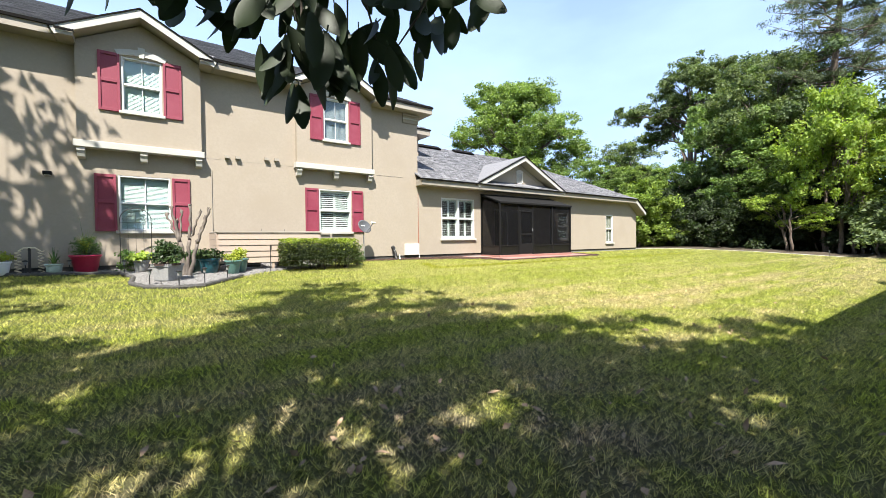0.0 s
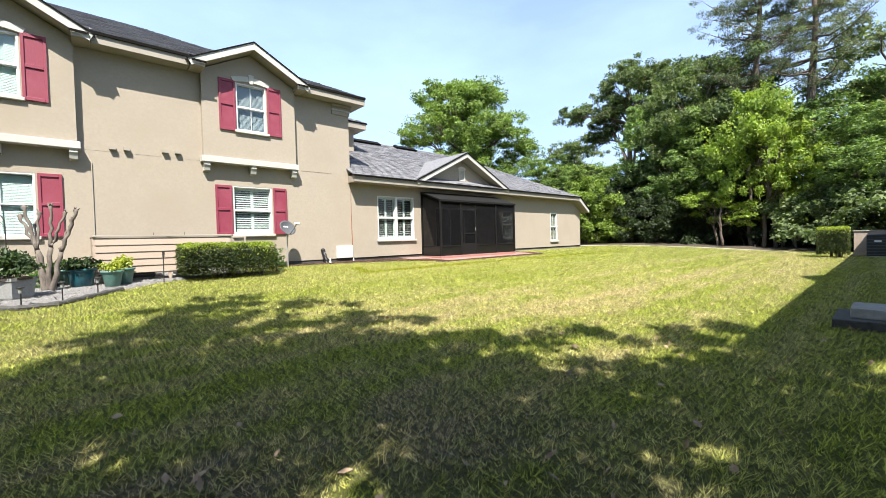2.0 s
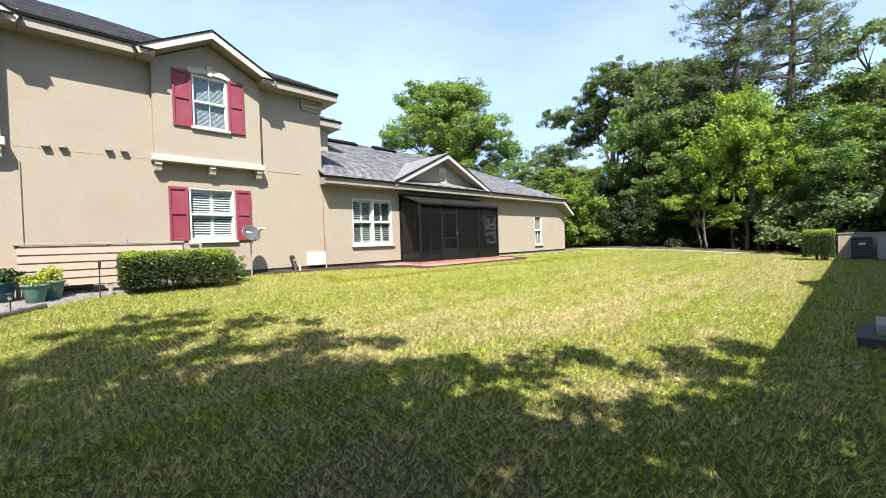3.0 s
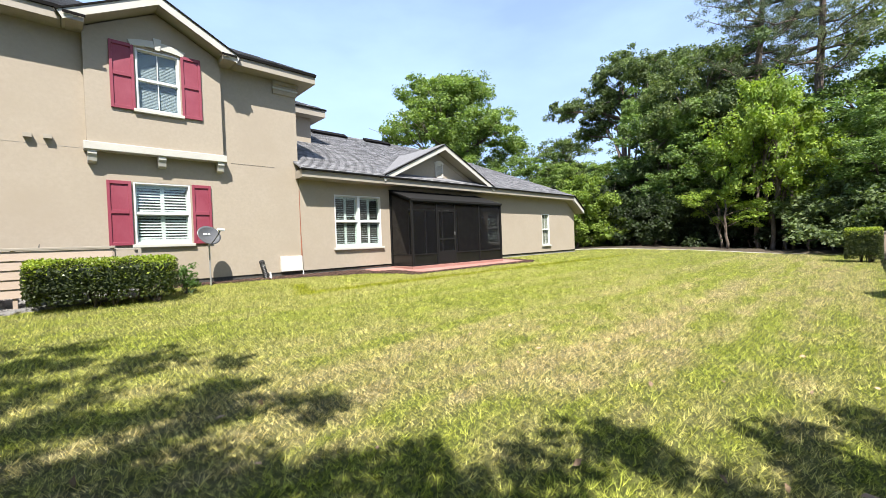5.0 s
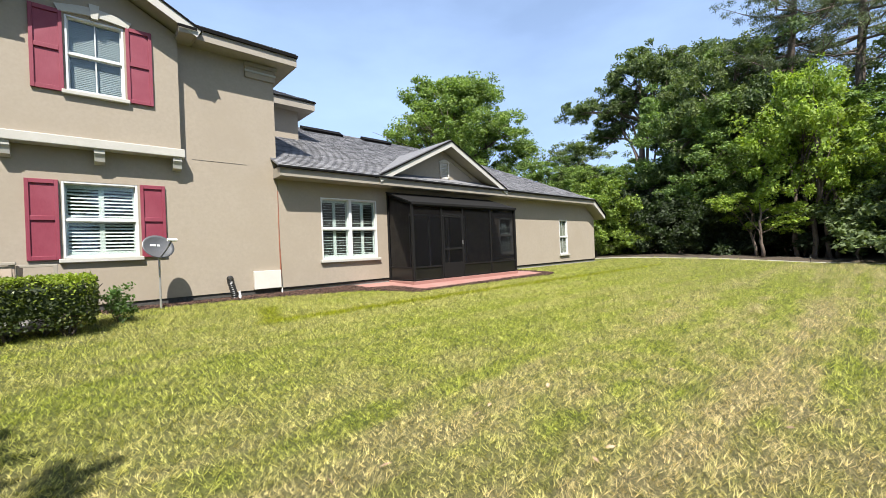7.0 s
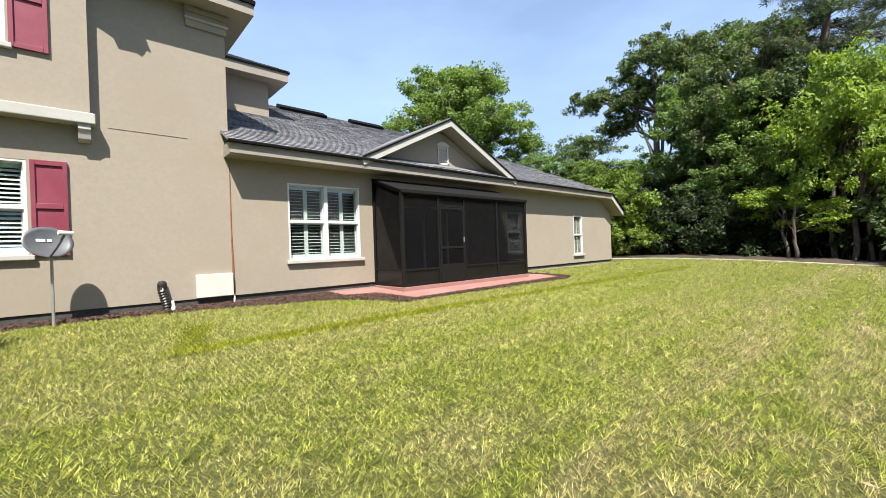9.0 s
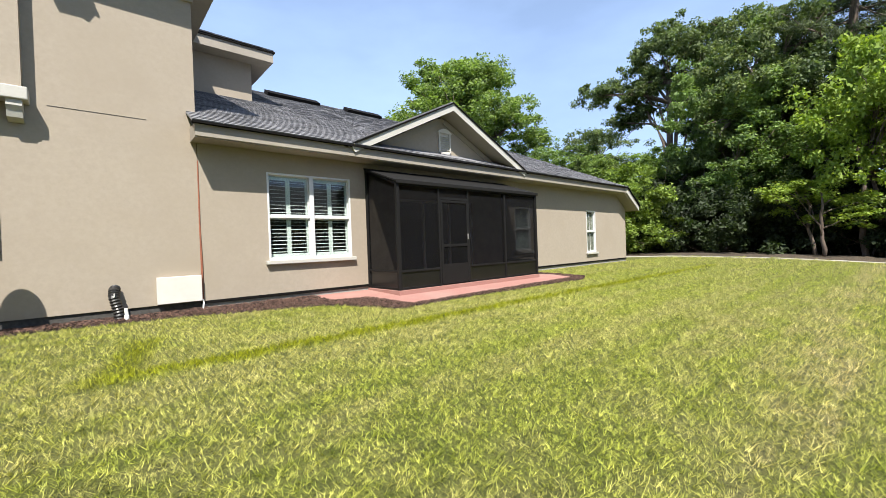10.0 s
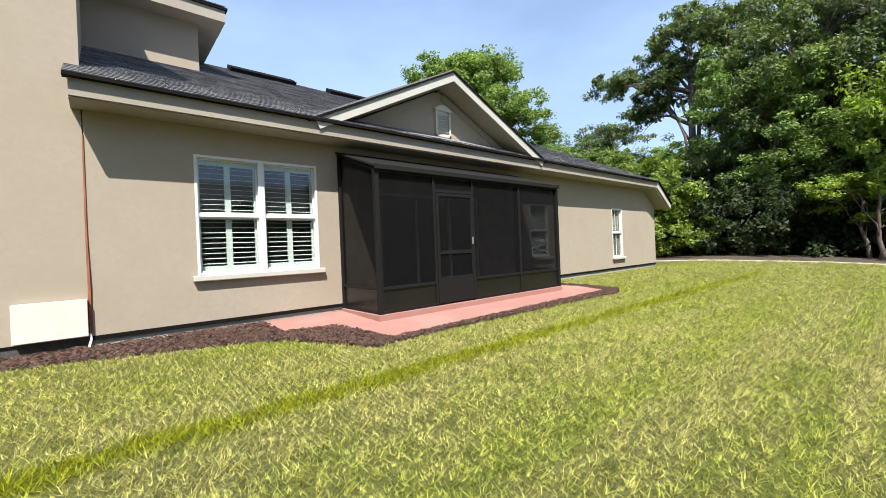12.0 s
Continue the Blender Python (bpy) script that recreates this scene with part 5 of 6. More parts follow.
def tree(name, label, seed, trunk_h, trunk_r, blobs, clumps, per, spread, leaf, mat, bark=BARK, stems=1, limbs=10, category="tree", up=0.6, inner=0.45):
    """A tree at the origin: tapered trunk with limbs, and a crown of leaf clumps in some ellipsoids."""
    rng = np.random.default_rng(seed)
    t = thing(name, label, category)
    g = Geo()
    puffs = shell(rng, blobs, max(4, clumps // 6), inner)
    k = spread * 1.9
    cen = np.repeat(puffs, 6, 0) + np.clip(rng.normal(0, 1, (len(puffs) * 6, 3)), -1.5, 1.5) * np.array([k, k, k * 0.42])
    for s in range(stems):
        off = rng.normal(0, 0.35, 2) * (stems > 1)
        top = Vector((off[0] * 2.2, off[1] * 2.2, trunk_h))
        pts = limb_path((off[0], off[1], -0.4), top, 0.0, rng, 6)
        r0 = trunk_r / math.sqrt(stems)
        g.tube(pts, [r0 * (1.25 - 0.75 * i / 6) for i in range(7)], 9)
        for k in range(limbs // stems):
            i = rng.integers(2, 7)
            c = cen[rng.integers(len(cen))]
            a = pts[i]
            ln = (Vector(c) - a).length
            path = limb_path(a, c, ln * 0.08, rng, 5)
            rr = r0 * 0.42
            g.tube(path, [rr * (1 - 0.85 * j / 5) for j in range(6)], 6)
            for _ in range(3):
                c2 = c + rng.normal(0, 1.5 * spread, 3)
                g.tube([path[3], (path[3] + Vector(c2)) / 2 + Vector(rng.normal(0, 0.15, 3)), Vector(c2)], [rr * 0.3, rr * 0.2, rr * 0.06], 5)
    tr = part("trunk", g, bark, t, smooth=True)
    sp = rng.uniform(0.55, 1.3, len(cen)) * spread
    V, F = leaf_quads(rng, cen, per, sp * 0.8, leaf[0], leaf[1], up=up, tri=True)
    cr = new("crown", fast_mesh("crown", V, F, mat))
    cr.parent = t
    return t


def place(t, x, y, turn=0.0, s=1.0, sz=None):
    t.location = (x, y, gz(x, y))
    t.rotation_euler = (0, 0, radians(turn))
    t.scale = (s, s, sz or s)
    return t


def copy_tree(t, x, y, turn, s, sz=None, label="", group=""):
    c = copy_thing(t, pose(x, y, gz(x, y), 0, 0, turn))
    c.scale = (s, s, sz or s)
    if label:
        tagged(c, label)
    return c


big = tree("tree", "tall broad-crowned shade tree in full green leaf behind the house", 21, 13.0, 0.42,
           [(0, 0, 16.0, 5.6, 5.6, 5.2), (-2.5, 1.5, 12.5, 4.5, 4.5, 3.6), (3.0, -1.2, 12.8, 4.2, 4.2, 3.6), (0.5, 0.5, 19.0, 3.4, 3.4, 2.8), (0, 0, 9.5, 4.6, 4.6, 2.8)],
           800, 118, 0.56, (0.26, 0.18), LEAF_MID, limbs=24, up=1.0)
place(big, 42.0, 39.3, 20, 1.33, 1.08)
oak = tree("tree", "tall dark-leaved woodland oak with open spreading limbs", 22, 10.0, 0.40,
           [(0, 0, 13.2, 4.6, 4.6, 3.2), (-3.2, 1.0, 10.5, 3.0, 3.0, 2.2), (3.0, -1.5, 10.8, 3.2, 3.2, 2.4), (0.5, -2.6, 7.6, 3.6, 3.6, 2.2), (-1.0, 2.8, 7.2, 3.4, 3.4, 2.2), (1.0, 0.5, 4.6, 3.4, 3.4, 2.0)],
           380, 96, 0.48, (0.24, 0.16), LEAF_DARK, limbs=22, up=1.0)
place(oak, 43.4, 10.6, 0, 1.0, 1.08)
veteran = tree("tree", "tall open-crowned oak with bare forked limbs at the wood's edge", 27, 14.5, 0.33,
               [(0.0, 0.3, 16.6, 2.9, 2.9, 2.6), (1.3, -2.0, 17.2, 2.4, 2.4, 1.9), (-0.6, 1.8, 13.4, 2.2, 2.2, 1.2), (-1.2, 5.4, 14.4, 2.1, 2.1, 1.15), (0.6, 3.4, 12.2, 1.9, 1.9, 0.9), (0.8, -2.6, 13.2, 2.3, 2.3, 1.3)],
               560, 84, 0.36, (0.22, 0.15), LEAF_DARK, limbs=26, up=0.9, inner=0.25)
place(veteran, 45.0, 18.4, 0, 1.0)
mid = tree("tree", "leafy green woodland tree with a rounded crown", 23, 9.0, 0.30,
           [(0, 0, 12.6, 3.6, 3.6, 3.0), (-1.8, 1.4, 9.6, 3.0, 3.0, 2.4), (2.0, -0.8, 9.4, 3.0, 3.0, 2.4), (0, 0, 6.2, 3.4, 3.4, 2.2), (0.5, 1.5, 3.6, 3.0, 3.0, 1.8)],
           330, 96, 0.48, (0.24, 0.16), LEAF_MID, limbs=18, up=1.0)
place(mid, 41.6, 13.2, 40, 0.95, 1.0)
spring = tree("tree", "slender young tree with bright spring-green leaves", 24, 6.2, 0.17,
              [(0, 0, 8.0, 2.2, 2.2, 1.6), (-1.3, 0.6, 6.0, 1.9, 1.9, 1.2), (1.2, -0.7, 6.3, 1.9, 1.9, 1.2), (0.2, 1.2, 4.4, 1.7, 1.7, 0.9), (-0.4, -1.4, 4.6, 1.7, 1.7, 0.9), (-0.8, 1.9, 3.0, 1.4, 1.4, 0.7)],
              150, 70, 0.36, (0.21, 0.14), LEAF_BRIGHT, bark=BARK, stems=2, limbs=14, up=1.2)
place(spring, 37.8, 6.5, 0, 1.0, 1.42)
bush = tree("bush", "rounded bright green bush at the end of the house", 25, 1.6, 0.10,
            [(0, 0, 2.2, 1.6, 1.6, 1.7), (0.9, -0.5, 1.5, 1.3, 1.3, 1.3), (-0.8, 0.6, 1.4, 1.3, 1.3, 1.3)], 160, 110, 0.28, (0.16, 0.11), LEAF_BUSH, stems=3, limbs=9, category="bush")
place(bush, 32.2, 17.2, 0, 1.5, 1.38)
# undergrowth whose leaf colour carries the shade under the trees
scrub = tree("shrub", "dense undergrowth shrub at the wood's edge, coloured dark for deep shade", 26, 1.8, 0.10,
             [(0, 0, 1.9, 2.2, 2.2, 1.8), (1.4, 0.6, 1.4, 1.6, 1.6, 1.3), (-1.3, -0.5, 1.3, 1.6, 1.6, 1.3)], 170, 90, 0.36, (0.20, 0.14), LEAF_DEEPSHADE, stems=3, limbs=9, category="shrub")
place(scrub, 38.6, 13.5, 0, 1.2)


thicket = tree("shrub", "loose mid-green shrub at the sunny edge of the wood", 28, 1.8, 0.10,
               [(0, 0, 2.0, 2.1, 2.1, 1.7), (1.4, 0.6, 1.5, 1.6, 1.6, 1.3), (-1.3, -0.5, 1.4, 1.6, 1.6, 1.3)], 150, 80, 0.36, (0.20, 0.14), LEAF_DARK, stems=3, limbs=9, category="shrub", up=1.0)
place(thicket, 37.6, 3.2, 0, 1.25, 1.2)
for x, y, turn, s, sz in ((37.2, -0.2, 150, 1.3, 1.3), (37.4, -4.0, 210, 1.4, 1.4)):
    copy_tree(thicket, x, y, turn, s, sz)


def pine_tree(seed, bend):
    """A tall pine: leaning bare trunk, crooked limbs from half its height and dense flat tufts of needles at their ends."""
    rng = np.random.default_rng(seed)
    t = thing("pine_tree", "very tall pine with a bare trunk and open crown", "tree")
    g = Geo()
    H = 25.5
    pts = [Vector((0.2 * math.sin(i * 0.9 + seed), bend * math.sin(i * 0.27) + 0.15 * math.cos(i * 1.3), -0.4 + i * H / 10)) for i in range(11)]
    g.tube(pts, [0.36 * (1.1 - 0.085 * i) for i in range(11)], 10)
    cen = []
    for k in range(44):
        f = 0.50 + 0.50 * (k + rng.uniform(0, 1)) / 44
        i = min(f * 10, 9.99)
        a = pts[int(i)].lerp(pts[int(i) + 1], i - int(i))
        ang = rng.uniform(0, math.tau)
        top = (f - 0.5) / 0.5
        ln = rng.uniform(2.0, 5.2) * (1.1 - 0.7 * top ** 2)
        b = a + Vector((math.cos(ang) * ln, math.sin(ang) * ln, rng.uniform(0.2, 1.7)))
        path = limb_path(a, b, -ln * 0.10, rng, 5)
        g.tube(path, [0.10, 0.08, 0.06, 0.045, 0.03, 0.012], 5)
        if f < 0.56 and k % 2:
            continue                      # dead lower limbs
        for j in range(10):
            p0 = path[2 + j % 4]
            q = p0 + Vector(rng.normal(0, 0.62, 3) * np.array([1, 1, 0.45])) + Vector((0, 0, 0.15))
            cen.append(tuple(q))
            g.tube([p0, q], [0.022, 0.008], 4)
    part("trunk", g, BARK, t, smooth=True)
    V, F = leaf_quads(rng, np.array(cen), 78, 0.30, 0.36, 0.040, flat=0.55, up=0.3)
    cr = new("crown", fast_mesh("crown", V, F, LEAF_PINE))
    cr.parent = t
    return t


pine = pine_tree(31, 0.9)
place(pine, 43.2, 6.4, 0, 1.0)
pine_b = pine_tree(33, -0.7)
place(pine_b, 43.5, 4.5, 0, 1.0)
# woodland behind the lawn
for x, y, turn, s, sz in ((49.5, 27.0, 70, 0.85, 0.80), (42.5, 11.6, 200, 0.85, 0.98), (46.5, 12.8, 310, 0.95, 1.10), (45.5, -1.5, 120, 1.1, 1.0), (40.5, -6.5, 30, 1.0, 0.9),
                          (52.5, 30.5, 240, 0.95, 0.86), (54.0, 17.0, 15, 0.9, 0.8)):
    copy_tree(oak, x, y, turn, s, sz)
for x, y, turn, s, sz in ((41.0, 19.6, 20, 0.85, 0.50), (45.5, 29.5, 120, 0.95, 0.74), (43.0, 23.6, 200, 0.8, 0.58), (39.0, 33.0, 320, 0.8, 0.62), (40.8, 13.4, 260, 0.9, 0.72), (43.0, 2.5, 60, 1.0, 0.8), (39.0, 0.0, 170, 0.85, 0.62),
                          (54.0, 24.0, 40, 1.0, 0.7), (54.0, 12.0, 150, 1.1, 1.0), (51.5, 0.0, 210, 1.1, 0.95), (60.0, 20.0, 80, 1.1, 0.75), (60.0, 33.0, 10, 1.2, 0.8)):
    copy_tree(mid, x, y, turn, s, sz)
for x, y, turn, s, sz in ((38.6, 5.0, 90, 0.8, 1.1), (39.4, 6.0, 200, 0.85, 1.5), (37.2, 8.4, 150, 0.75, 0.55)):
    copy_tree(spring, x, y, turn, s, sz)
copy_tree(bush, 35.6, 16.0, 80, 0.9, 0.75)
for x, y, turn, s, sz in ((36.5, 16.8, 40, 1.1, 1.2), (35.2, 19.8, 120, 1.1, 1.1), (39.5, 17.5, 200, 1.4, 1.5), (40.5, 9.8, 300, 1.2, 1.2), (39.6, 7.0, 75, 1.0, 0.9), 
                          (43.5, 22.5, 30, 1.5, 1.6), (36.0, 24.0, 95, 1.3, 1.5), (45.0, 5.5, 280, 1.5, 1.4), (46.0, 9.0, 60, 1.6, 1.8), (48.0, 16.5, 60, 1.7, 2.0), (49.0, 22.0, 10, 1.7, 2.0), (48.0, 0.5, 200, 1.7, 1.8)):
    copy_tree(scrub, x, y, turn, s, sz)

# trees behind the walk, whose shade falls on the lawn and the wall
# the crown's reach is given by where its shade lies on the lawn
MAG_X, MAG_Y = -3.2, -2.6
SHADE_POLY = [(-6.0, 0.5), (-5.5, 5.6), (-2.6, 6.3), (-0.8, 6.0), (0.2, 5.8), (1.0, 6.9), (2.2, 7.9), (3.4, 7.2), (3.8, 6.0), (4.1, 4.9), (5.2, 4.3), (5.75, 3.8),
              (5.9, 3.0), (6.2, 2.4), (6.65, 1.7), (7.1, 0.9), (6.6, -1.0), (2.0, -1.2), (-3.0, -0.8)]
SUN_SPOTS = ((0.83, 2.45, 0.62), (4.9, 2.6, 0.2), (0.6, 5.6, 0.5), (3.9, 5.3, 0.4), (-1.1, 5.4, 0.25), (2.4, 5.9, 0.25))
rng_mag = np.random.default_rng(40)
masses = []
gx_, gy_ = np.meshgrid(np.arange(-6.0, 7.4, 0.8), np.arange(-1.2, 8.2, 0.8))
spots = np.stack([gx_.ravel(), gy_.ravel()], -1) + rng_mag.uniform(-0.2, 0.2, (gx_.size, 2))
for sx, sy in spots[inside(SHADE_POLY, spots[:, 0], spots[:, 1])]:
    if any(math.hypot(sx - a, sy - b) < c + 0.12 for a, b, c in SUN_SPOTS):
        continue
    hh = 5.2 + 0.42 * max(sy, 0) + rng_mag.uniform(-0.5, 0.8)
    masses.append((sx - 0.389 * hh - MAG_X, sy - 0.556 * hh - MAG_Y, hh, 0.85, 0.85, 0.6))
for sx, sy, hh, rr in ((2.7, 8.6, 9.2, 0.55), (4.1, 7.2, 8.6, 0.5), (1.7, 8.0, 8.8, 0.5), (5.8, 3.9, 7.2, 0.3), (7.3, 1.1, 6.0, 0.6),
                       (4.1, 7.9, 8.8, 0.35), (4.2, 6.6, 8.4, 0.4), (3.9, 5.6, 8.0, 0.4), (4.2, 5.0, 7.8, 0.3), (-1.6, 7.5, 8.8, 0.45), (-3.0, 8.0, 9.0, 0.5), (0.2, 8.0, 9.0, 0.35),
                       (6.5, 1.9, 6.2, 0.5), (6.9, 1.3, 6.0, 0.5), (6.2, 2.5, 6.4, 0.4), (7.2, 0.5, 5.8, 0.5), (0.0, 2.9, 6.4, 0.35), (-0.4, 2.3, 6.2, 0.4)):
    masses.append((sx - 0.389 * hh - MAG_X, sy - 0.556 * hh - MAG_Y, hh, rr, rr, rr * 0.6))
# crown in the brightened leaf colour, which lifts the light beneath it
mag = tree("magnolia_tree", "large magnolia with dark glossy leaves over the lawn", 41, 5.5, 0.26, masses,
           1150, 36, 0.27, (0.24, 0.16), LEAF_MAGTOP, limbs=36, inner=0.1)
place(mag, -3.2, -2.6)
shade = copy_tree(spring, -10.5, 6.8, 60, 1.6, 1.75, label="tall thin-leaved tree that shades the end of the townhouse")
# three more unseen trees, added to hold back sky light from the walls
copy_tree(mid, -6.0, -9.0, 0, 1.1, 1.0)
copy_tree(oak, 1.5, -13.5, 140, 0.9, 0.8)
copy_tree(mid, -14.0, -2.0, 220, 1.2, 1.1)


# the low branch of the magnolia over the start of the walk
def leaf_mesh():
    g = Geo()
    n = 7
    top, bot = [], []
    vs, fs = [], []
    for i in range(n + 1):
        t = i / n
        w = 0.031 * math.sin(math.pi * min(1.0, t * 0.93 + 0.04)) ** 0.75
        zc = -0.025 * t * t
        vs += [(-w, t * 0.165, zc + 0.010 * (w / 0.034)), (0, t * 0.165, zc), (w, t * 0.165, zc + 0.010 * (w / 0.034))]
    for i in range(n):
        a = i * 3
        fs += [(a, a + 1, a + 4, a + 3), (a + 1, a + 2, a + 5, a + 4)]
    g.add(vs, fs)
    g.tube([(0, 0, 0), (0, -0.022, 0.004)], 0.0022, 5)
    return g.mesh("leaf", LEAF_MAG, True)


def magnolia_branch(parent):
    rng = np.random.default_rng(8)
    C = Vector((0.134, 1.27, 1.89))
    R, U, F = Vector((0.81, -0.586, 0)), Vector((0, 0, 1)), Vector((0.586, 0.81, 0))
    me = leaf_mesh()

    def at(px, py, dep=0.0):
        return C + R * (px * 0.00231) - U * (py * 0.00231) + F * dep

    g = Geo()
    # px, py from the branch's middle, in thousandths of about 1.9 m
    twigs = [((-200, -230), (-330, -90)), ((-200, -230), (-150, -60)), ((-60, -240), (-20, 10)), ((-20, -90), (-40, 50)), ((60, -240), (60, 0)), ((60, -120), (110, 10)), ((140, -230), (200, -40)), ((200, -60), (150, 20))]
    for (a, b), (c, d) in twigs:
        p, q = at(a, b), at(c, d)
        g.tube([p, (p + q) / 2 + Vector(rng.normal(0, 0.02, 3)), q], [0.006, 0.005, 0.003], 6)
    g.tube([at(-900, -700, -1.6), at(-420, -330, -0.5), at(-100, -250), at(160, -240), at(300, -260)], [0.05, 0.03, 0.014, 0.010, 0.006], 8)
    br = new("branch", g.mesh("branch", TWIG, True))
    keep(br, parent)
    groups = ((-310, -75, 28, 5, 0), (-250, -80, 18, 3, 1), (-150, -60, 45, 14, 0), (-100, -50, 25, 5, 1), (-20, -30, 60, 16, 0), (-35, 65, 26, 10, 1), (30, 40, 24, 7, 1), (65, 5, 42, 12, 0), (100, 40, 20, 5, 1), (200, -30, 32, 8, 1), (160, -90, 55, 12, 0), (10, -130, 145, 30, 0), (180, -115, 40, 5, 0), (-455, -85, 10, 1, 1), (-335, -120, 12, 2, 1))
    for cx, cy, s, n, hang in groups:
        for i in range(n):
            b = at(cx + rng.normal(0, s), cy + rng.normal(0, s * 0.55) - 25, rng.normal(0, 0.10) + 0.0009 * cx)
            ang = rng.normal(0, 0.4 if hang else 0.75)
            tilt = rng.normal(0, 0.35)
            d = (-U * math.cos(ang) + R * math.sin(ang) + F * math.sin(tilt)).normalized()
            side = d.cross(F + R * rng.normal(0, 0.5)).normalized()
            nn = side.cross(d)
            m = Matrix((side, d, nn)).transposed().to_4x4()
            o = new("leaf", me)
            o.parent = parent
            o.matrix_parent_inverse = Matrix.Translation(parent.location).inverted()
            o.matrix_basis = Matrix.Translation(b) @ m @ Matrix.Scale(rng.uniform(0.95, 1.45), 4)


magnolia_branch(mag)


def hedge(x0, x1, y0, y1, ztop, seed, label):
    rng = np.random.default_rng(seed)
    t = thing("hedge", label, "hedge", at=((x0 + x1) / 2, (y0 + y1) / 2, gz((x0 + x1) / 2, (y0 + y1) / 2)))
    zb = gz(x0, y0) + 0.17
    for i in range(9):
        g = Geo()
        bx, by = rng.uniform(x0 + 0.2, x1 - 0.2), rng.uniform(y0 + 0.25, y1 - 0.25)
        for k in range(4):
            g.tube([(bx, by, gz(bx, by) - 0.05), (bx + rng.normal(0, 0.1), by + rng.normal(0, 0.1), 0.5), (bx + rng.normal(0, 0.25), by + rng.normal(0, 0.2), ztop - 0.15)], [0.018, 0.013, 0.005], 5)
        keep(new("stem", g.mesh("stem", TWIG)), t)
    # near-black core box that stands for the shade between the leaves
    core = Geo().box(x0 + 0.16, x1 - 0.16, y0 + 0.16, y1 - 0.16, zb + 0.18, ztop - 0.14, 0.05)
    keep(new("inner_foliage", core.mesh("inner_foliage", LEAF_DEEPSHADE)), t)
    area = 2 * (x1 - x0 + y1 - y0) * (ztop - zb) + (x1 - x0) * (y1 - y0)
    n = int(area * 1500)
    P = rng.uniform((x0, y0, zb), (x1, y1, ztop), (n * 3, 3))
    dx = np.minimum(P[:, 0] - x0, x1 - P[:, 0])
    dy = np.minimum(P[:, 1] - y0, y1 - P[:, 1])
    dz = ztop - P[:, 2]
    dd = np.minimum(np.minimum(dx, dy), dz)
    lump = 0.09 * np.sin(P[:, 0] * 9 + seed) * np.sin(P[:, 1] * 8) * np.sin(P[:, 2] * 10)
    P = P[(dd < 0.13 + lump) & (dx + dz > 0.07) & (dy + dz > 0.07) & (dx + dy > 0.06)]
    P = P[rng.permutation(len(P))[:n]]
    P[:, 0] += np.where(P[:, 2] < zb + 0.15, (0.5 * (x0 + x1) - P[:, 0]) * 0.05, 0)
    # leaves near the top take the brighter, sunlit colour
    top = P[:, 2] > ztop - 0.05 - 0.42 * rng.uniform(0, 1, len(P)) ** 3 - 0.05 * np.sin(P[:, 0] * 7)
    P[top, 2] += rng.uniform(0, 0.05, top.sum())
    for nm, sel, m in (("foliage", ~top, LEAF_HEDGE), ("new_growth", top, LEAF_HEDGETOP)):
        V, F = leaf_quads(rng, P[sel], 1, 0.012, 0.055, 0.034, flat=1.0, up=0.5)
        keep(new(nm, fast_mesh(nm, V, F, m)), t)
    return t


hedge(2.72, 5.08, 11.78, 12.95, 1.13, 51, "clipped box hedge with yellow-green leaves, coloured brighter on its lit top")
hedge(27.9, 29.1, 1.20, 2.38, 1.18, 52, "small clipped green hedge by a siding screen")


def potted(name, label, x, y, prof, pot_mat, blobs, clumps, per, leaf, leaf_m, seed, rim=True, cat="potted plant", sides=24, up=0.5):
    """A pot turned from a profile of (radius, height), with soil and a plant."""
    rng = np.random.default_rng(seed)
    z = gz(x, y) + 0.035
    t = thing(name, label, cat, at=(x, y, z))
    g = Geo().lathe(0, 0, prof, sides)
    part("pot", g, pot_mat, t, smooth=sides > 8)
    r, h = prof[-1]
    part("soil", Geo().lathe(0, 0, [(r * 0.3, h - 0.05), (r * 0.93, h - 0.035), (r * 0.93, h + 0.004)], 16), MULCHSOIL, t)
    c = shell(rng, blobs, clumps, 0.2)
    V, F = leaf_quads(rng, c, per, 0.07, leaf[0], leaf[1], up=up)
    part("stems", _stems(rng, c, h), TWIG, t)
    o = new("foliage", fast_mesh("foliage", V, F, leaf_m))
    o.parent = t
    return t


def _stems(rng, cen, h):
    g = Geo()
    for c in cen[:14]:
        g.tube([(c[0] * 0.2, c[1] * 0.2, h - 0.04), (c[0] * 0.6, c[1] * 0.6, (h + c[2]) / 2), tuple(c)], [0.006, 0.005, 0.003], 5)
    return g


def blades_plant(parent, n, h0, hmin, hmax, w, spread, mat, seed, name="foliage"):
    """Upright strap leaves."""
    rng = np.random.default_rng(seed)
    g = Geo()
    for i in range(n):
        a = rng.uniform(0, math.tau)
        ln = rng.uniform(hmin, hmax)
        out = rng.uniform(0.15, 1.0) * spread
        d = Vector((math.cos(a), math.sin(a), 0))
        s = Vector((-math.sin(a), math.cos(a), 0))
        pts = [Vector((0, 0, h0)) + d * (0.03 + out * t * t) + Vector((0, 0, ln * (t - 0.35 * t * t * out / max(spread, 0.01)))) for t in (0, 0.35, 0.7, 1.0)]
        ws = (w, w * 0.9, w * 0.6, 0.001)
        vs = []
        for p, q in zip(pts, ws):
            vs += [tuple(p - s * q), tuple(p + s * q)]
        g.add(vs, [(0, 1, 3, 2), (2, 3, 5, 4), (4, 5, 7, 6)])
    part(name, g, mat, parent)


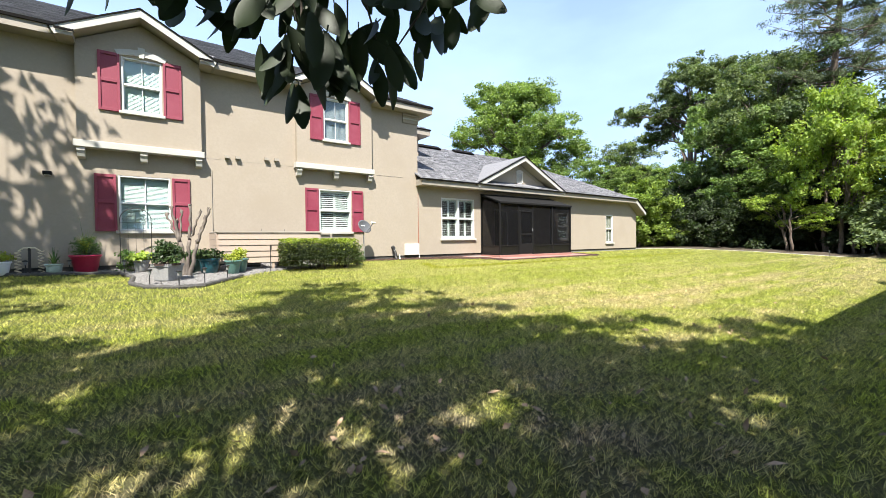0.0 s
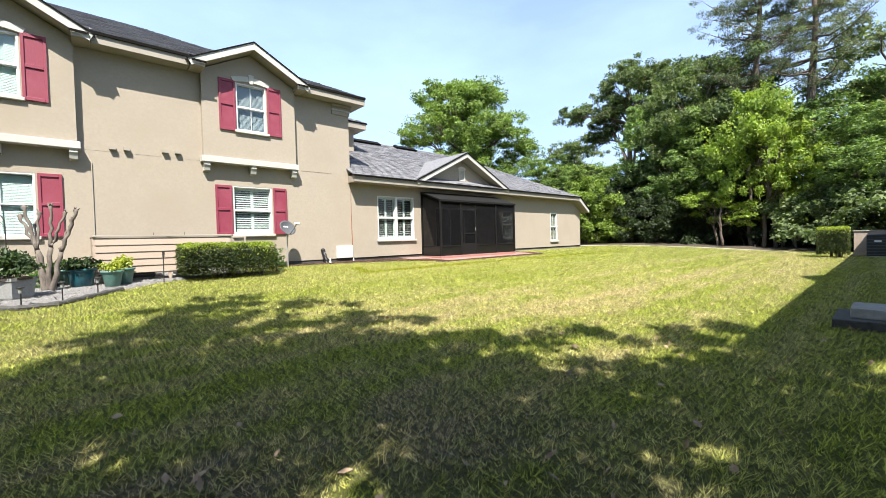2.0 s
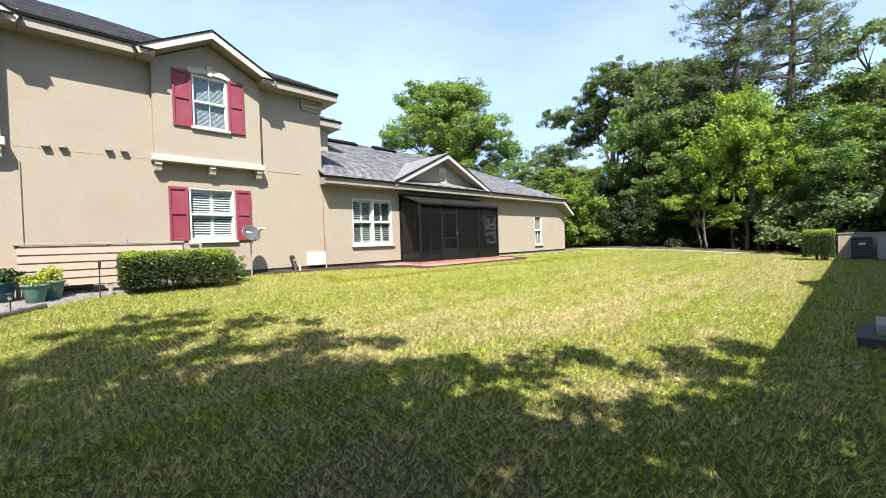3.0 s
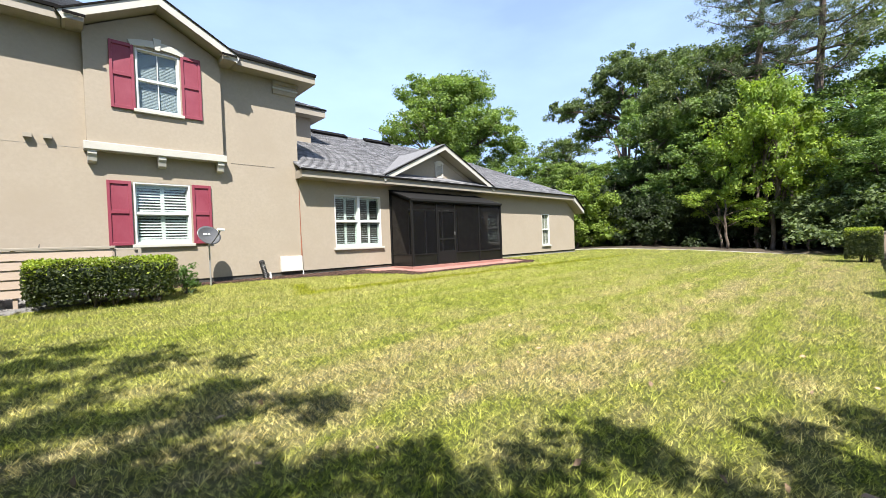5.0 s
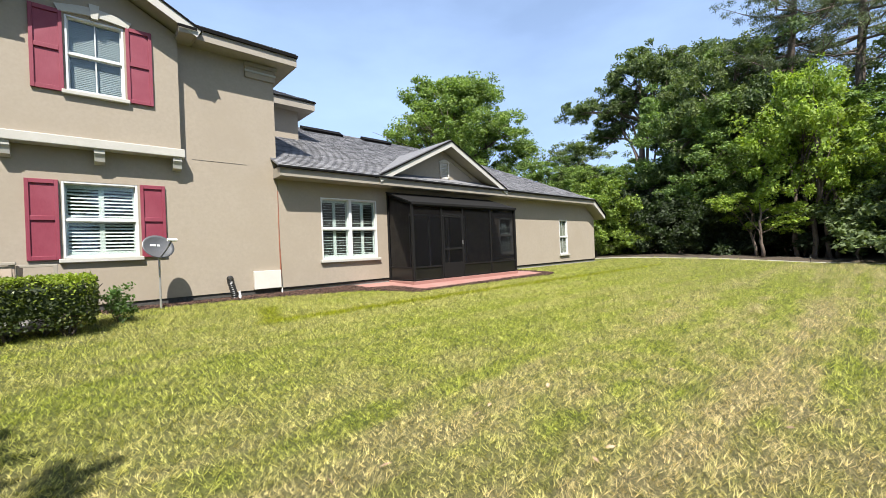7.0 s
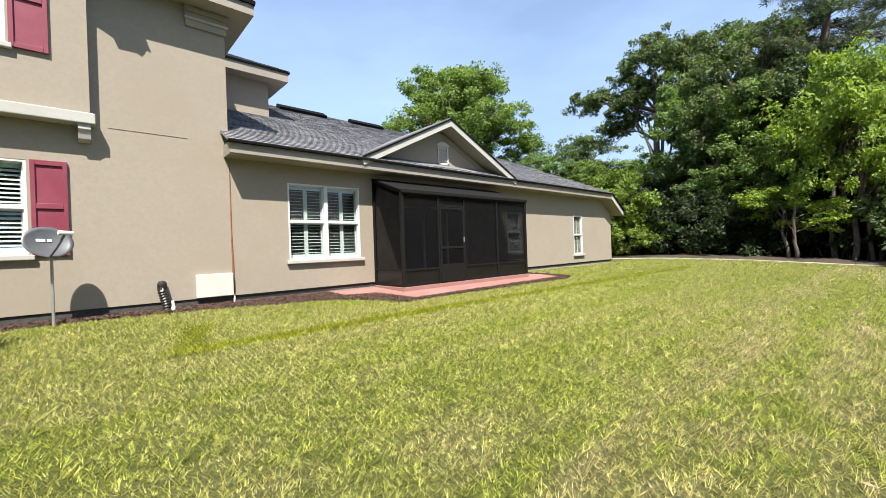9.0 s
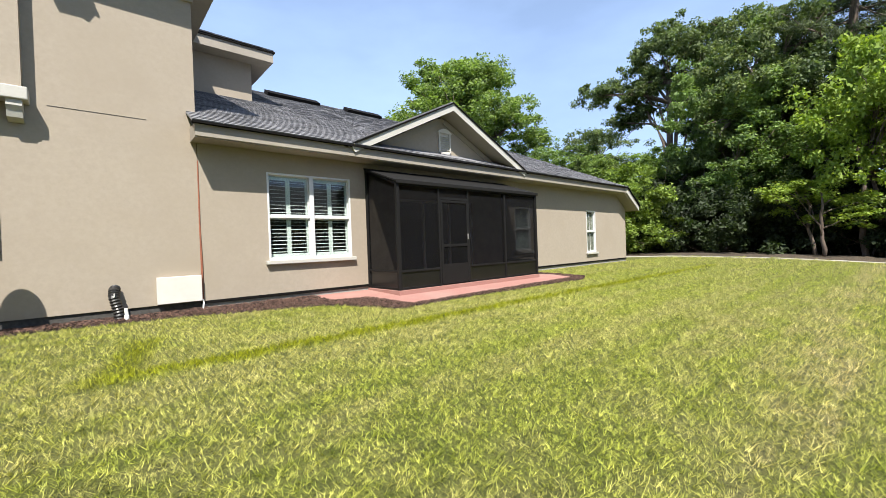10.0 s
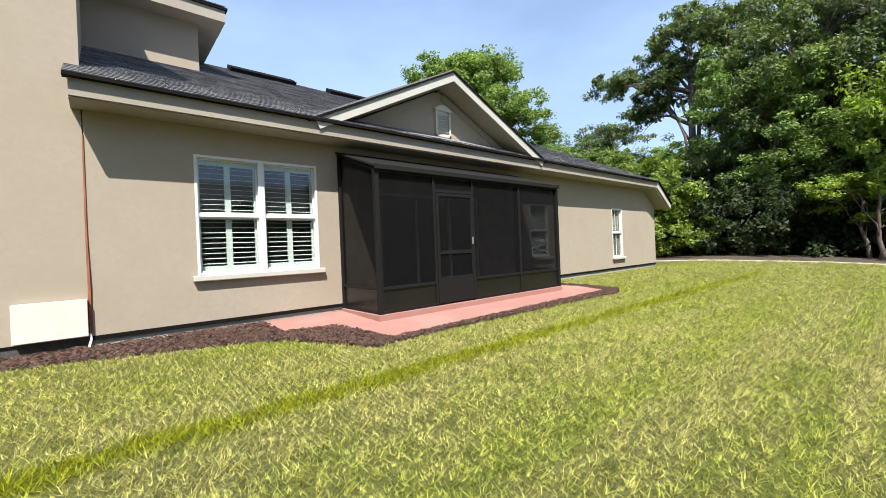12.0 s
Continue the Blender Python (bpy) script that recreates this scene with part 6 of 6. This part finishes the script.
def flared(r0, r1, h, lip=0.03):
    return [(r0 * 0.9, 0.0), (r0, 0.015), (r0 + (r1 - r0) * 0.8, h - 0.06), (r1 - 0.01, h - 0.055), (r1 + lip * 0.5, h - 0.045), (r1 + lip * 0.5, h), (r1 - 0.02, h)]


rp = potted("potted_plant", "big red pot with feathery green plant on gravel", -1.86, 13.98, flared(0.24, 0.33, 0.46), REDPOT, [(0, 0, 0.68, 0.30, 0.30, 0.26)], 60, 14, (0.12, 0.016), LEAF_POT, 61, up=0.1)
blades_plant(rp, 110, 0.44, 0.35, 0.80, 0.006, 0.36, LEAF_YEL, 62, "fronds")
blades_plant(rp, 5, 0.44, 0.9, 1.25, 0.006, 0.42, LEAF_POT, 59, "tall_stalks")
ap = potted("potted_plant", "pale green pot with a spiky aloe on gravel", -2.46, 13.86, flared(0.14, 0.17, 0.26), PINKPOT, [(0, 0, 0.30, 0.08, 0.08, 0.05)], 4, 6, (0.08, 0.02), LEAF_POT, 63)
blades_plant(ap, 13, 0.22, 0.3, 0.55, 0.017, 0.26, LEAF_POT, 64, "leaves")
potted("potted_plant", "square grey stone planter with a leafy shrub", -0.12, 11.25, [(0.25, 0.0), (0.27, 0.03), (0.31, 0.34), (0.335, 0.345), (0.335, 0.40), (0.30, 0.40)], STONEPOT,
       [(0, 0, 0.62, 0.34, 0.34, 0.22), (-0.05, 0, 0.78, 0.2, 0.2, 0.15)], 110, 15, (0.085, 0.038), LEAF_SHRUB, 65, sides=4)
potted("potted_plant", "small grey stone pot with broad light leaves", -0.66, 13.45, flared(0.14, 0.18, 0.32), STONEPOT, [(0, 0, 0.42, 0.24, 0.24, 0.1)], 26, 8, (0.17, 0.09), LEAF_BRIGHT, 66)
potted("potted_plant", "wide teal glazed pot with a spreading green plant", 0.86, 12.42, flared(0.20, 0.25, 0.40), BLUEPOT, [(0, 0, 0.50, 0.34, 0.34, 0.12)], 60, 14, (0.09, 0.045), LEAF_SHRUB, 67)
potted("potted_plant", "grey-green pot with yellow-green foliage", 1.38, 11.95, flared(0.14, 0.20, 0.37), GREENPOT, [(0, 0, 0.45, 0.20, 0.20, 0.09)], 34, 14, (0.07, 0.04), LEAF_YEL, 68)
potted("potted_plant", "light teal pot with bright yellow-green foliage", 1.62, 12.35, flared(0.15, 0.21, 0.38), GREENPOT, [(0, 0, 0.52, 0.18, 0.18, 0.12)], 34, 14, (0.07, 0.04), LEAF_YEL, 69)
potted("potted_plant", "green glazed pot with low green foliage", 0.52, 12.95, flared(0.16, 0.22, 0.36), GREENPOT, [(0, 0, 0.46, 0.26, 0.26, 0.12)], 40, 14, (0.09, 0.045), LEAF_POT, 70)
potted("potted_plant", "white pot with yellow-green foliage by the wall", -3.45, 13.98, flared(0.15, 0.20, 0.34), PVC, [(0, 0, 0.46, 0.24, 0.24, 0.1)], 34, 14, (0.07, 0.04), LEAF_YEL, 71)


def low_shrub(x, y, r, h, mat, seed, label):
    rng = np.random.default_rng(seed)
    t = thing("shrub", label, "shrub", at=(x, y, gz(x, y)))
    c = shell(rng, [(0, 0, h * 0.5, r, r, h * 0.5)], 46, 0.2)
    part("stems", _stems(rng, c, 0.05), TWIG, t)
    V, F = leaf_quads(rng, c, 16, 0.07, 0.085, 0.035)
    o = new("foliage", fast_mesh("foliage", V, F, mat))
    o.parent = t


low_shrub(-0.95, 13.75, 0.30, 0.60, LEAF_POT, 81, "low green climber at the foot of a trellis")
low_shrub(5.38, 12.75, 0.28, 0.78, LEAF_POT, 82, "loose narrow-leaved shrub beside the clipped hedge")
low_shrub(0.25, 12.85, 0.30, 0.55, LEAF_POT, 83, "small green plant among the pots")


# cut-back crape myrtle
def crape():
    x, y = 0.33, 12.11
    rng = np.random.default_rng(91)
    t = thing("crape_myrtle", "hard-pruned crape myrtle with bare knobbly stems", "tree", at=(x, y, gz(x, y)))
    R = Vector((0.81, -0.586, 0))
    D = Vector((0.586, 0.81, 0))

    def stem(a, e, r0, r1, name="stem"):
        """A crooked stem with a swollen, cut-off knuckle and a few stubs at its end."""
        g = Geo()
        n = 9
        pts = [a.lerp(e, i / n) + Vector(rng.normal(0, 0.016, 3)) * (0 < i < n) for i in range(n + 1)]
        rad = [(r0 + (r1 - r0) * i / n) * rng.uniform(0.88, 1.16) for i in range(n + 1)]
        rad[-1] = r1 * 1.7
        d = (e - a).normalized()
        g.tube(pts + [e + d * 0.035], rad + [r1 * 0.8], 9)
        for k in range(4):
            q = e + Vector(rng.normal(0, 0.02, 3))
            g.tube([q, q + (d + Vector(rng.normal(0, 0.7, 3))).normalized() * rng.uniform(0.04, 0.09)], [r1 * 0.7, r1 * 0.35], 6)
        part(name, g, CRAPE, t, smooth=True)
        return pts

    foot = Vector((0, 0, -0.05))
    for off, h, dep in ((-0.58, 1.66, 0.1), (-0.33, 1.82, -0.1), (0.10, 1.86, 0.0), (0.56, 1.74, 0.05)):
        knee = R * (off * 0.42) + D * dep * 0.5 + Vector((0, 0, h * 0.50))
        base = foot + R * off * 0.10
        low_part = [base.lerp(knee, i / 6) + Vector(rng.normal(0, 0.012, 3)) * (i > 0) for i in range(7)]
        part("trunk", Geo().tube(low_part, [0.056 - 0.003 * i + rng.uniform(0, 0.006) for i in range(7)], 9), CRAPE, t, smooth=True)
        stem(low_part[-1], R * off + D * dep + Vector((0, 0, h)), 0.036, 0.026)
        side = 0.22 if off < 0.3 else -0.16
        stem(low_part[-1], R * (off + side) + D * (dep + 0.08) + Vector((0, 0, h - rng.uniform(0.10, 0.26))), 0.030, 0.022)


crape()


def trellis():
    x0, x1, y = -1.12, -0.42, 13.80
    z0 = gz(x0, y)
    t = thing("trellis", "black wrought-iron arched garden trellis against the wall", "trellis", at=((x0 + x1) / 2, y, z0))
    xc, r = (x0 + x1) / 2, (x1 - x0) / 2
    zs = 1.72
    arch = [(x0, y, z0 - 0.1), (x0, y, zs)] + [(xc - r * math.cos(a * math.pi / 14), y, zs + r * 0.95 * math.sin(a * math.pi / 14)) for a in range(1, 14)] + [(x1, y, zs), (x1, y, z0 - 0.1)]
    fr = keep(new("frame", Geo().tube(arch, 0.010, 6).mesh("frame", WROUGHT, True)), t)
    for x in (xc - r * 0.5, xc, xc + r * 0.5):
        keep(new("bar", Geo().tube([(x, y, z0 + 0.2), (x, y, zs - 0.1 + (0.25 if x == xc else 0))], 0.005, 5).mesh("bar", WROUGHT)), t)
    for z in (0.75, 1.2, 1.65):
        keep(new("bar", Geo().tube([(x0, y, z), (x1, y, z)], 0.005, 5).mesh("bar", WROUGHT)), t)
    for s in (-1, 1):
        for k, (cx, cz, rr) in enumerate(((0.16, 1.80, 0.09), (0.10, 1.95, 0.07), (0.24, 1.72, 0.06))):
            pts = []
            for i in range(22):
                a = i * 0.42
                q = rr * (1 - i / 26)
                pts.append((xc + s * (cx + q * math.cos(a)), y, cz + q * math.sin(a)))
            keep(new("scroll", Geo().tube(pts, 0.005, 5).mesh("scroll", WROUGHT, True)), t)


trellis()


def path_light(x, y, h=0.34):
    z = gz(x, y) + 0.03
    t = thing("path_light", "small black solar path light on a stake", "garden light", group="solar path lights", at=(x, y, z))
    part("stake", Geo().tube([(0, 0, -0.1), (0, 0, h - 0.06)], 0.011, 8), BLACK, t)
    part("lens", Geo().lathe(0, 0, [(0.026, h - 0.10), (0.034, h - 0.03), (0.034, h - 0.012)], 12), STONEPOT, t)
    part("cap", Geo().lathe(0, 0, [(0.055, h - 0.012), (0.058, h), (0.030, h + 0.022), (0.006, h + 0.028)], 14), BLACK, t)
    return t


pl = path_light(-0.47, 10.61)
for x, y in ((0.05, 10.15), (0.57, 10.50), (1.09, 10.86), (-2.15, 13.72), (-1.02, 13.15), (-3.0, 13.95), (34.15, 5.9)):
    copy_thing(pl, pose(x, y, gz(x, y) + 0.03, 0, 0, 40 * x))


def coil_ornament():
    x, y = -2.93, 14.0
    z = gz(x, y)
    t = thing("garden_ornament", "dark stake with two pale hanging rope coils", "garden ornament", at=(x, y, z))
    part("stake", Geo().tube([(0, 0, -0.1), (0, 0, 0.70)], 0.028, 8), WROUGHT, t)
    part("crossbar", Geo().tube([(-0.20, 0, 0.62), (-0.1, 0, 0.70), (0.1, 0, 0.70), (0.20, 0, 0.62)], 0.02, 8), ROPE, t)
    for s in (-1, 1):
        pts = [(s * 0.21 + 0.055 * math.cos(i * 0.75), 0.055 * math.sin(i * 0.75), 0.62 - i * 0.0105) for i in range(56)]
        part("coil", Geo().tube(pts, 0.017 if s < 0 else 0.010, 6), ROPE, t, smooth=True)


coil_ornament()


# siding screen that hides the air conditioners
def siding_screen():
    t = thing("siding_screen", "beige clapboard screen fence in front of air conditioners", "fence", at=(1.1, 12.72, gz(1.1, 12.72)))

    def p(name, g, m=SIDING, label=""):
        o = keep(new(name, g.mesh(name, m)), t)
        if label:
            tagged(o, label)

    x0, x1, y = 1.12, 4.05, 12.72
    for x in (x0, 2.6, x1):
        p("post", Geo().box(x - 0.035, x + 0.035, y - 0.03, y + 0.04, gz(x, y) - 0.05, 1.36, 0.006))
    z = 0.46
    for i in range(5):
        g = Geo()
        zt = z + 0.172
        g.add([(x0, y - 0.055, z), (x1, y - 0.055, z), (x1, y - 0.032, zt), (x0, y - 0.032, zt), (x0, y - 0.03, z), (x1, y - 0.03, z), (x1, y - 0.02, zt), (x0, y - 0.02, zt)],
              [(0, 1, 2, 3), (4, 7, 6, 5), (0, 4, 5, 1), (1, 5, 6, 2), (3, 7, 4, 0)])
        p("board", g)
        z += 0.176
    p("cap_rail", Geo().box(x0 - 0.05, x1 + 0.05, y - 0.07, y + 0.05, 1.352, 1.40, 0.008), FASCIA)
    for i in range(5):
        z = 0.46 + i * 0.176
        p("board", Geo().box(x0 - 0.05, x0 - 0.03, y + 0.0, 14.37, z, z + 0.170))
        p("board", Geo().box(x1 + 0.04, x1 + 0.06, y + 0.02, 13.7, z, z + 0.170))
    p("cap_rail", Geo().box(x0 - 0.06, x0 + 0.0, y + 0.05, 14.37, 1.352, 1.395, 0.006), FASCIA)
    p("end_post", Geo().box(4.52, 4.58, 12.98, 13.04, gz(4.5, 13), 1.34, 0.006), FASCIA)
    p("end_rail", Geo().box(4.1, 4.58, 12.99, 13.03, 1.30, 1.345, 0.006), FASCIA)
    for x in (2.27, 2.95):
        p("spike", Geo().tube([(x, y, 1.40), (x + 0.01, y, 1.47)], [0.010, 0.004], 6), EDGING)


siding_screen()


def condenser(x, y, s, h, base, label):
    z = base
    t = thing("air_conditioner", label, "air conditioner", at=(x, y, z))
    part("pad", Geo().box(-s / 2 - 0.05, s / 2 + 0.05, -s / 2 - 0.05, s / 2 + 0.05, -0.1, 0.05, 0.01), CONCRETE, t)
    part("cabinet", Geo().box(-s / 2, s / 2, -s / 2, s / 2, 0.05, h, 0.02), BLACK, t)
    for i in range(12):
        zz = 0.12 + i * (h - 0.2) / 12
        g = Geo().box(-s / 2 - 0.012, s / 2 + 0.012, -s / 2 - 0.012, s / 2 + 0.012, zz, zz + 0.016)
        part("louver", g, DISHGREY, t)
    part("label_plate", Geo().box(-s / 2 - 0.018, -s / 2 - 0.012, -0.14, 0.10, h * 0.68, h * 0.76), PVC, t)
    part("top_grille", Geo().lathe(0, 0, [(s * 0.42, h), (s * 0.42, h + 0.03), (s * 0.1, h + 0.04)], 20), DISHGREY, t)


condenser(1.95, 13.5, 0.75, 0.75, gz(1.9, 13.5), "dark air conditioner behind a clapboard screen")
condenser(3.2, 13.5, 0.75, 0.75, gz(3.2, 13.5), "dark air conditioner behind a clapboard screen")
condenser(29.85, 0.32, 0.72, 1.08, gz(29.8, 0.3), "dark air conditioner beside a small hedge")


def far_screen():
    t = thing("siding_screen", "beige clapboard screen with green cap behind an air conditioner", "fence", at=(30.5, 0.0, gz(30, 0)))
    zb = gz(30, 0)
    for i in range(7):
        z = zb + 0.06 + i * 0.172
        keep(new("board", Geo().box(30.48, 30.5, -3.0, 1.15, z, z + 0.168).mesh("board", SIDING)), t)
    for y in (-3.0, -1.0, 1.12):
        keep(new("post", Geo().box(30.50, 30.57, y - 0.035, y + 0.035, zb - 0.05, zb + 1.27, 0.006).mesh("post", SIDING)), t)
    keep(new("cap_rail", Geo().box(30.44, 30.6, -3.05, 1.2, zb + 1.27, zb + 1.32, 0.008).mesh("cap_rail", FASCIA)), t)
    u = thing("utility_box", "grey metal utility cabinet beside an air conditioner", "utility box", at=(30.2, -0.45, zb))
    part("cabinet", Geo().box(-0.16, 0.16, -0.26, 0.26, 0.0, 1.05, 0.015), STEEL, u)
    part("lid", Geo().box(-0.18, 0.18, -0.28, 0.28, 1.05, 1.09, 0.008), STEEL, u)


far_screen()


def utility_pad():
    z = gz(9.2, 0.1)
    t = thing("utility_cover", "stacked concrete utility cover slabs set in the lawn", "utility cover", at=(9.3, 0.05, z))
    part("base_slab", Geo().box(-0.55, 0.55, -0.5, 0.5, -0.08, 0.14, 0.015), EDGING, t, "dark lower slab")
    part("top_slab", Geo().box(-0.32, 0.42, -0.40, 0.32, 0.14, 0.28, 0.012), CONCRETE, t, "pale grey upper slab")


utility_pad()


# satellite dish on a post
def sat_dish():
    x, y = 6.16, 13.88
    z = gz(x, y)
    t = thing("satellite_dish", "grey satellite dish on a thin steel post by the wall", "satellite dish", at=(x, y, z))
    part("post", Geo().tube([(0, 0, -0.1), (0, 0, 1.22)], 0.021, 10), STEEL, t)
    n = Vector((0.30, -0.86, 0.42)).normalized()
    u = Vector((0.95, 0.30, -0.05))
    u = (u - n * u.dot(n)).normalized()
    v = n.cross(u)
    if v.z < 0:
        v = -v
    C = Vector((-0.02, -0.15, 1.36))
    vs, fs = [], []
    rings, sides = 6, 32
    for off in (0.0, -0.012):
        vs.append(tuple(C + n * (off - 0.07)))
        for i in range(1, rings + 1):
            r = i / rings
            for k in range(sides):
                a = k * math.tau / sides
                vs.append(tuple(C + u * (0.31 * r * math.cos(a)) + v * (0.27 * r * math.sin(a)) + n * (off - 0.07 * (1 - r * r))))
    m = 1 + rings * sides
    for s in (0, m):
        for k in range(sides):
            f = (s, s + 1 + k, s + 1 + (k + 1) % sides)
            fs.append(f if s == 0 else f[::-1])
        for i in range(rings - 1):
            for k in range(sides):
                a0 = s + 1 + i * sides + k
                a1 = s + 1 + i * sides + (k + 1) % sides
                f = (a0, a0 + sides, a1 + sides, a1)
                fs.append(f if s == 0 else f[::-1])
    for k in range(sides):
        a0 = 1 + (rings - 1) * sides + k
        a1 = 1 + (rings - 1) * sides + (k + 1) % sides
        fs.append((a0, a0 + m, a1 + m, a1))
    part("reflector", Geo().add(vs, fs), DISHGREY, t, "oval grey reflector", smooth=True)
    part("bracket", Geo().tube([(0, 0, 1.18), tuple(C - n * 0.10), tuple(C - n * 0.075)], 0.026, 8), STEEL, t)
    tip = C + n * 0.36 + v * -0.02 + u * 0.10
    foot = C - v * 0.25 - n * 0.02
    part("arm", Geo().tube([tuple(C - n * 0.09 - v * 0.1), tuple(foot), tuple((foot + tip) / 2 + v * -0.02), tuple(tip)], 0.017, 8), DISHGREY, t)
    part("receiver", Geo().tube([tuple(tip - u * 0.09), tuple(tip + u * 0.09)], 0.034, 10), PVC, t, "white receiver head")
    # pale mark on the reflector
    for a, b in ((-0.13, -0.02), (0.0, 0.06)):
        q = [C + u * a + v * 0.03 + n * -0.055, C + u * b + v * 0.03 + n * -0.055, C + u * b + v * 0.075 + n * -0.052, C + u * a + v * 0.075 + n * -0.052]
        part("mark", Geo().sheet([tuple(p_) for p_ in q], 0.003), WHITE, t)


sat_dish()


# drain pipe, stub and cover on the wall
def downpipe():
    x, y = 7.66, 14.18
    z = gz(x, y)
    t = thing("drain_pipe", "black corrugated plastic drain pipe against the wall", "pipe", at=(x, y, z))
    path = [Vector((0.06, -0.03, -0.05)), Vector((0.05, -0.02, 0.12)), Vector((0.02, 0.0, 0.26)), Vector((-0.01, 0.03, 0.40)), Vector((0.0, 0.10, 0.50)), Vector((0.02, 0.20, 0.52))]
    pts, rad = [], []
    for i in range(len(path) - 1):
        for k in range(6):
            pts.append(path[i].lerp(path[i + 1], k / 6))
            rad.append(0.078 if (i * 6 + k) % 2 else 0.064)
    part("pipe", Geo().tube(pts, rad, 14), BLACK, t)
    part("clip", Geo().tube([(-0.005, -0.055, 0.40), (-0.005, -0.06, 0.46)], 0.008, 6), PVC, t)
    s = thing("pipe_stub", "short white plastic pipe stub in the mulch", "pipe", at=(7.80, 14.02, gz(7.8, 14)))
    part("stub", Geo().tube([(0.02, 0, -0.05), (0, 0, 0.12), (-0.01, 0, 0.22)], 0.026, 12), PVC, s)
    part("collar", Geo().lathe(0, 0, [(0.034, 0.03), (0.034, 0.10), (0.03, 0.11)], 14), PVC, s)
    c = thing("wall_cover", "flat off-white rectangular cover on the stucco wall", "cover", at=(8.59, 14.33, 0.47))
    part("panel", Geo().box(-0.345, 0.345, -0.03, 0.065, 0.0, 0.475, 0.006), BOXWHITE, c)
    part("drain", Geo().tube([(0.36, 0.03, 0.02), (0.37, 0.0, -0.05), (0.34, -0.06, -0.16)], 0.014, 8), PVC, c)


downpipe()
shep = thing("garden_stake", "thin dark metal garden stake by a hedge", "garden stake", at=(2.36, 12.0, gz(2.36, 12)))
part("rod", Geo().tube([(0, 0, -0.1), (0.01, 0, 0.78)], 0.012, 8), WROUGHT, shep)
part("head", Geo().tube([(0.01, 0, 0.66), (0.012, 0, 0.80)], [0.022, 0.028], 8), WROUGHT, shep)


# fallen leaves
def fallen():
    rng = np.random.default_rng(77)
    n = 170
    x = np.concatenate([rng.normal(1.2, 1.8, 110), rng.uniform(-2, 10, 60)])
    y = np.concatenate([rng.normal(1.6, 1.2, 110), rng.uniform(0, 6, 60)])
    c = np.stack([x, y, ground_z(x, y) + 0.045], -1)
    V, F = leaf_quads(rng, c, 1, 0.003, 0.10, 0.045, flat=0.5, up=2.5)
    tagged(new("fallen_leaves", fast_mesh("fallen_leaves", V, F, DEADLEAF)), "scattered dry brown leaves lying on the lawn", "leaves", kind="stuff")


fallen()


# ---- the neighbouring house beside the walk, which shades that edge of the lawn
def neighbour():
    t = thing("neighbour_house", "one-storey beige stucco house beside the lawn", "house")
    yw, ye = -1.38, -0.82
    part("wall", Geo().box(6.05, 44, yw - 0.2, yw, -0.5, 3.2), STUCCO, t)
    part("end_wall", Geo().box(6.05, 6.25, -12.0, yw - 0.2, -0.5, 3.2), STUCCO, t)
    part("fascia", Geo().box(5.65, 44, ye - 0.03, ye, 3.2, 3.42), FASCIA, t)
    part("soffit", Geo().box(5.65, 44, yw, ye - 0.03, 3.2, 3.23), FASCIA, t)
    g = Geo()
    ze_, yr_ = 3.44, -6.9
    zr_ = ze_ + 6.0 * 0.45
    g.sheet([(44, ye + 0.03, ze_), (5.6, ye + 0.03, ze_), (11.6, yr_, zr_), (44, yr_, zr_)], 0.05)
    g.sheet([(5.6, ye + 0.03, ze_), (5.6, -12.8, ze_), (11.6, yr_, zr_)], 0.05)
    g.sheet([(11.6, yr_, zr_), (5.6, -12.8, ze_), (44, -12.8, ze_), (44, yr_, zr_)], 0.05)
    part("roof", g, SHINGLE, t)
    gx, hw = 15.0, 1.3
    part("gable", Geo().prism([(gx - hw, 3.40), (gx, 4.35), (gx + hw, 3.40)], -3.2, ye + 0.02), STUCCO, t)


neighbour()

# ---- the nearest shingles, one by one, along the low eave
corner, along, up_, nrm_, single = NEAR_SHINGLES
tabs = {}
for u0, u1, v, lift in single:
    w = round((u1 - u0) / 0.02) * 0.02
    if w not in tabs:
        me = bpy.data.meshes.new("shingle")
        me.from_pydata(tab_verts((0, 0, 0), along, up_, nrm_, 0.0, max(w, 0.04), 0.0, 0.002), [], TAB_FACES)
        me.materials.append(SHINGLE_PIECE)
        tabs[w] = me
    o = new("shingle", tabs[w])
    o.parent = low
    o.location = Vector(corner) + along * u0 + up_ * v
